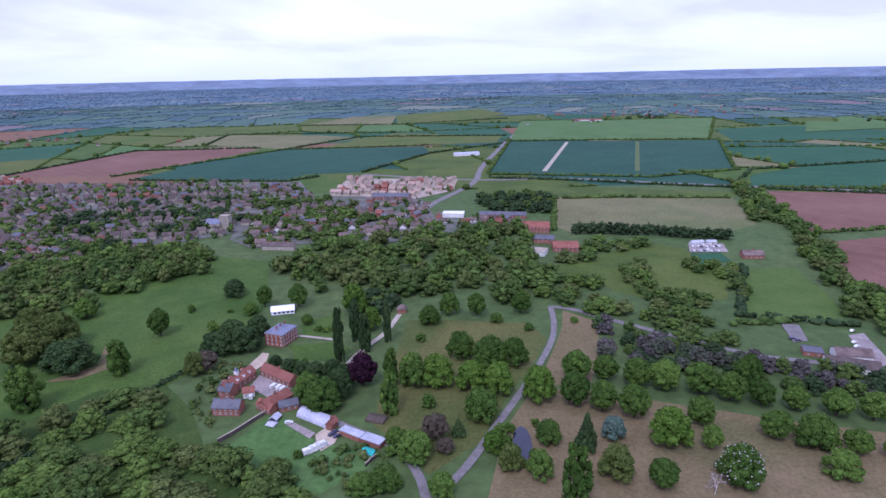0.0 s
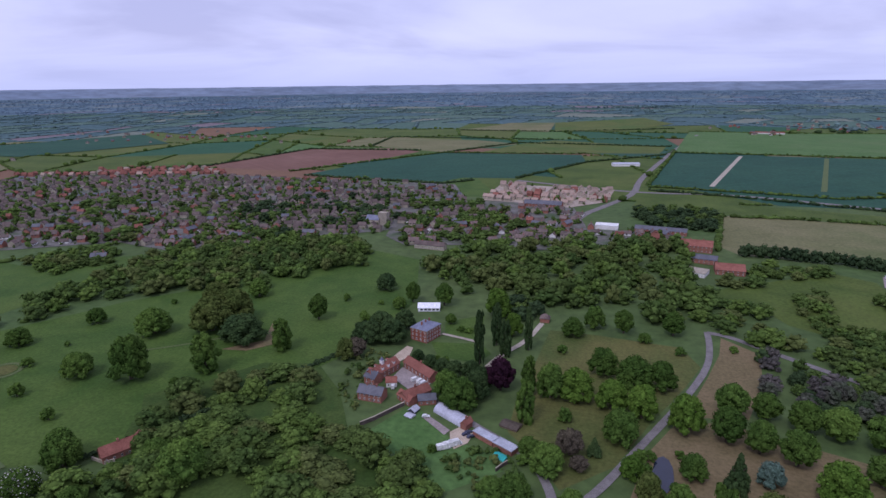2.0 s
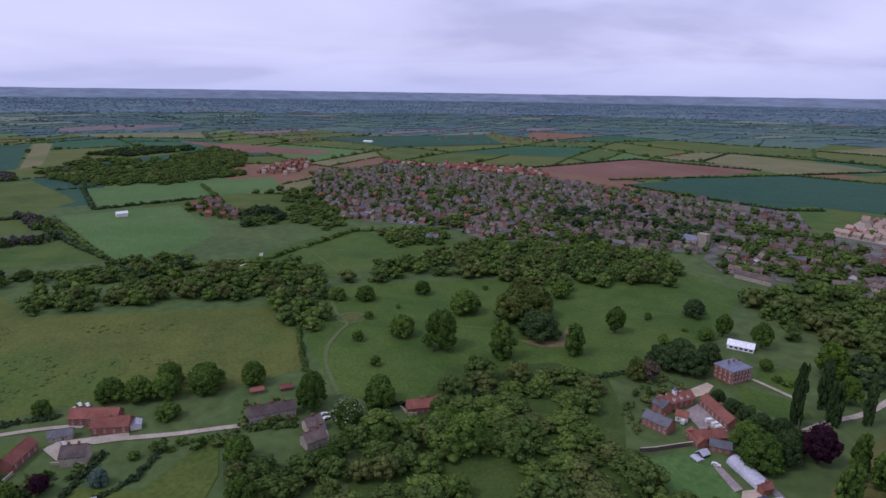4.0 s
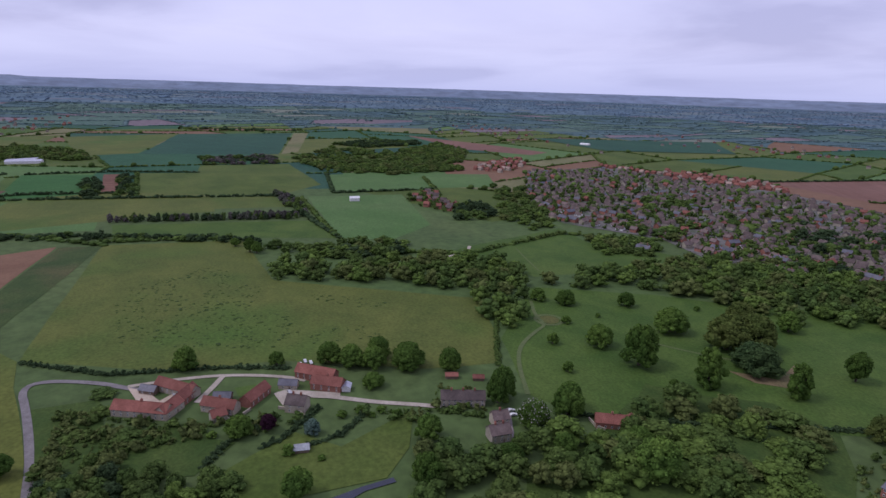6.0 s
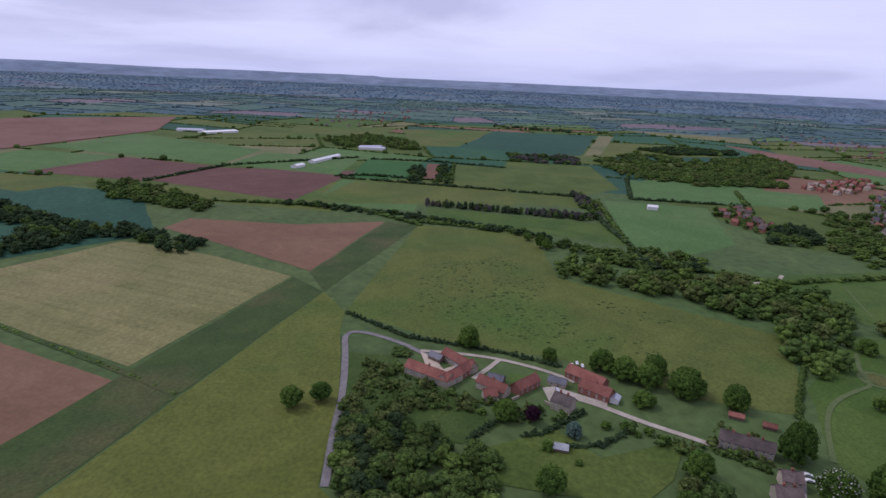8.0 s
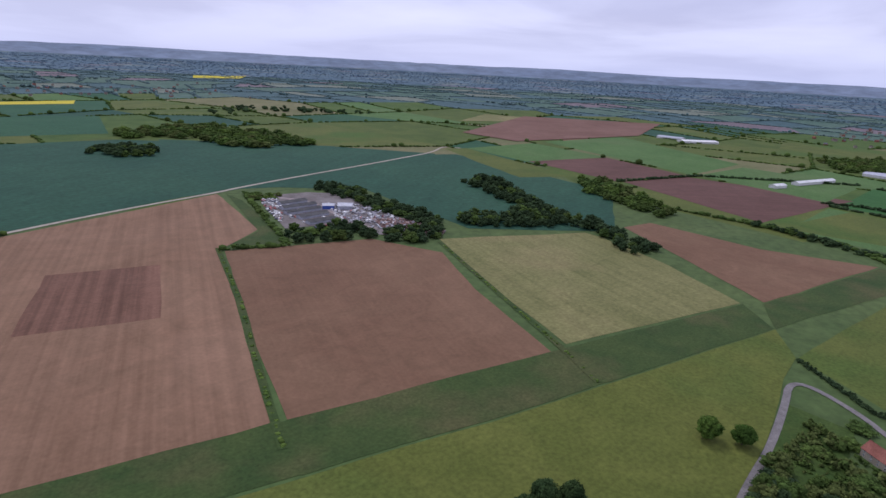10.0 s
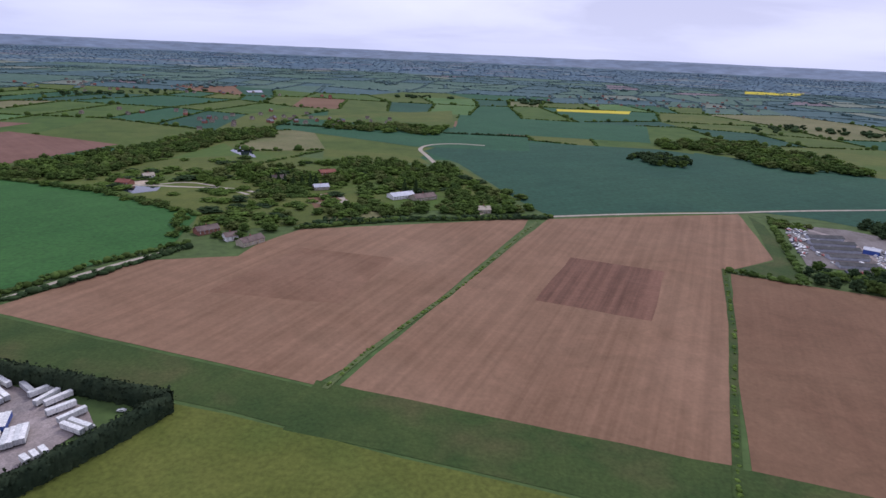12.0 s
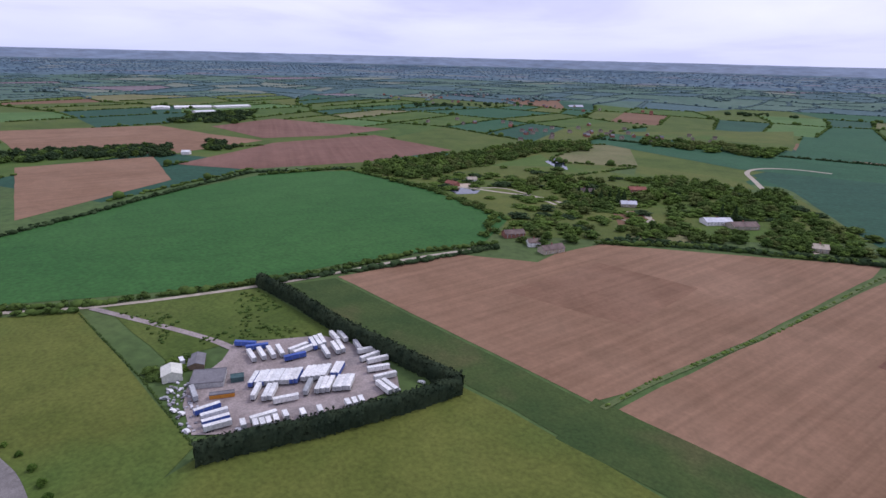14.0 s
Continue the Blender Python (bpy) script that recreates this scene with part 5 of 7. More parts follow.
wood([(-344, -746), (-382, -719), (-376, -700), (-342, -706)], WOODS, "scrub by a scrapyard gate", 9, (4, 7))
wood([(-260, -1183), (-304, -1226), (-379, -1174), (-352, -1091), (-276, -1111)], WOODS_DARK, "small dark copse in a crop field", 16, (12, 16))
wood([(-389, -1458), (-612, -1496), (-700, -1257), (-691, -1116), (-523, -1122), (-480, -1305), (-360, -1345)], WOODS, "belt of far trees", 20, (12, 18))
wood([(408, -1465), (250, -1496), (98, -1497), (133, -1352), (385, -1376)], WOODS, "belt of far trees", 20, (10, 15))
wood([(273, -948), (219, -1000), (109, -988), (61, -979), (26, -844), (-43, -797), (-45, -730), (25, -778), (50, -754), (123, -792), (244, -839)], WOODS, "estate woodland", 14, (7, 16), gap=0.42)
wood([(52, -799), (-21, -769), (-37, -704), (41, -671), (189, -624), (200, -668), (106, -668), (53, -690)], WOODS, "estate woodland along a hedge", 12, (7, 12))
# estate to the south
wood([(396, -765), (382, -922), (286, -917), (204, -936), (64, -986), (40, -840), (88, -848), (155, -733), (194, -804), (284, -791), (362, -724)], WOODS, "estate woodland with open glades", 14, (6, 16), gap=0.52)
wood([(309, -555), (286, -635), (249, -700), (205, -654), (127, -725), (109, -698), (58, -716), (3, -747), (-58, -757), (-56, -713), (0, -683), (113, -659), (200, -589), (213, -531), (235, -526), (261, -505)], WOODS, "estate trees and gardens", 12, (4, 11), gap=0.52)
wood([(683, -770), (629, -965), (571, -1237), (487, -1325), (439, -1199), (506, -1101), (518, -902), (520, -738), (626, -706)], WOODS, "belt of trees along estate park", 14, (9, 14))
wood([(314, -765), (253, -795), (232, -714), (279, -685)], WOODS, "estate trees", 13, (8, 13))
wood([(1187, -349), (1211, -449), (1160, -593), (1099, -676), (980, -600), (1076, -497), (1115, -376)], WOODS_DARK, "dark shelter belt between fields", 13, (9, 14))
wood([(1105, -751), (1092, -783), (972, -740), (998, -683)], WOODS_DARK, "small dark copse between fields", 12, (8, 12))
wood([(321, -163), (319, -192), (306, -195), (297, -183), (306, -168), (293, -158), (301, -154)], WOODS, "shrubs round a shed", 8, (3, 6), "scrub")

wood([(520, -720), (500, -900), (380, -960), (200, -960), (60, -960), (-30, -780), (60, -700), (210, -600), (300, -560), (330, -640), (420, -680)], WOODS_LIGHT, "scattered young trees on estate grass", 17, (3, 8), gap=0.62)
wood([(300, -520), (345, -610), (480, -672), (560, -690), (560, -704), (480, -690), (338, -628), (288, -530)], WOODS, "line of trees along a crop", 9, (4, 9), gap=0.35)
wood([(1330, -1010), (1560, -1260), (1620, -1100), (1480, -900)], WOODS_DARK, "dark trees round far glasshouses", 18, (9, 15), gap=0.35)
# hedges
CLIP = "clipped tall dark conifer hedge around a yard"
box_hedge([(373, -293), (321, -284), (261, -268), (209, -261), (156, -253)], CLIP, 10, 7, CONIFER)
box_hedge([(155, -252), (171, -215), (191, -177), (209, -149), (220, -129)], CLIP, 10, 7, CONIFER)
hedge([(155, 671), (248, 653)], "tall straight dark conifer screen", 15, 10, WOODS_DARK, 0.1, pool=SIMPLE)
hedge([(255, 648), (311, 629)], "tall straight dark conifer screen", 14, 10, WOODS_DARK, 0.1, pool=SIMPLE)
FIELD = "field hedge with scattered small trees"
for line in (
    [(499, -127), (436, -193), (388, -275), (354, -341), (321, -440), (278, -510)], [(489, -124), (433, -180)], [(673, -214), (698, -320), (731, -443), (763, -599), (669, -727)],
    [(195, -576), (107, -631), (-1, -662), (-75, -689)], [(516, -1403), (198, -1399), (-84, -1415)],
    [(193, -588), (76, -640), (-71, -683)], [(368, -307), (318, -393), (270, -497)], [(737, -596), (681, -719), (482, -682), (312, -603)],
    [(184, -606), (92, -640), (-66, -683)], [(-222, -534), (-282, -511)], [(-348, -745), (-285, -522)],
    [(-736, -68), (-813, -166), (-818, -268), (-812, -369)], [(-827, -271), (-807, -166), (-782, -69), (-741, 36), (-707, 87)], [(-1060, -242), (-1038, -87), (-997, 162)], [(-1007, 169), (-832, 175), (-691, 186)], [(-1042, -43), (-1314, -49)], [(-1215, 304), (-1000, 261), (-990, 450)],
    [(-750, -70), (-730, 57)], [(-930, -535), (-1135, -486), (-1344, -269)], [(-1077, -258), (-1103, -206), (-1085, -69)],
    [(-433, -95), (-395, -44), (-385, -1), (-378, 28), (-363, 62)], [(-438, 260), (-317, 194)],
    [(-969, 198), (-701, 185)], [(-1332, -233), (-1341, -94), (-1301, 64)], [(-1138, 487), (-934, 433)],
    [(-272, 4), (-292, 20), (-297, 35)], [(-272, 55), (-275, 74), (-291, 91)], [(-279, 33), (-283, 45), (-307, 69)], [(-278, 132), (-263, 154)],
    [(-243, 207), (-204, 272), (-168, 347)], [(-616, 215), (-575, 304), (-624, 466), (-549, 569)],
    [(88, 1065), (210, 1028), (346, 967), (474, 918), (659, 849)], [(91, 1102), (220, 1075), (370, 1037), (551, 1097)], [(66, 900), (166, 869), (261, 869), (414, 848)],
    [(176, 1662), (453, 1637), (739, 1597), (549, 1111)], [(318, 2393), (656, 2304), (1052, 2338), (714, 1599)], [(194, 1688), (87, 1116)], [(166, 869), (132, 683)],
    [(-588, 1122), (-282, 1070), (-231, 1123)], [(-648, 1171), (-545, 1354), (-408, 1577), (-44, 1595)], [(-893, 1193), (-818, 1614), (-487, 1621)], [(-666, 1709), (-713, 2039), (-145, 2001)], [(-152, 1163), (-27, 1430), (163, 1609)],
    [(412, 643), (520, 661)], [(494, 922), (683, 882)], [(282, 530), (222, 416), (295, 395)], [(211, 403), (256, 404)], [(463, 933), (572, 1096), (893, 1165)],
    [(-408, 1577), (-240, 1878), (200, 1814)], [(-540, 2375), (-167, 2327), (277, 2519)],
):
    d = min(math.hypot(*p) for p in line)
    hedge(line, FIELD, 2.6 if d < 450 else 4.5, 3.2 if d < 450 else 6.0, WOODS_DARK if len(line) % 2 else WOODS, 0.5, 0.04, MIDDLE if d < 450 else TINY, step=0.5 if d < 450 else 0.6)

for line in ([(-222, -539), (-180, -399), (-148, -313), (-118, -224)], [(-58, -667), (14, -458), (69, -329), (83, -284)], [(-418, -438), (-367, -323), (-315, -202), (-296, -164)]):
    hedge(line, "rank weeds and small bushes on a field baulk", 1.1, 2.2, WOODS_LIGHT, 0.6, 0.68, name="weeds")
hedge([(429, -179), (310, -156), (232, -136)], "low weeds along a fence line", 0.8, 1.3, SCRUB, 0.5, 0.2, name="weeds")
# tussocks in the wide meadow
tufts = []
MEAD = [(-564, -47), (-621, 32), (-526, 86), (-471, 155), (-418, 205), (-387, 145), (-401, 49), (-442, -40)]
while len(tufts) < 900:
    x, y = NR.uniform(min(p[0] for p in MEAD), max(p[0] for p in MEAD)), NR.uniform(min(p[1] for p in MEAD), max(p[1] for p in MEAD))
    if inside(x, y, MEAD) and noise.noise((x * 0.015, y * 0.015, 8)) > -0.1:
        tufts.append((x, y, NR.uniform(0.12, 0.4), NR.uniform(0.8, 3.6)))
mass("tussocks", tufts, SCRUB, "dark tussocks of rush in a meadow", "grass", TINY)
tufts = []
MEAD = [(418, -197), (366, -284), (259, -261), (306, -221), (329, -186)]
for _ in range(700):
    x, y = NR.uniform(min(p[0] for p in MEAD), max(p[0] for p in MEAD)), NR.uniform(min(p[1] for p in MEAD), max(p[1] for p in MEAD))
    if inside(x, y, MEAD) and noise.noise((x * 0.02, y * 0.02, 3)) > 0:
        tufts.append((x, y, NR.uniform(0.7, 2.2), NR.uniform(1.5, 4)))
mass("small_bushes", tufts, WOODS, "small dark bushes on rough grass", "bushes", TINY)

# hedges and single trees of the far countryside
near_spots, far_spots, farther = [], [], []
for (x0, y0), (x1, y1), s in FAR_HEDGES:
    d = math.hypot(x1 - x0, y1 - y0)
    step = 8 if s < 2600 else 22 if s < 5200 else 80
    grow = rng.random()
    for i in range(int(d / step)):
        u = i * step / d
        x, y, ss = drawn(x0 + (x1 - x0) * u + rng.gauss(0, 1.5), y0 + (y1 - y0) * u + rng.gauss(0, 1.5))
        bearing = math.degrees(math.atan2(x, y))
        if ss < 800 or ss > 12000 or rng.random() < 0.1 or (45 < bearing < 100 and rng.random() < 0.7):
            continue
        if ss < 3600 and any(inside(x, y, p) for p in TAKEN):
            continue
        k = stretch(ss) / ss
        tall = rng.random() < 0.04 + 0.08 * grow
        h = rng.uniform(8, 14) if tall else rng.uniform(2.5, 5)
        w = h * 1.1 if tall else min(step * 1.05, 26)
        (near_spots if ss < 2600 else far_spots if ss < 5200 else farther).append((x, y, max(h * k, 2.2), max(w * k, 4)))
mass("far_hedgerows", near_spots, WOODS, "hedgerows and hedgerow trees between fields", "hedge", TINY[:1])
# the two farther sets use leaf colours lightened and blued for haze
mass("far_hedgerows", far_spots, FAR_WOOD, "distant hedgerows between small fields, leaf tinted for haze", "hedge", TINY[:1])
mass("far_hedgerows", farther, FAR2_WOOD, "very distant hedgerows, leaf tinted for thick haze", "hedge", TINY[:1])
# far woods
spots_a, spots_b, spots_c = [], [], []
for _ in range(120):
    a, s = rng.uniform(0, 6.283), rng.uniform(1900, 11000)
    cx, cy, lx, ly, t = s * math.cos(a), s * math.sin(a), rng.uniform(60, 320), rng.uniform(25, 80), rng.uniform(0, 3.14)
    for _ in range(int(lx * ly / 420)):
        u, v = rng.gauss(0, 0.5) * lx, rng.gauss(0, 0.5) * ly
        x, y, ss = drawn(cx + u * math.cos(t) - v * math.sin(t), cy + u * math.sin(t) + v * math.cos(t))
        if ss < 1200 or (ss < 3600 and any(inside(x, y, p) for p in TAKEN)):
            continue
        k = stretch(ss) / ss
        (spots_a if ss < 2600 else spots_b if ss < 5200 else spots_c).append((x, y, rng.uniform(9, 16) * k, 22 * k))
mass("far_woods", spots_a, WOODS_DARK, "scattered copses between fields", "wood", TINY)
# haze on these woods is in their leaf colour
mass("far_woods", spots_c, FAR2_WOOD, "very distant woods on the plain, leaf tinted for thick haze", "wood", TINY[:1])
mass("far_woods", spots_b, FAR_WOOD, "distant woods on the plain, leaf tinted for haze", "wood", TINY)


# ---- buildings ----
def part(name, verts, faces, mat, parent, label=""):
    return solid(name, verts, faces, mat, parent, label)


def box(x0, y0, z0, x1, y1, z1):
    V = [(x0, y0, z0), (x1, y0, z0), (x1, y1, z0), (x0, y1, z0), (x0, y0, z1), (x1, y0, z1), (x1, y1, z1), (x0, y1, z1)]
    F = [(3, 2, 1, 0), (4, 5, 6, 7), (0, 1, 5, 4), (1, 2, 6, 5), (2, 3, 7, 6), (3, 0, 4, 7)]
    return V, F


def several(*boxes):
    V, F = [], []
    for v, f in boxes:
        F += [tuple(i + len(V) for i in q) for q in f]
        V += v
    return V, F


MESHES = {}


def shared(key, name, make, mat):
    if key not in MESHES:
        V, F = make()
        me = bpy.data.meshes.new(name)
        me.from_pydata(V, [], F)
        me.materials.append(mat)
        me.update()
        MESHES[key] = me
    return MESHES[key]


def hang(name, me, parent, m=None):
    ob = new(name, me)
    ob.parent = parent
    if m is not None:
        ob.matrix_basis = m
    return ob


def gable_wall(L, W, e, r):
    a, b = L / 2, W / 2
    V = [(-a, -b, -0.3), (a, -b, -0.3), (a, b, -0.3), (-a, b, -0.3), (-a, -b, e), (a, -b, e), (a, b, e), (-a, b, e), (-a, 0, r - 0.12), (a, 0, r - 0.12)]
    F = [(0, 1, 5, 4), (2, 3, 7, 6), (1, 2, 6, 9, 5), (3, 0, 4, 8, 7), (4, 5, 9, 8), (6, 7, 8, 9)]
    return V, F


def gable_roof(L, W, e, r, over=0.45, thick=0.22, hip=0.0):
    a, b = L / 2 + over, W / 2 + over
    drop = (r - e) / (W / 2) * over
    lo, t = e - drop, thick
    h = hip * W / 2
    top = [(-a + h, 0, r), (a - h, 0, r)]
    V = [(-a, -b, lo), (a, -b, lo), (a, b, lo), (-a, b, lo), *top]
    V += [(x, y, z + t) for x, y, z in V]
    F = [(6, 7, 11, 10), (8, 9, 10, 11), (0, 4, 5, 1), (2, 5, 4, 3), (0, 1, 7, 6), (2, 3, 9, 8)]
    if hip:
        F += [(7, 8, 11), (9, 6, 10), (1, 5, 2), (3, 4, 0), (1, 2, 8, 7), (3, 0, 6, 9)]
    else:
        F += [(1, 5, 11, 7), (5, 2, 8, 11), (3, 4, 10, 9), (4, 0, 6, 10)]
    return V, F


def flat_roof(L, W, e):
    a, b = L / 2 + 0.15, W / 2 + 0.15
    return several(box(-a, -b, e, a, b, e + 0.25), box(-a, -b, e + 0.25, -a + 0.3, b, e + 0.5), box(a - 0.3, -b, e + 0.25, a, b, e + 0.5),
                   box(-a + 0.3, -b, e + 0.25, a - 0.3, -b + 0.3, e + 0.5), box(-a + 0.3, b - 0.3, e + 0.25, a - 0.3, b, e + 0.5))


def arch_roof(L, W, h):
    V, F, n = [], [], 12
    for x in (-L / 2, L / 2):
        for i in range(n + 1):
            a = math.pi * i / n
            V.append((x, -math.cos(a) * W / 2, math.sin(a) * h))
    for i in range(n):
        F.append((i, i + n + 1, i + n + 2, i + 1))
    F += [tuple(range(n, -1, -1)), tuple(range(n + 1, 2 * n + 2))]
    return V, F


def window_parts(ob, L, W, e, every, size=(1.0, 1.3), two=True):
    frame_me = shared(("wf", size), "window", lambda: several(box(-size[0] / 2, -0.05, 0, size[0] / 2, 0.05, 0.1), box(-size[0] / 2, -0.05, size[1] - 0.1, size[0] / 2, 0.05, size[1]),
                      box(-size[0] / 2, -0.05, 0.1, -size[0] / 2 + 0.1, 0.05, size[1] - 0.1), box(size[0] / 2 - 0.1, -0.05, 0.1, size[0] / 2, 0.05, size[1] - 0.1),
                      box(-0.04, -0.04, 0.1, 0.04, 0.04, size[1] - 0.1)), WHITE)
    pane_me = shared(("wp", size), "pane", lambda: box(-size[0] / 2 + 0.1, -0.02, 0.1, size[0] / 2 - 0.1, 0.02, size[1] - 0.1), GLASS)
    levels = [0.95] if e < 4.2 or not two else [0.95, e - size[1] - 0.35]
    n = max(1, int(L / every))
    for side in (-1, 1):
        for z in levels:
            for i in range(n):
                x = -L / 2 + (i + 0.5) * L / n
                w = hang("window", frame_me, ob, pose(x, side * (W / 2 + 0.03), z))
                hang("pane", pane_me, w)


def building(name, label, ends, depth, e=4.5, rise=3.0, wall=BRICK, roof=TILE, style="gable", windows=2.8, chimneys=1, hip=0.0, category="house", group="", dormers=0):
    """A building whose front foot runs between two points of the plan; it reaches back from the front, away from the middle of the plan."""
    (x0, y0), (x1, y1) = ends
    L = math.hypot(x1 - x0, y1 - y0)
    nx, ny = (y1 - y0) / L, -(x1 - x0) / L
    cx, cy = (x0 + x1) / 2, (y0 + y1) / 2
    if nx * cx + ny * cy < 0:
        nx, ny = -nx, -ny
    cx, cy = cx + nx * depth / 2, cy + ny * depth / 2
    turn = math.degrees(math.atan2(y1 - y0, x1 - x0))
    W = depth
    if W > L:
        L, W, turn = W, L, turn + 90
    ob = empty(name, cx, cy, turn)
    if style == "flat":
        part("wall", *box(-L / 2, -W / 2, -0.3, L / 2, W / 2, e), wall, ob)
        part("roof", *flat_roof(L, W, e), roof, ob)
    elif style == "arch":
        part("roof", *arch_roof(L, W, e), roof, ob)
        n = max(3, int(L / 3))
        for i in range(n + 1):
            x = -L / 2 + L * i / n
            V, F = arch_roof(0.1, W + 0.06, e + 0.03)
            part("hoop", [(a + x, b, c) for a, b, c in V], F, GREY, ob)
    else:
        part("wall", *(gable_wall(L, W, e, e + rise) if not hip else box(-L / 2, -W / 2, -0.3, L / 2, W / 2, e)), wall, ob)
        part("roof", *gable_roof(L, W, e, e + rise, hip=hip), roof, ob)
        part("ridge", *box(-L / 2 + hip * W / 2, -0.12, e + rise + 0.14, L / 2 - hip * W / 2, 0.12, e + rise + 0.34), roof, ob)
        for i in range(chimneys):
            x = (i + 0.5) / chimneys * L * 0.8 - L * 0.4
            V, F = several(box(x - 0.5, -0.45, e + rise * 0.4, x + 0.5, 0.45, e + rise + 1.3), box(x - 0.6, -0.55, e + rise + 1.3, x + 0.6, 0.55, e + rise + 1.5))
            c = part("chimney", V, F, BRICK, ob)
            part("chimney_pot", *box(x - 0.18, -0.18, e + rise + 1.5, x + 0.18, 0.18, e + rise + 2.0), TILE, c)
        for i in range(dormers):
            x = (i + 0.5) / dormers * L * 0.86 - L * 0.43
            for side in (-1, 1):
                y0d, y1d = sorted((side * W * 0.16, side * W * 0.44))
                d = part("dormer", *box(x - 0.8, y0d, e + 0.2, x + 0.8, y1d, e + rise * 0.72), WHITE, ob)
                part("dormer_roof", *box(x - 1.0, y0d - 0.1, e + rise * 0.72, x + 1.0, y1d + 0.2, e + rise * 0.72 + 0.2), roof, d)
    if windows:
        window_parts(ob, L, W, e, windows)
        part("door", *box(-0.55 + L * 0.12, -W / 2 - 0.06, 0, 0.55 + L * 0.12, -W / 2 + 0.02, 2.1), TIMBER, ob, "dark timber door")
    return tagged(ob, label, category, group)


def corner_block(left, near, right):
    """Front ends and depth of a block from three corners of its foot."""
    return [near, right], math.hypot(left[0] - near[0], left[1] - near[1])


# country house
ends, deep = corner_block(*[(-126.6, 381.9), (-112.3, 379.7), (-106.2, 396.0)])
LM = math.hypot(ends[1][0] - ends[0][0], ends[1][1] - ends[0][1])
manor = building("country_house", "red-brick Georgian country house with lead roof and pale window surrounds", ends, deep, 9.5, 2.6, surface("old_red_brick", (0.22, 0.075, 0.05), (0.29, 0.11, 0.075), 0.4, 4.0), LEAD, hip=0.9, windows=0, chimneys=3, category="country house")
LB, WB = max(LM, deep), min(LM, deep)
part("cornice", *several(box(-LB / 2 - 0.4, -WB / 2 - 0.4, 9.0, LB / 2 + 0.4, -WB / 2 - 0.003, 9.4), box(-LB / 2 - 0.4, WB / 2 + 0.003, 9.0, LB / 2 + 0.4, WB / 2 + 0.4, 9.4),
     box(-LB / 2 - 0.4, -WB / 2, 9.0, -LB / 2 - 0.003, WB / 2, 9.4), box(LB / 2 + 0.003, -WB / 2, 9.0, LB / 2 + 0.4, WB / 2, 9.4)), STONE, manor, "pale stone cornice")
sash = shared("sash", "window", lambda: several(box(-0.72, -0.08, 0, 0.72, 0.08, 0.14), box(-0.72, -0.08, 1.96, 0.72, 0.08, 2.12), box(-0.72, -0.08, 0.14, -0.5, 0.08, 1.96), box(0.5, -0.08, 0.14, 0.72, 0.08, 1.96), box(-0.5, -0.06, 1.0, 0.5, 0.06, 1.12), box(-0.05, -0.05, 0.14, 0.05, 0.05, 1.0)), WHITE)
sash_pane = shared("sash_pane", "pane", lambda: box(-0.56, -0.03, 0.14, 0.56, 0.03, 1.96), GLASS)
for z in (1.0, 4.0, 6.8):
    for side in (-1, 1):
        for i in range(6):
            hang("pane", sash_pane, hang("window", sash, manor, pose(-LB / 2 + (i + 0.5) * LB / 6, side * (WB / 2 + 0.03), z) @ Matrix.Scale(0.8, 4)))
        for i in range(4):
            hang("pane", sash_pane, hang("window", sash, manor, pose(side * (LB / 2 + 0.03), -WB / 2 + (i + 0.5) * WB / 4, z, 0, 0, 90) @ Matrix.Scale(0.8, 4)))
for sx in (-1, 1):
    part("quoin", *box(sx * LB / 2 - 0.35, -WB / 2 - 0.05, 0, sx * LB / 2 + 0.35, -WB / 2 - 0.01, 9.0), STONE, manor, "pale stone corner strip")

# stable court
G1 = "ranges round a stable court"
building("stable_range", "long red-tiled brick stable range with dormers", [(-116.8, 340.1), (-94.2, 322.7)], 8, 4.2, 3.2, windows=4, dormers=0, category="stable", group=G1)
clock_range = building("stable_range", "red-tiled brick stable range with white dormers and clock turret", [(-128.0, 314.0), (-118.5, 337.2)], 8, 5.0, 3.2, windows=4, dormers=4, category="stable", group=G1)
part("turret", *several(box(-1.0, -1.0, 7.6, 1.0, 1.0, 10.2), box(-1.2, -1.2, 10.2, 1.2, 1.2, 10.5)), RENDER, clock_range, "white wooden clock turret")
part("turret_cap", [(-1.1, -1.1, 10.5), (1.1, -1.1, 10.5), (1.1, 1.1, 10.5), (-1.1, 1.1, 10.5), (0, 0, 13.0)], [(0, 1, 4), (1, 2, 4), (2, 3, 4), (3, 0, 4), (3, 2, 1, 0)], LEAD, clock_range)
building("stable_range", "red-tiled brick stable range closing a court", [(-100.1, 295.2), (-89.3, 308.9)], 8, 4.0, 3.0, windows=4, category="stable", group=G1)
building("stable_range", "small red-tiled outbuilding of a stable court", [(-108.0, 300.6), (-98.3, 293.4)], 6, 3.2, 2.4, windows=3, chimneys=0, category="stable", group=G1)
building("gatehouse", "brick gatehouse with blue-grey slate roof", [(-130.5, 294.3), (-115.3, 293.0)], 9, 5.0, 3.2, BRICK, SLATE, windows=3, chimneys=2)
building("gatehouse", "brick lodge with grey slate roof by stables", [(-134.1, 314.1), (-126.5, 311.4)], 8, 5.0, 3.0, BRICK, SLATE, windows=3, chimneys=1)
building("cottage", "small white cottage with red tile roof", [(-118.9, 312.0), (-112.8, 313.8)], 5, 3.6, 2.4, RENDER, TILE, windows=3, chimneys=0)
building("outbuilding", "slate-roofed brick outbuilding along a drive", [(-93.2, 295.6), (-83.7, 299.6)], 6, 3.4, 2.4, BRICK, SLATE, windows=3, chimneys=0)
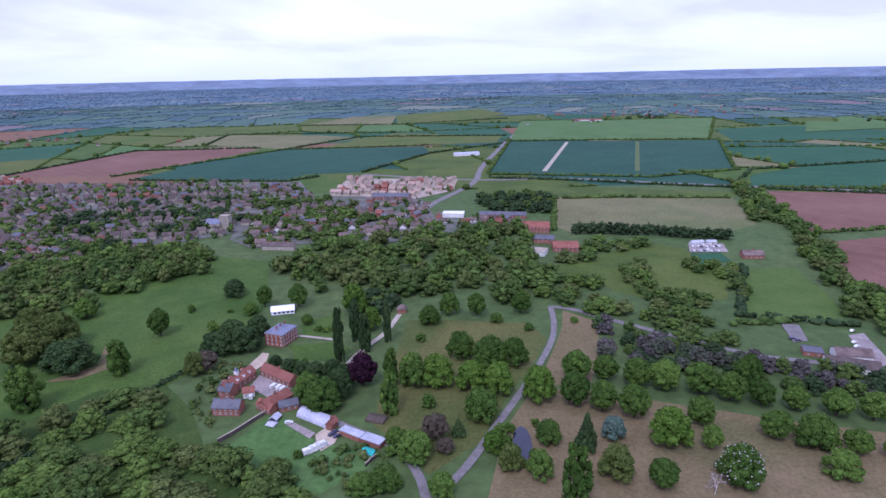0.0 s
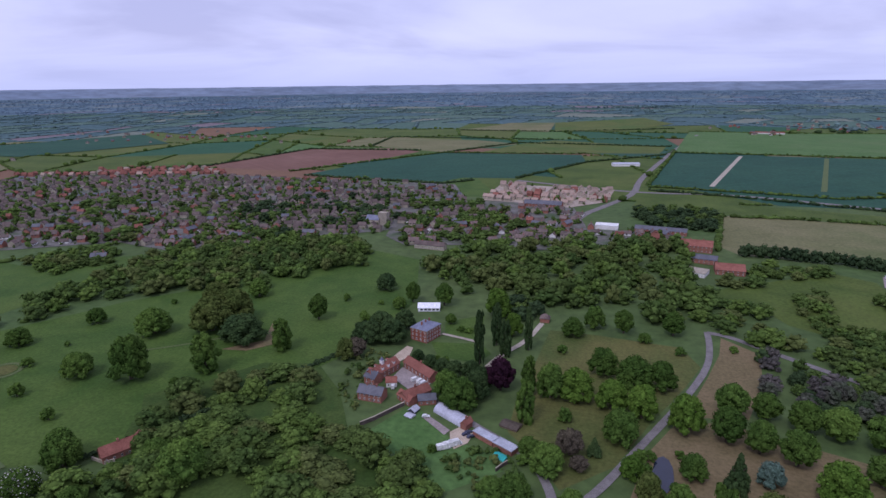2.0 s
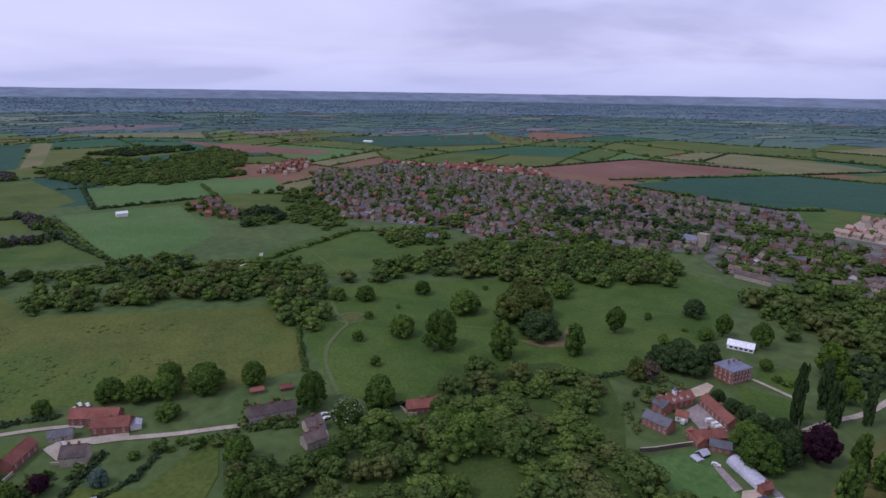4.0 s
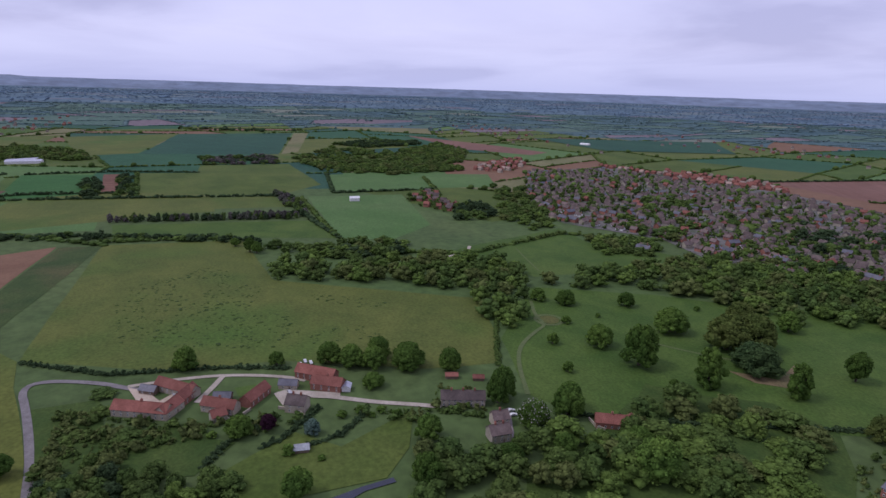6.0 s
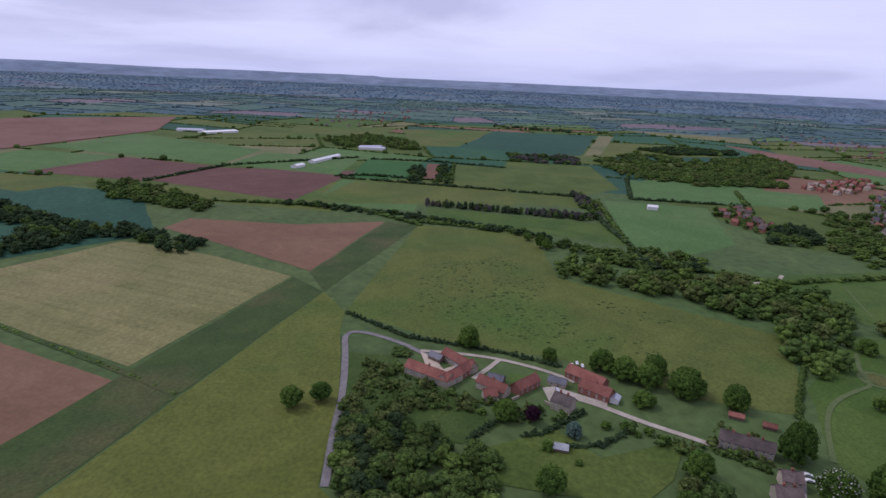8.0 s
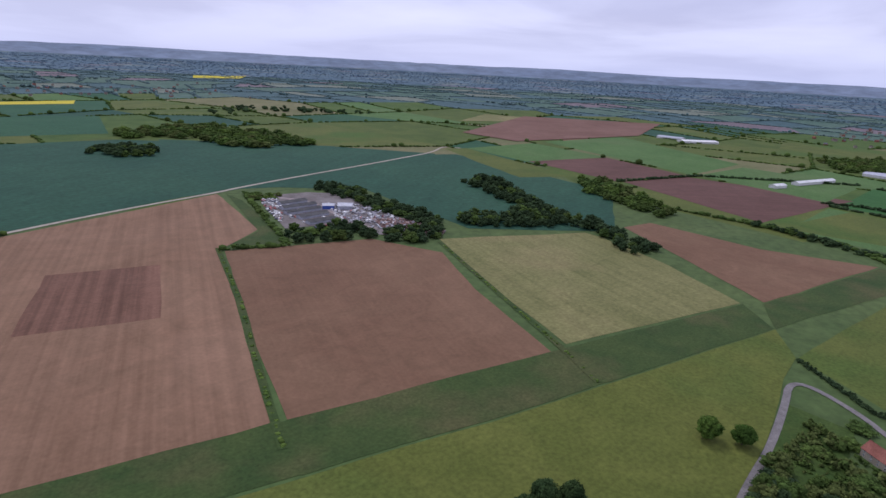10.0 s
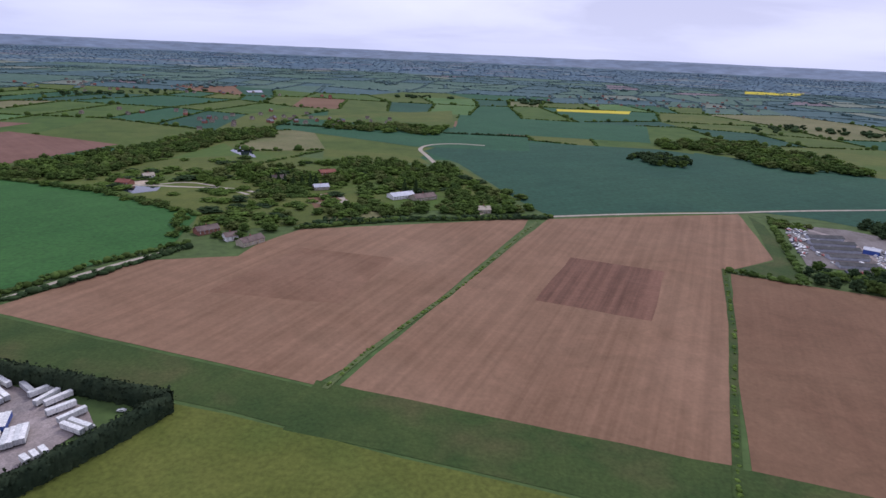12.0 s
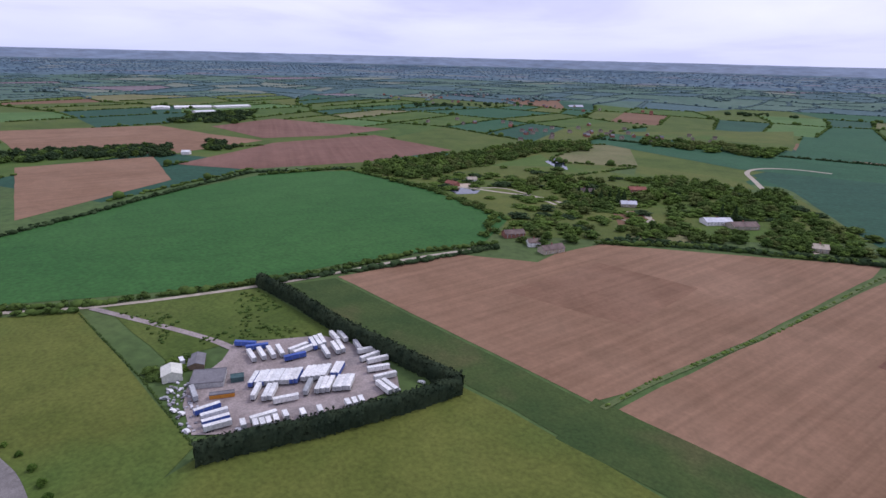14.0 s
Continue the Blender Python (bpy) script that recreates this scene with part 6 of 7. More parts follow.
building("polytunnel", "pale arched polytunnel over hoops", [(-83.1, 291.4), (-64.4, 279.0)], 9, 4.0, roof=POLY, style="arch", windows=0, category="greenhouse")
building("boiler_house", "small red brick boiler house", [(-64.3, 277.9), (-61.0, 276.3)], 6, 3.6, 2.0, windows=0, chimneys=1, category="shed")
building("long_shed", "long low lean-to shed with pale roof", [(-56.4, 273.1), (-44.9, 265.8)], 5, 2.8, wall=BRICK, roof=SHEET, style="flat", windows=0, category="shed")
building("long_shed", "long low shed with pale sheet roof", [(-44.3, 265.3), (-34.0, 259.2)], 6, 2.8, wall=BRICK, roof=SHEET, style="flat", windows=0, category="shed")
building("tarpaulin_cover", "turquoise tarpaulin stretched over a low frame", [(-42.6, 254.6), (-37.2, 251.4)], 4.6, 2.2, 1.0, TEALTARP, TEALTARP, windows=0, chimneys=0, category="cover")
building("summer_house", "small brick garden pavilion with tiled roof", [(-37.2, 437.6), (-30.2, 437.3)], 6, 3.6, 2.6, BRICK, TILE_DULL, windows=0, chimneys=0, hip=0.9, category="pavilion")
marquee = building("marquee", "long white canvas marquee on a lawn", [(-136.7, 438.9), (-119.4, 442.7)], 10, 3.0, 2.6, CANVAS, CANVAS, windows=0, chimneys=0, category="tent")
for i in range(5):
    part("tent_window", *box(-7 + 3.3 * i, -5.12, 0.9, -5 + 3.3 * i, -5.02, 2.3), GLASS, marquee, "dark clear window panel")

# garden walls, glasshouse frames and caravans by the drive
def garden_wall(line, h, label, mat=STONE, w=0.5):
    bits = []
    for (x0, y0), (x1, y1) in zip(line, line[1:]):
        d = math.hypot(x1 - x0, y1 - y0)
        c, s = (x1 - x0) / d, (y1 - y0) / d
        for u0, u1, hw, z0, z1 in ((0, d, w / 2, -0.2, h), (0, d, w / 2 + 0.08, h + 0.003, h + 0.15)):
            V, F = box(u0, -hw, z0, u1, hw, z1)
            bits.append(([(x0 + a * c - b * s, y0 + a * s + b * c, z) for a, b, z in V], F))
    ob = empty("garden_wall", 0, 0)
    part("masonry", *several(*bits[0::2]), mat, ob)
    part("coping", *several(*bits[1::2]), STONE, ob)
    return tagged(ob, label, "wall")


garden_wall([(-118.3, 268.1), (-112.8, 275.3), (-105.1, 288.3), (-101.4, 294.0)], 2.4, "old brown stone wall round a paddock", TILE_DULL)
garden_wall([(-39.5, 245.8), (-37.3, 250.1), (-34.1, 254.6)], 2.0, "short length of old garden wall", TILE_DULL)
garden_wall([(-315.1, 48.0), (-309.0, 56.0), (-299.4, 60.6)], 1.6, "low pale garden wall by a house")
garden_wall([(-316.6, 18.7), (-309.3, 22.7), (-319.5, 33.4)], 1.6, "low pale garden wall by barns")
building("glass_frame", "small white-framed glasshouse on grass", [(-96.7, 287.1), (-92.7, 285.9)], 5, 1.8, 1.4, GLASS, POLY, windows=0, chimneys=0, category="glasshouse")
building("glass_frame", "low white cold frame on grass", [(-97.4, 282.7), (-93.3, 281.0)], 4, 0.8, 0.5, WHITE, POLY, windows=0, chimneys=0, category="glasshouse")
building("log_pile", "heap of cut timber beside a drive", [(-44.0, 285.0), (-34.6, 281.5)], 7, 1.2, 1.0, TIMBER, BARK, windows=0, chimneys=0, category="logs")
garden_wall([(-238.0, 207.9), (-228.5, 206.3), (-225.3, 209.3)], 1.6, "pale garden wall beside a lodge")

# hamlet of barns
G2 = "converted barns of a hamlet"
for label, pts, d, e, r, roof, wall, ch in (
    ("long red-tiled barn conversion with stone walls", [(-340.9, -37.8), (-324.5, -10.4)], 9, 4.5, 3.6, TILE, STONE, 1),
    ("red-tiled barn wing on a gravel court", [(-324.4, -10.1), (-336.1, -0.5)], 8, 4.5, 3.4, TILE, STONE, 0),
    ("red-tiled barn range behind a gravel court", [(-363.3, -15.9), (-343.0, 3.0)], 8, 4.4, 3.4, TILE, STONE, 0),
    ("red-tiled barn range beside a track", [(-338.1, -0.1), (-349.1, 8.0)], 8, 4.4, 3.4, TILE, BRICK, 0),
    ("red-tiled house with walled garden", [(-328.0, 7.5), (-316.0, 23.7)], 8, 4.4, 3.4, TILE, STONE, 1),
    ("small red-tiled wing facing a garden", [(-311.2, 12.7), (-313.0, 20.3)], 7, 4.0, 3.0, TILE, STONE, 0),
    ("narrow red-tiled barn along an oval lawn", [(-320.7, 33.8), (-334.9, 47.1)], 8, 4.4, 3.4, TILE, BRICK, 0),
    ("slate-roofed cart shed by a track", [(-336.6, 14.5), (-332.9, 23.7)], 6, 2.8, 2.2, SLATE, TIMBER, 0),
    ("slate-roofed cart shed by a track", [(-362.2, -24.6), (-356.5, -16.5)], 6, 2.8, 2.2, SLATE, TIMBER, 0),
    ("slate-roofed garage with pale front", [(-338.1, 52.1), (-333.3, 62.0)], 6, 3.0, 2.4, SLATE, STONE, 0),
    ("brown-tiled stone house with gables", [(-309.7, 50.7), (-303.4, 60.1)], 10, 5.4, 3.8, TILE_DULL, STONE, 2),
    ("large red-tiled barn with skylights", [(-348.9, 64.3), (-331.4, 83.5)], 9, 4.8, 3.8, TILE, BRICK, 0),
    ("red-tiled house beside a pale drive", [(-330.5, 69.8), (-319.1, 85.3)], 9, 4.6, 3.6, TILE, BRICK, 1),
    ("small pale outbuilding with flat roof", [(-320.9, 86.8), (-318.9, 91.5)], 6, 2.8, 1.2, SHEET, RENDER, 0),
):
    building("barn_house", label, pts, d, e, r, wall, roof, windows=3.9, chimneys=ch, group=G2)
building("garden_hut", "grey timber garden hut on a lawn", [(-267.6, 47.6), (-266.2, 54.6)], 5, 2.2, 1.6, TIMBER, GREY, windows=0, chimneys=0, category="shed")
building("long_cottage", "long brown-tiled stone cottage row", [(-282.5, 135.6), (-272.3, 159.3)], 9, 4.8, 3.6, STONE, TILE_DULL, windows=3, chimneys=3)
building("farmhouse", "brown-tiled stone farmhouse with gables", [(-237.6, 144.4), (-236.3, 155.6)], 9, 5.0, 3.6, STONE, TILE_DULL, windows=3, chimneys=2)
building("farmhouse", "brown-tiled stone cottage beside a yard", [(-250.9, 153.2), (-249.4, 162.1)], 8, 4.8, 3.4, STONE, TILE_DULL, windows=3, chimneys=1)
building("lodge", "red-tiled brick lodge at the edge of a park", [(-229.3, 205.8), (-219.8, 220.7)], 8, 4.0, 3.4, BRICK, TILE, windows=3, chimneys=1)
building("lodge", "red-tiled wing of a brick lodge", [(-218.5, 219.6), (-223.4, 229.1)], 6, 3.6, 2.8, BRICK, TILE, windows=3, chimneys=0)
for p in ([(-312.6, 152.7), (-309.7, 159.9)], [(-303.6, 167.9), (-301.0, 174.3)]):
    building("garden_shed", "small red-roofed garden shed by hedges", p, 4, 2.2, 1.4, TIMBER, TILE, windows=0, chimneys=0, category="shed", group="garden sheds")

# buildings round the village
building("long_house", "long brown-tiled terrace at the village edge", [(-198, 627), (-162, 622)], 9, 5, 3.4, STONE, TILE_DULL, chimneys=3)
tower = building("church_tower", "square stone church tower among roofs", [(-278, 725), (-266, 724)], 9, 17, wall=STONE, roof=STONE, style="flat", windows=0, category="church")
building("church_nave", "stone church nave with grey roof", [(-295, 724), (-277, 722)], 12, 8, 5, STONE, LEAD, windows=0, chimneys=0, category="church")
building("care_home", "large pink-red tiled building with gables", [(92, 676), (124, 671)], 18, 7, 5, BRICK, TILE, windows=4, chimneys=2)
building("care_home", "red-tiled block beside a village car park", [(115, 595), (141, 593)], 22, 5, 4, BRICK, TILE, windows=4, chimneys=0)
building("village_hall", "pale flat-roofed village building", [(86, 587), (103, 580)], 18, 4, wall=RENDER, roof=STONE, style="flat", windows=4)
building("village_hall", "grey-roofed brick village building", [(98, 632), (121, 626)], 14, 5, 3, BRICK, SLATE, windows=4, chimneys=0)
building("warehouse", "long white-roofed village warehouse", [(0, 763), (28, 760)], 16, 5, wall=RENDER, roof=WHITE, style="flat", windows=0, category="warehouse")
building("school_block", "long grey slate-roofed school block", [(48, 755), (107, 744)], 14, 5, 3, BRICK, SLATE, windows=5, chimneys=0)
building("school_block", "blue-roofed hall on a housing estate", [(-106, 890), (-50, 883)], 18, 5, 4, BRICK, SLATE, windows=5, chimneys=0)
building("club_house", "brown-roofed clubhouse with veranda", [(295, 558), (314, 556)], 12, 4, 3.5, BRICK, TILE_DULL, windows=4)
G3 = "long low buildings by a concrete yard"
building("training_centre", "long brown-roofed single-storey block", [(235.5, 333.2), (261.9, 321.5)], 12, 3.6, 3.2, RENDER, TILE_DULL, windows=4, chimneys=0, group=G3)
building("training_centre", "brown-roofed wing by a concrete yard", [(248.6, 343.1), (268.7, 338.0)], 12, 4.0, 3.2, RENDER, TILE_DULL, windows=4, chimneys=0, group=G3)
building("training_centre", "dark low outbuilding with flat roof", [(232.3, 351.2), (243.1, 346.9)], 10, 3.0, wall=BRICK, roof=SLATE, style="flat", windows=4, group=G3)
G4 = "farm buildings on the plain"
for label, pts, d, roof in (
    ("long grey sheet-roofed farm barn", [(32, 1369), (89, 1380)], 20, SHEET), ("red-roofed farm building on the plain", [(506, 2299), (608, 2283)], 40, TILE),
    ("grey sheet-roofed farm barn", [(-1508, -300), (-1507, -235)], 30, SHEET), ("small white field shelter in pasture", [(-918, 267), (-916, 282)], 8, WHITE),
    ("long white-roofed poultry shed", [(-1220, -335), (-1338, -306)], 14, WHITE), ("long white-roofed poultry shed", [(-1143, -348), (-1173, -340)], 14, WHITE),
    ("grey sheet-roofed farm barn", [(-1518, -292), (-1545, -235)], 26, SHEET), ("pale sheet-roofed farm barn", [(-1726, -883), (-1738, -811)], 40, SHEET), ("pale sheet-roofed farm barn", [(-1683, -776), (-1772, -714)], 40, WHITE),
    ("pale roof of a glasshouse", [(1831, -1075), (1803, -1121)], 60, WHITE), ("pale roof of a glasshouse", [(1809, -1141), (1753, -1238)], 60, WHITE), ("pale roof of a glasshouse", [(1741, -1247), (1709, -1360)], 50, WHITE), ("pale roof of a glasshouse", [(1628, -1095), (1612, -1153)], 50, WHITE),
    ("pale roof of a farm barn", [(-1733, 1342), (-1704, 1357)], 20, WHITE), ("pale barn in a field", [(993, -629), (982, -638)], 12, WHITE),
):
    building("farm_barn", label, pts, d, 5, 2.5, RENDER, roof, windows=0, chimneys=0, category="barn", group=G4)
G5 = "houses of a country estate"
for label, pts, d, wall, roof in (
    ("brown-tiled brick house behind a hedge", [(278, -534), (264, -551)], 12, BRICK, TILE_DULL), ("brown-tiled bungalow with garden", [(222, -509), (210, -530)], 12, STONE, TILE_DULL),
    ("white-roofed single-storey house among trees", [(118, -726), (93, -746)], 18, RENDER, SHEET), ("brown-tiled stone house among trees", [(89, -725), (65, -745)], 18, STONE, TILE_DULL),
    ("red-roofed brick house by a pond", [(478, -716), (459, -714)], 12, BRICK, TILE), ("pale stone house on gravel", [(463, -757), (453, -767)], 12, RENDER, STONE), ("pale house among estate trees", [(306, -785), (281, -802)], 14, RENDER, TILE_DULL), ("brick house among estate trees", [(246, -848), (226, -861)], 16, BRICK, TILE),
    ("grey sheds among estate trees", [(227, -752), (210, -762)], 12, STONE, SHEET),
    ("pale sandy outbuilding by a hedge", [(10, -687), (-5, -691)], 14, STONE, STONE), ("brown-tiled cottage behind a hedge", [(245, -522), (236, -531)], 10, RENDER, TILE_DULL),
):
    building("estate_house", label, pts, d, 4.5, 3.2, wall, roof, windows=4, chimneys=1, group=G5)

# ---- village houses: a few kinds, each repeated ----
VILLAGE = random.Random(11)


def house_kind(L, W, e, r, wall, roof, name, label):
    ob = empty(name, 0, 0)
    part("wall", *gable_wall(L, W, e, e + r), wall, ob)
    part("roof", *gable_roof(L, W, e, e + r), roof, ob)
    part("chimney", *several(box(L * 0.3 - 0.45, -0.4, e + r * 0.4, L * 0.3 + 0.45, 0.4, e + r + 1.2), box(L * 0.3 - 0.55, -0.5, e + r + 1.2, L * 0.3 + 0.55, 0.5, e + r + 1.4)), BRICK, ob)
    for x in (-L * 0.3, L * 0.05):
        for side in (-1, 1):
            y = side * (W / 2 + 0.03)
            part("window", *box(x - 0.7, y - 0.04, e - 1.7, x + 0.7, y + 0.04, e - 0.4), GLASS, ob)
    return tagged(ob, label, "house", "village houses")


HOUSES = [
    house_kind(9, 7.5, 5, 3.2, BRICK, TILE_DULL, "village_house", "brick village house with brown tiled roof"),
    house_kind(12, 8, 5, 3.4, STONE, TILE_DULL, "village_house", "pale-walled village house with brown tiled roof"),
    house_kind(16, 8, 5, 3.2, BRICK, SLATE, "terraced_house", "short brick terrace with grey slate roof"),
    house_kind(9, 8, 5, 3.6, BRICK, TILE, "village_house", "brick village house with red tiled roof"),
    house_kind(11, 8, 2.8, 2.8, RENDER, TILE_DULL, "bungalow", "white bungalow with brown tiled roof"),
    house_kind(10, 8, 5.2, 3.8, STONE, TILE_TAN, "new_house", "new pale house with tan tiled roof"),
    house_kind(10, 8, 5.2, 3.8, BRICK, TILE, "new_house", "new red brick house with orange tiled roof"),
]
USED = [False] * len(HOUSES)
FAR_HOUSES = []


def estate(poly, weights, spacing, turn, limit, bushes=0.5, lot=None):
    """Rows of houses along streets that follow one heading, with garden trees between."""
    c, s = math.cos(radians(turn)), math.sin(radians(turn))
    us = [x * c + y * s for x, y in poly]
    vs = [-x * s + y * c for x, y in poly]
    v, row, gone = min(vs), 0, 0
    spots = []
    while v < max(vs):
        u = min(us) + VILLAGE.uniform(0, spacing)
        while u < max(us):
            x, y = u * c - v * s, u * s + v * c
            if inside(x, y, poly):
                k = VILLAGE.choices(range(len(HOUSES)), weights)[0]
                bend = 50 * noise.noise((x * 0.006, y * 0.006, 2.2))
                x, y = x + 9 * noise.noise((x * 0.02, y * 0.02, 6.1)), y + 14 * noise.noise((x * 0.011, y * 0.011, 4.4))
                a = turn + bend + VILLAGE.choice((0, 0, 0, 90)) + VILLAGE.uniform(-9, 9)
                if VILLAGE.random() < 0.7:
                    if gone < limit:
                        gone += 1
                        m = pose(*lay(x, y), 0, 0, a)
                        if not USED[k]:
                            HOUSES[k].matrix_basis, USED[k] = m, True
                        else:
                            copy_thing(HOUSES[k], m)
                    else:
                        FAR_HOUSES.append((k, x, y, a))
                for _ in range(2 if VILLAGE.random() < bushes * 0.6 else 1 if VILLAGE.random() < bushes else 0):
                    h = VILLAGE.uniform(3, 8) if VILLAGE.random() < 0.65 else VILLAGE.uniform(8, 14)
                    spots.append((x + VILLAGE.uniform(-8, 8), y + VILLAGE.choice((-1, 1)) * VILLAGE.uniform(7, 11), h, h * VILLAGE.uniform(0.8, 1.2)))
            u += spacing * VILLAGE.uniform(0.85, 1.2)
        v += 17 if row % 2 else 24
        row += 1
    mass("garden_trees", spots, WOODS, "garden trees and bushes between village houses", "trees", MIDDLE if limit else TINY)


OLD = (26, 30, 9, 4, 26, 0, 0)
field("pavement_village", surface("village_ground", (0.10, 0.10, 0.075), (0.17, 0.16, 0.145), 0.05, 0.4, c=(0.05, 0.085, 0.03)), [(-1166, 757), (-1187, 1022), (-819, 1109), (-524, 1081), (-256, 1069), (-192, 900), (-254, 704), (-328, 649), (-388, 591), (-461, 554), (-556, 576), (-677, 507), (-836, 546)], 0.35, "village gardens, drives and streets", "gardens")
estate([(-556, 576), (-557, 670), (-422, 797), (-303, 812), (-245, 785), (-254, 704), (-328, 649), (-388, 591), (-461, 554)], OLD, 15, 10, 44, 1.2)
estate([(-949, 623), (-917, 830), (-687, 930), (-479, 988), (-249, 1040), (-192, 900), (-306, 819), (-426, 804), (-562, 677), (-561, 581), (-677, 507), (-836, 546)], OLD, 17, 22, 36, 1.0)
estate([(-1166, 757), (-1135, 977), (-791, 1071), (-517, 1067), (-254, 1063), (-484, 1000), (-696, 941), (-929, 840), (-960, 630)], OLD, 19, 14, 0, 1.0)
field("pavement_centre", MATS["village_ground"], [(-241, 906), (-123, 922), (-31, 889), (-9, 761), (105, 750), (93, 686), (4, 683), (-15, 653), (-89, 643), (-140, 652), (-211, 635), (-249, 673), (-270, 804)], 0.3, "village gardens, drives and streets", "gardens")
estate([(-119, 891), (-35, 881), (-15, 761), (-15, 653), (-58, 645), (-91, 659)], OLD, 15, -20, 36, 0.5)
estate([(-265, 787), (-182, 866), (-113, 839), (-90, 652), (-139, 647), (-213, 639)], OLD, 17, 15, 36, 1.0)
estate([(-13, 752), (104, 741), (94, 694), (4, 688)], (10, 20, 10, 30, 10, 0, 0), 17, 5, 20, 0.5)
field("pavement_new", surface("building_site", (0.30, 0.25, 0.19), (0.40, 0.33, 0.26), 0.05, 0.4), [(-177, 924), (-172, 1089), (30, 1061), (16, 946), (-39, 890), (-122, 917)], 0.32, "bare ground of a new housing estate", "ground")
estate([(-177, 924), (-171, 1082), (30, 1055), (16, 946), (-39, 890), (-123, 922)], (0, 0, 0, 0, 0, 60, 8), 14, -8, 44, 0.1)
estate([(-1210, 643), (-1357, 773), (-1381, 877), (-1265, 823), (-1146, 679)], (0, 0, 0, 0, 0, 10, 40), 14, 30, 15, 0.2)
estate([(-1203, 1000), (-1077, 1127), (-868, 1176), (-734, 1119), (-871, 1053), (-1068, 1004)], (0, 0, 0, 0, 0, 15, 45), 15, 12, 20, 0.1)
estate([(-942, 379), (-963, 424), (-839, 418), (-784, 369), (-861, 361)], (10, 5, 0, 30, 0, 0, 0), 16, 30, 10, 0.8)
estate([(-559, 482), (-571, 535), (-513, 525), (-520, 471)], OLD, 17, 40, 8, 1.0)
estate([(524, 2381), (640, 2362), (608, 2204), (489, 2222)], OLD, 60, 10, 4, 1.0)
# hamlets far out on the plain
for x, y, r in ((-1500, 1900, 220), (-2300, 1300, 260), (900, 2600, 200), (2300, 1500, 240), (-2600, -500, 220), (-700, -2700, 260), (1300, -2300, 260), (600, -1500, 200)):
    for _ in range(46):
        FAR_HOUSES.append((VILLAGE.choice((0, 1, 2, 3, 4)), x + VILLAGE.gauss(0, r), y + VILLAGE.gauss(0, r * 0.5), VILLAGE.uniform(0, 180)))
for roofs, name in (((0, 1, 4), TILE_DULL), ((2,), SLATE), ((3, 6), TILE), ((5,), TILE_TAN)):
    WV, WF, RV, RF = [], [], [], []
    for k, x, y, a in FAR_HOUSES:
        if k not in roofs:
            continue
        m = pose(*lay(x, y), 0, 0, a)
        for (V, F), (tv, tf) in ((gable_wall(10, 8, 5, 8.3), (WV, WF)), (gable_roof(10, 8, 5, 8.3), (RV, RF))):
            tf += [tuple(i + len(tv) for i in f) for f in F]
            tv += [tuple(m @ Vector(v)) for v in V]
    if WV:
        tagged(solid("far_house_walls", WV, WF, BRICK if roofs[0] in (2, 3) else STONE), "walls of many distant village houses", "houses", kind="stuff")
        tagged(solid("far_house_roofs", RV, RF, name), "roofs of many distant village houses", "houses", kind="stuff")

# ---- lorry trailers ----
WHEEL = []


def wheel_mesh():
    bm = bmesh.new()
    bmesh.ops.create_cone(bm, cap_ends=True, segments=12, radius1=0.5, radius2=0.5, depth=0.35, matrix=pose(0, 0, 0, 90))
    me = bpy.data.meshes.new("wheel")
    bm.to_mesh(me)
    bm.free()
    me.materials.append(BLACK)
    return me


WHEEL_ME = wheel_mesh()


def trailer_kind(name, label, L, side, roof, end):
    """A box trailer: body with corner rails, roof sheet, rear doors, chassis, landing legs and six wheels."""
    ob = empty(name, 0, 0)
    a, b = L / 2, 1.27
    body = part("body", *box(-a, -b, 1.15, a, b, 3.9), side, ob)
    part("rail", *several(*[box(x - 0.06, y - 0.04, 1.1, x + 0.06, y + 0.04, 3.92) for x in (-a, -a / 3, a / 3, a) for y in (-b, b)]), GREY, body)
    part("roof", *box(-a - 0.03, -b - 0.03, 3.904, a + 0.03, b + 0.03, 3.99), roof, ob)
    for y in (-0.63, 0.63):
        d = part("rear_door", *box(a + 0.01, y - 0.58, 1.25, a + 0.07, y + 0.58, 3.8), end, ob)
        part("lock_bar", *box(a + 0.07, y - 0.04, 1.3, a + 0.12, y + 0.04, 3.7), GREY, d)
    part("chassis", *several(box(-a + 0.3, -0.6, 0.85, a, -0.4, 1.145), box(-a + 0.3, 0.4, 0.85, a, 0.6, 1.145), box(a - 0.4, -1.2, 0.5, a - 0.25, 1.2, 0.65)), BLACK, ob)
    for y in (-0.8, 0.8):
        part("landing_leg", *several(box(-a + 2.6, y - 0.08, 0.05, -a + 2.76, y + 0.08, 1.1), box(-a + 2.5, y - 0.15, 0.0, -a + 2.86, y + 0.15, 0.06)), GREY, ob)
    for x in (a - 1.6, a - 2.9, a - 4.2)[:3 if L > 9 else 1]:
        for y in (-1.05, 1.05):
            hang("wheel", WHEEL_ME, ob, pose(x, y, 0.5))
    return tagged(ob, label, "trailer", "lorry trailers in a yard")


TRAILERS = {
    "w": trailer_kind("lorry_trailer", "white box trailer parked on hardcore", 13.6, WHITE, WHITE, GREY),
    "b": trailer_kind("lorry_trailer", "blue curtain-sided trailer with pale roof", 13.6, BLUE, WHITE, BLUE),
    "B": trailer_kind("lorry_trailer", "all-blue box trailer parked on hardcore", 13.6, BLUE, BLUE, BLUE),
    "g": trailer_kind("lorry_trailer", "grey box trailer parked on hardcore", 13.6, GREY, GREY, GREY),
    "s": trailer_kind("box_body", "short white box body parked on hardcore", 6.0, WHITE, WHITE, GREY),
}
PLACED = set()


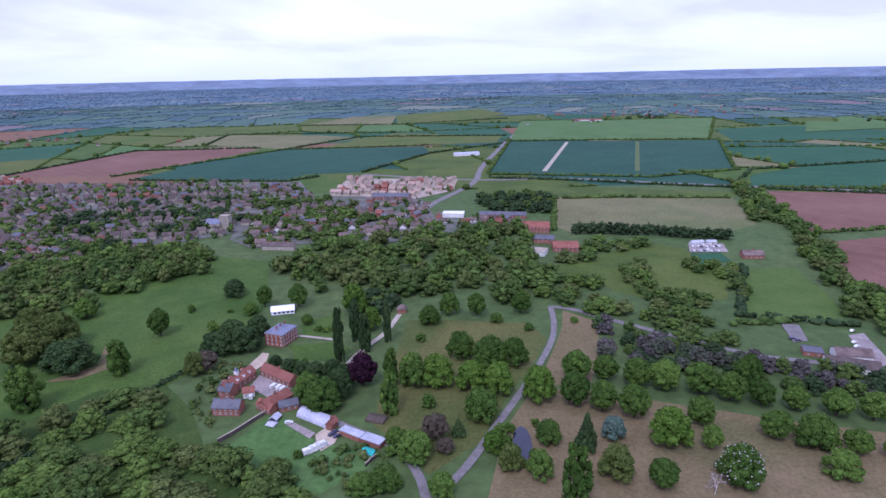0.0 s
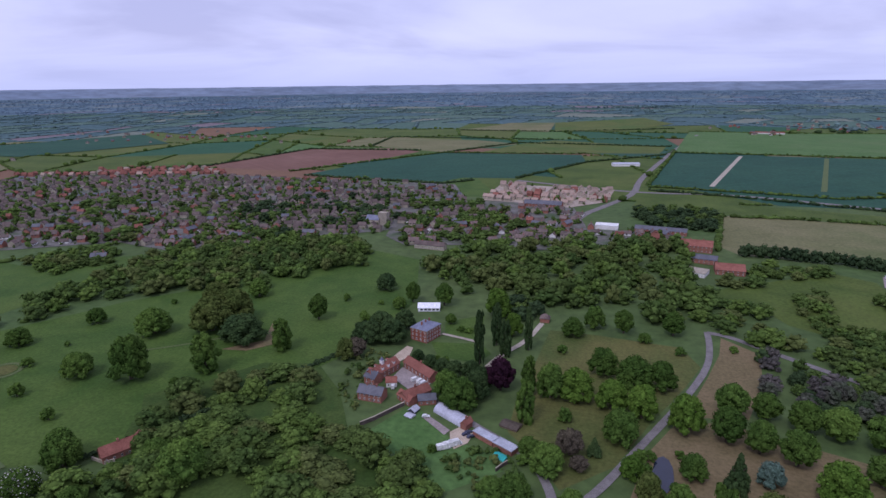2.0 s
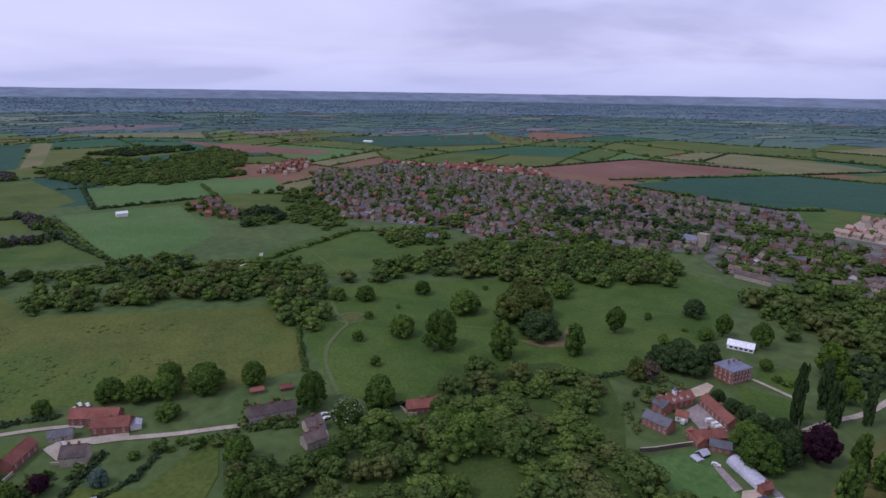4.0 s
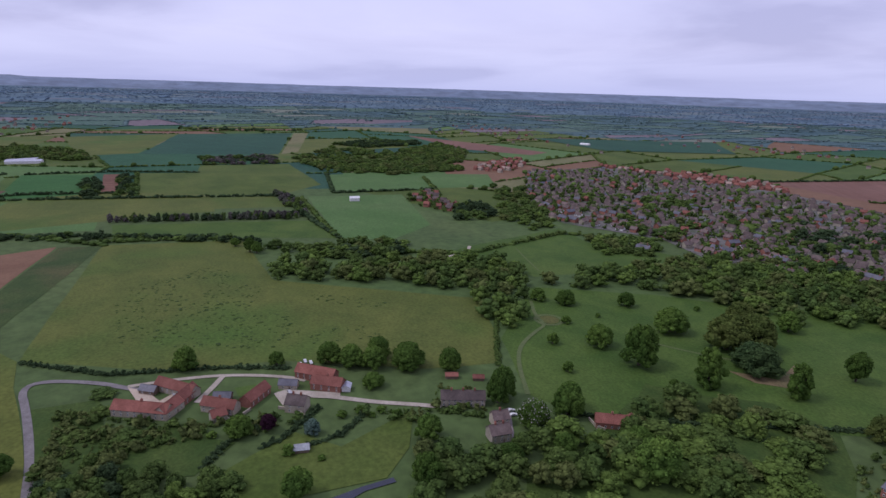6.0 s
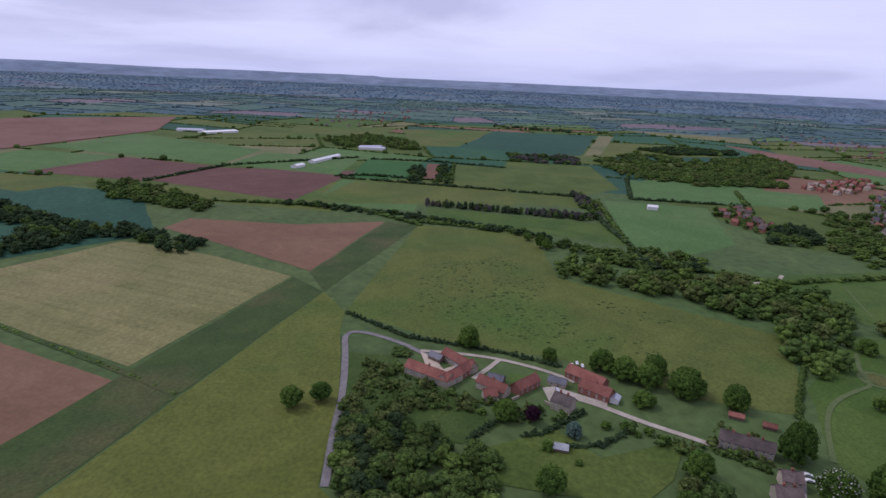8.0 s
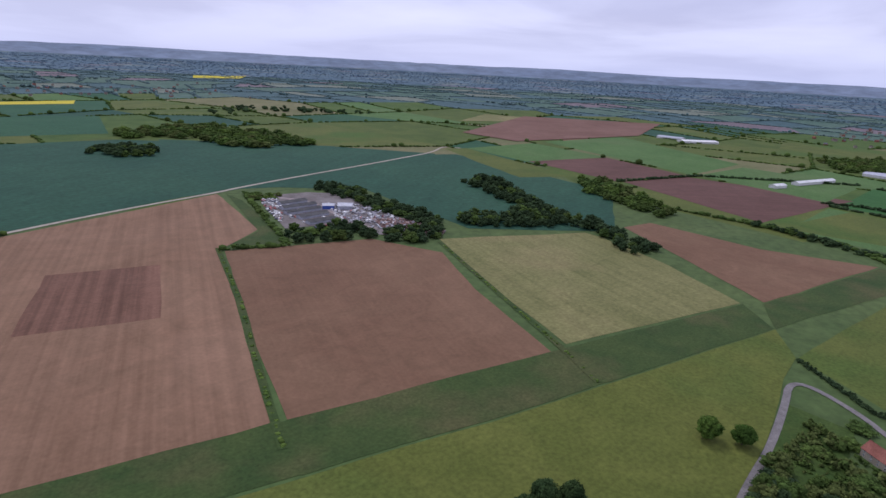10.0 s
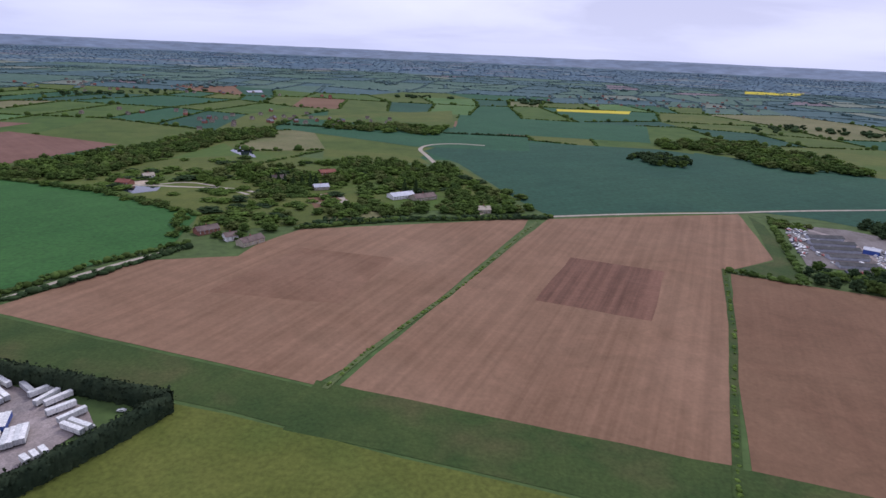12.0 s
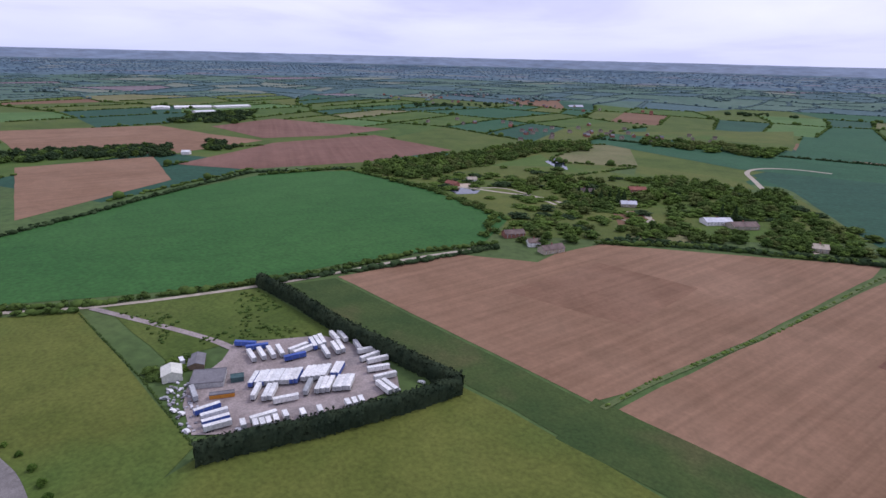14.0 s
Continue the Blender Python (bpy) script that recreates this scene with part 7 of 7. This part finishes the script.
def park(kind, x0, y0, x1, y1):
    """A trailer with its rear at the first point, heading for the second."""
    a = math.degrees(math.atan2(y0 - y1, x0 - x1))
    m = pose((x0 + x1) / 2, (y0 + y1) / 2, 0.3, 0, 0, a)
    if kind not in PLACED:
        PLACED.add(kind)
        TRAILERS[kind].matrix_basis = m
    else:
        copy_thing(TRAILERS[kind], m)


for kinds, pts in (
    ("wwww", [(271.6, -205.2), (285.1, -211.1), (269.2, -210.6), (281.9, -216.4), (265.8, -215.1), (278.4, -221.0), (262.5, -219.4), (275.7, -226.0)]),
    ("wwB", [(264.5, -225.2), (262.0, -239.5), (259.3, -225.6), (257.2, -238.3), (259.0, -217.6), (253.6, -229.0)]),
    ("BB", [(299.5, -213.3), (289.2, -219.4), (288.3, -213.3), (281.6, -222.4)]),
    ("bwwwwwww", [(252.9, -237.9), (267.4, -246.2), (252.8, -241.8), (266.3, -249.2), (252.4, -244.9), (265.7, -252.7), (238.8, -234.9), (252.8, -242.7), (237.4, -242.3), (251.8, -250.3), (236.0, -245.3), (250.9, -254.0), (249.2, -254.3), (262.6, -260.3), (246.6, -258.2), (258.2, -263.7)]),
    ("gwwwwwww", [(228.7, -252.7), (241.2, -260.4), (229.3, -251.3), (223.3, -261.4), (221.3, -243.9), (217.9, -257.1), (216.8, -243.8), (209.8, -257.0), (209.9, -237.3), (202.4, -247.9), (200.1, -231.9), (193.7, -243.8), (182.8, -225.5), (196.7, -229.8), (181.7, -229.2), (194.5, -233.0)]),
    ("bwbwwwwwbb", [(250.4, -184.2), (258.9, -197.3), (248.2, -186.7), (256.8, -199.7), (246.4, -188.8), (255.0, -201.9), (244.7, -191.0), (252.7, -203.7), (242.4, -192.7), (250.9, -205.9), (240.7, -194.8), (249.1, -208.2), (238.4, -196.5), (246.7, -210.0), (236.4, -198.1), (244.7, -211.6), (234.9, -200.0), (243.3, -213.4), (233.6, -201.8), (242.0, -215.3)]),
    ("wwwwwbb", [(231.9, -206.2), (238.8, -219.4), (230.1, -208.3), (236.9, -221.7), (228.3, -210.5), (234.6, -223.5), (226.4, -212.7), (232.9, -225.6), (224.6, -214.9), (231.3, -227.7), (222.0, -220.0), (229.0, -232.9), (220.0, -221.5), (226.8, -234.5)]),
    ("wwwgwwwwwww", [(239.1, -177.0), (247.4, -188.9), (233.5, -179.9), (241.7, -191.7), (231.6, -182.1), (239.7, -194.0), (219.9, -196.8), (227.9, -209.3), (216.2, -201.7), (223.9, -214.6), (214.2, -204.0), (222.1, -216.8), (212.4, -206.1), (220.0, -219.2), (210.1, -209.3), (217.1, -222.2), (208.1, -210.8), (215.7, -224.0), (206.5, -212.7), (214.1, -226.0), (204.6, -214.2), (212.3, -227.4)]),
    ("w", [(228.0, -182.1), (221.1, -193.0)]),
    ("bwbw", [(251.8, -151.4), (248.4, -162.8), (245.9, -149.6), (240.3, -163.1), (240.3, -147.6), (235.2, -159.2), (235.8, -145.7), (230.7, -156.4)]),
    ("w", [(223.6, -163.8), (218.5, -175.3)]),
    ("sssssssss", [(220.8, -157.3), (226.8, -160.7), (216.0, -161.1), (221.5, -164.2), (214.1, -163.8), (219.2, -166.6), (212.4, -166.3), (217.5, -169.2), (211.0, -169.8), (216.1, -172.8), (210.2, -175.4), (215.1, -178.0), (203.9, -181.5), (209.7, -184.7), (199.2, -188.8), (204.4, -192.0), (191.9, -202.2), (197.0, -205.1)]),
    ("sss", [(189.8, -205.1), (195.2, -208.5), (188.1, -208.4), (193.5, -211.9), (300.0, -176.8), (311.3, -181.2)]),
    ("g", [(262.9, -159.1), (274.5, -164.6)]),
):
    for k, i in zip(kinds, range(0, len(pts), 2)):
        (x0, y0), (x1, y1) = pts[i], pts[i + 1]
        park(k, x0, y0, x1, y1)
building("yard_shed", "cream metal shed with gabled roof", [(294.8, -159.4), (289.3, -168.5)], 12, 4.5, 2.0, surface("cream_sheet", (0.55, 0.55, 0.46), (0.64, 0.64, 0.54), 0.2, 2.0), MATS["cream_sheet"], windows=0, chimneys=0, category="shed")
building("yard_office", "low flat-roofed grey workshop", [(277.2, -164.7), (264.7, -177.7)], 16, 3.4, wall=GREY, roof=surface("felt_roof", (0.15, 0.145, 0.15), (0.2, 0.195, 0.2), 0.2, 2.0), style="flat", windows=0, category="workshop")
building("shipping_container", "dark green shipping container", [(264.5, -182.5), (260.2, -188.2)], 5, 3, wall=surface("green_container", (0.05, 0.09, 0.09), (0.08, 0.13, 0.13), 0.3, 2.0), roof=MATS["green_container"], style="flat", windows=0, category="container")
building("shipping_container", "orange and black shipping container", [(259.3, -164.8), (251.1, -174.8)], 3, 2.8, wall=ORANGE, roof=MATS["felt_roof"], style="flat", windows=0, category="container")
building("yard_shed", "dark ramshackle timber shed by shrubs", [(296.7, -176.9), (291.1, -183.8)], 14, 3, 1.6, TIMBER, MATS["felt_roof"], windows=0, chimneys=0, category="shed")


# ---- cars and vans ----
def car_kind(name, label, paint, L, W, H, van, category, group):
    ob = empty(name, 0, 0)
    a, b = L / 2, W / 2
    if van:
        prof = [(-a, 0.35), (a, 0.35), (a, 1.0), (a - 0.9, 1.15), (a - 1.6, H), (-a, H)]
    else:
        prof = [(-a, 0.35), (a, 0.35), (a, 0.75), (a - 1.2, 0.95), (a - 1.9, H), (-a + 0.9, H), (-a + 0.15, 0.95), (-a, 0.8)]
    n = len(prof)
    V = [(x, -b, z) for x, z in prof] + [(x, b, z) for x, z in prof]
    F = [tuple(range(n - 1, -1, -1))[::-1], tuple(range(2 * n - 1, n - 1, -1))] + [(i, n + i, n + (i + 1) % n, (i + 1) % n) for i in range(n)]
    part("body", V, F, paint, ob)
    if van:
        part("windscreen", [(a - 0.93, -b + 0.1, 1.19), (a - 0.93, b - 0.1, 1.19), (a - 1.52, b - 0.1, H - 0.1), (a - 1.52, -b + 0.1, H - 0.1), (a - 0.88, -b + 0.1, 1.22), (a - 0.88, b - 0.1, 1.22), (a - 1.47, b - 0.1, H - 0.07), (a - 1.47, -b + 0.1, H - 0.07)],
             [(4, 5, 6, 7), (0, 3, 2, 1), (0, 1, 5, 4), (2, 3, 7, 6), (1, 2, 6, 5), (3, 0, 4, 7)], GLASS, ob)
    else:
        for y in (-b - 0.01, b - 0.02):
            part("side_glass", *box(-a + 0.7, y, 0.98, a - 1.8, y + 0.03, H - 0.1), GLASS, ob)
    for x in (-a + 0.8, a - 0.8):
        for y in (-b + 0.1, b - 0.1):
            hang("wheel", WHEEL_ME, ob, Matrix.LocRotScale((x, y, 0.33), None, (0.66, 0.6, 0.66)))
    return tagged(ob, label, category, group)


CARS = {
    "v": car_kind("van", "white panel van parked on hardstanding", WHITE, 5.5, 2.0, 2.4, True, "van", "parked vans"),
    "c": car_kind("car", "white car parked outdoors", WHITE, 4.4, 1.8, 1.45, False, "car", "parked cars"),
    "d": car_kind("car", "dark blue car parked outdoors", surface("dark_car_paint", (0.03, 0.035, 0.06), (0.05, 0.055, 0.09), 0.3, 2, rough=0.3, spec=0.5), 4.4, 1.8, 1.45, False, "car", "parked cars"),
    "g": car_kind("car", "silver-grey car parked outdoors", GREY, 4.4, 1.8, 1.45, False, "car", "parked cars"),
    "r": car_kind("car", "dull red car in a scrapyard", surface("red_car_paint", (0.30, 0.05, 0.04), (0.36, 0.07, 0.06), 0.3, 2, rough=0.4, spec=0.5), 4.4, 1.8, 1.45, False, "car", "scrapyard cars"),
    "m": car_kind("motorhome", "large white motorhome parked by a lawn", WHITE, 7.0, 2.4, 3.0, True, "motorhome", "parked motorhomes"),
}
CAR_DONE = set()


def car(kind, x, y, turn, z=0.32):
    m = pose(x, y, z, 0, 0, turn)
    if kind not in CAR_DONE:
        CAR_DONE.add(kind)
        CARS[kind].matrix_basis = m
    else:
        copy_thing(CARS[kind], m)


for kind, turn, pts in (
    ("v", 60, [(-104.1, 324.3), (-100.3, 322.8), (-97.5, 320.8)]), ("m", 35, [(-68.6, 257.6), (-65.9, 260.2), (-63.4, 262.6)]), ("d", 40, [(-60.1, 272.6), (-57.2, 271.0), (-59.0, 274.7)]), ("v", 100, [(-114.4, 312.5)]), ("c", 150, [(-34.9, 265.5)]),
    ("c", 10, [(-85.6, 284.7)]), ("c", 30, [(287.2, 385.9), (276.5, 367.6), (274.0, 361.4)]), ("d", 10, [(241.3, 372.6), (238.9, 375.6)]),
    ("c", 80, [(-262.3, 171.3), (-257.7, 170.0)]), ("d", 60, [(-236.0, 160.1), (-351.5, -2.0)]), ("c", 0, [(-365.6, 71.2), (-365.6, 78.1), (-364.0, 84.6), (-369.1, 75.0)]), ("g", 10, [(-350.9, -5.3), (-330.8, 57.4)]),
    ("c", 0, [(283.8, -157.3), (264.9, -147.1), (259.4, -148.1), (243.6, -140.7), (223.8, -156.2), (177.6, -247.1)]), ("g", 40, [(186.6, -232.9), (183.9, -231.9), (279.5, -151.0)]),
):
    for x, y in pts:
        car(kind, x, y, turn + VILLAGE.uniform(-6, 6))

# ---- scrapyard ----
for p in ([(-356.1, -660.8), (-393.9, -663.2)], [(-347.5, -639.6), (-393.5, -639.8)], [(-340.2, -616.8), (-387.5, -618.6)], [(-342.7, -591.0), (-381.8, -593.5)], [(-338.8, -565.8), (-373.8, -565.7)]):
    building("scrapyard_shed", "long low dark-roofed scrapyard shed", p, 10, 3.4, 1.8, SHEET, DARK_SHEET, windows=0, chimneys=0, category="shed", group="scrapyard sheds")
building("scrapyard_shed", "pale grey workshop in a scrapyard", [(-404.6, -610.1), (-418.7, -599.5)], 16, 5, 2.5, SHEET, SHEET, windows=0, chimneys=0, category="shed")
building("scrapyard_shed", "blue and white scrapyard building", [(-389.7, -621.0), (-401.8, -613.3)], 10, 5, 2, BLUE, SHEET, windows=0, chimneys=0, category="shed")
YARD = [(-409.1, -639.9), (-445.9, -619.2), (-445.0, -549.3), (-434.7, -510.5), (-392.5, -509.0), (-387.0, -537.9), (-372.5, -561.3)]
HEAPS = [(-409.7, -549.2), (-446.7, -525.7), (-453.0, -481.5), (-454.2, -465.4), (-431.0, -451.8), (-398.1, -501.6)]
CORNER = [(-349.4, -711.3), (-372.6, -701.1), (-316.7, -584.1), (-321.5, -615.1)]
xs, ys = [p[0] for p in YARD + HEAPS + CORNER], [p[1] for p in YARD + HEAPS + CORNER]
count = 0
for _ in range(6000):
    x, y = VILLAGE.uniform(min(xs), max(xs)), VILLAGE.uniform(min(ys), max(ys))
    if inside(x, y, YARD) and count < 85:
        count += 1
        car(VILLAGE.choices("cgvdrm", (30, 22, 14, 6, 8, 14))[0], x, y, VILLAGE.choice((15, 20, 110)) + VILLAGE.uniform(-8, 8))
    elif inside(x, y, CORNER) and VILLAGE.random() < 0.25:
        car(VILLAGE.choices("cgdr", (40, 20, 10, 10))[0], x, y, VILLAGE.uniform(0, 180))
# rows of coloured wrecks along the sheds, and a pale lane through the yard
for y0 in (-652, -629, -604, -579, -553):
    for k in range(9):
        car("rdrgcm"[VILLAGE.randrange(6)], -338 - 4.6 * k + VILLAGE.uniform(-1, 1), y0 + VILLAGE.uniform(-1.5, 1.5), 95 + VILLAGE.uniform(-10, 10))
lane("road_scrap", CONCRETE, [(-372, -712), (-398, -668), (-394, -600), (-384, -560), (-392, -512)], 8, 0.3, "pale concrete lane through a scrapyard")
# hulks packed between the parked cars
KV, KF = [], []
n = 0
while n < 280:
    x, y = VILLAGE.uniform(min(xs), max(xs)), VILLAGE.uniform(min(ys), max(ys))
    if inside(x, y, YARD) or inside(x, y, HEAPS):
        n += 1
        m = pose(x, y, 0.5 + VILLAGE.choice((0, 0, 1.3)), VILLAGE.uniform(-4, 4), VILLAGE.uniform(-4, 4), VILLAGE.choice((15, 20, 110)) + VILLAGE.uniform(-9, 9))
        V, F = several(box(-2.1, -0.85, -0.2, 2.1, 0.85, 0.45), box(-1.2, -0.75, 0.453, 1.0, 0.75, 1.0))
        KF += [tuple(i + len(KV) for i in f) for f in F]
        KV += [tuple(m @ Vector(v)) for v in V]
tagged(solid("car_hulks", KV, KF, SCRAP), "packed rows of stripped car hulks", "scrap", kind="stuff")
HV, HF = [], []
n = 0
while n < 420:
    x, y = VILLAGE.uniform(min(xs), max(xs)), VILLAGE.uniform(min(ys), max(ys))
    if inside(x, y, HEAPS):
        n += 1
        s = VILLAGE.uniform(0.8, 2.6)
        m = pose(x, y, 0.3 + s * 0.3, VILLAGE.uniform(-25, 25), VILLAGE.uniform(-25, 25), VILLAGE.uniform(0, 180))
        V, F = box(-s, -s * 0.6, -s * 0.45, s, s * 0.6, s * 0.45)
        HF += [tuple(i + len(HV) for i in f) for f in F]
        HV += [tuple(m @ Vector((a, b * VILLAGE.uniform(0.6, 1.2), c))) for a, b, c in V]
tagged(solid("scrap_heap", HV, HF, RUST), "heaps of rusty and pale mixed scrap metal", "scrap", kind="stuff")
for k, (x, y) in enumerate([(263, 604), (265, 602), (269, 604), (271, 601), (275, 603), (277, 601), (281, 603), (283, 600), (287, 602), (289, 600), (258, 588), (262, 587), (265, 587), (268, 587), (272, 587), (275, 586), (279, 586), (282, 586)]):
    car("cgcdv"[k % 5], x, y, 100 + VILLAGE.uniform(-8, 8))
for p in ([(266, 610), (279, 612)], [(282, 611), (292, 611)]):
    building("club_pavilion", "low white club pavilion by a bowling green", p, 6, 2.8, 1.4, RENDER, SHEET, windows=3, chimneys=0, category="pavilion")
# litter at the edge of the lorry yard
LITTER = [(306, -171), (275, -167), (252, -153), (237, -140), (243, -139), (274, -150), (288, -157)]
JV, JF = [], []
n = 0
while n < 90:
    x, y = VILLAGE.uniform(min(p[0] for p in LITTER), max(p[0] for p in LITTER)), VILLAGE.uniform(min(p[1] for p in LITTER), max(p[1] for p in LITTER))
    if inside(x, y, LITTER):
        n += 1
        k = VILLAGE.uniform(0.3, 1.1)
        m = pose(x, y, 0.45 + k * 0.3, VILLAGE.uniform(-12, 12), VILLAGE.uniform(-12, 12), VILLAGE.uniform(0, 180))
        V, F = box(-k, -k * 0.6, -k * 0.4, k, k * 0.6, k * 0.4)
        JF += [tuple(i + len(JV) for i in f) for f in F]
        JV += [tuple(m @ Vector(v)) for v in V]
tagged(solid("yard_litter", JV, JF, SCRAP), "pale scrap and litter strewn on grass", "scrap", kind="stuff")
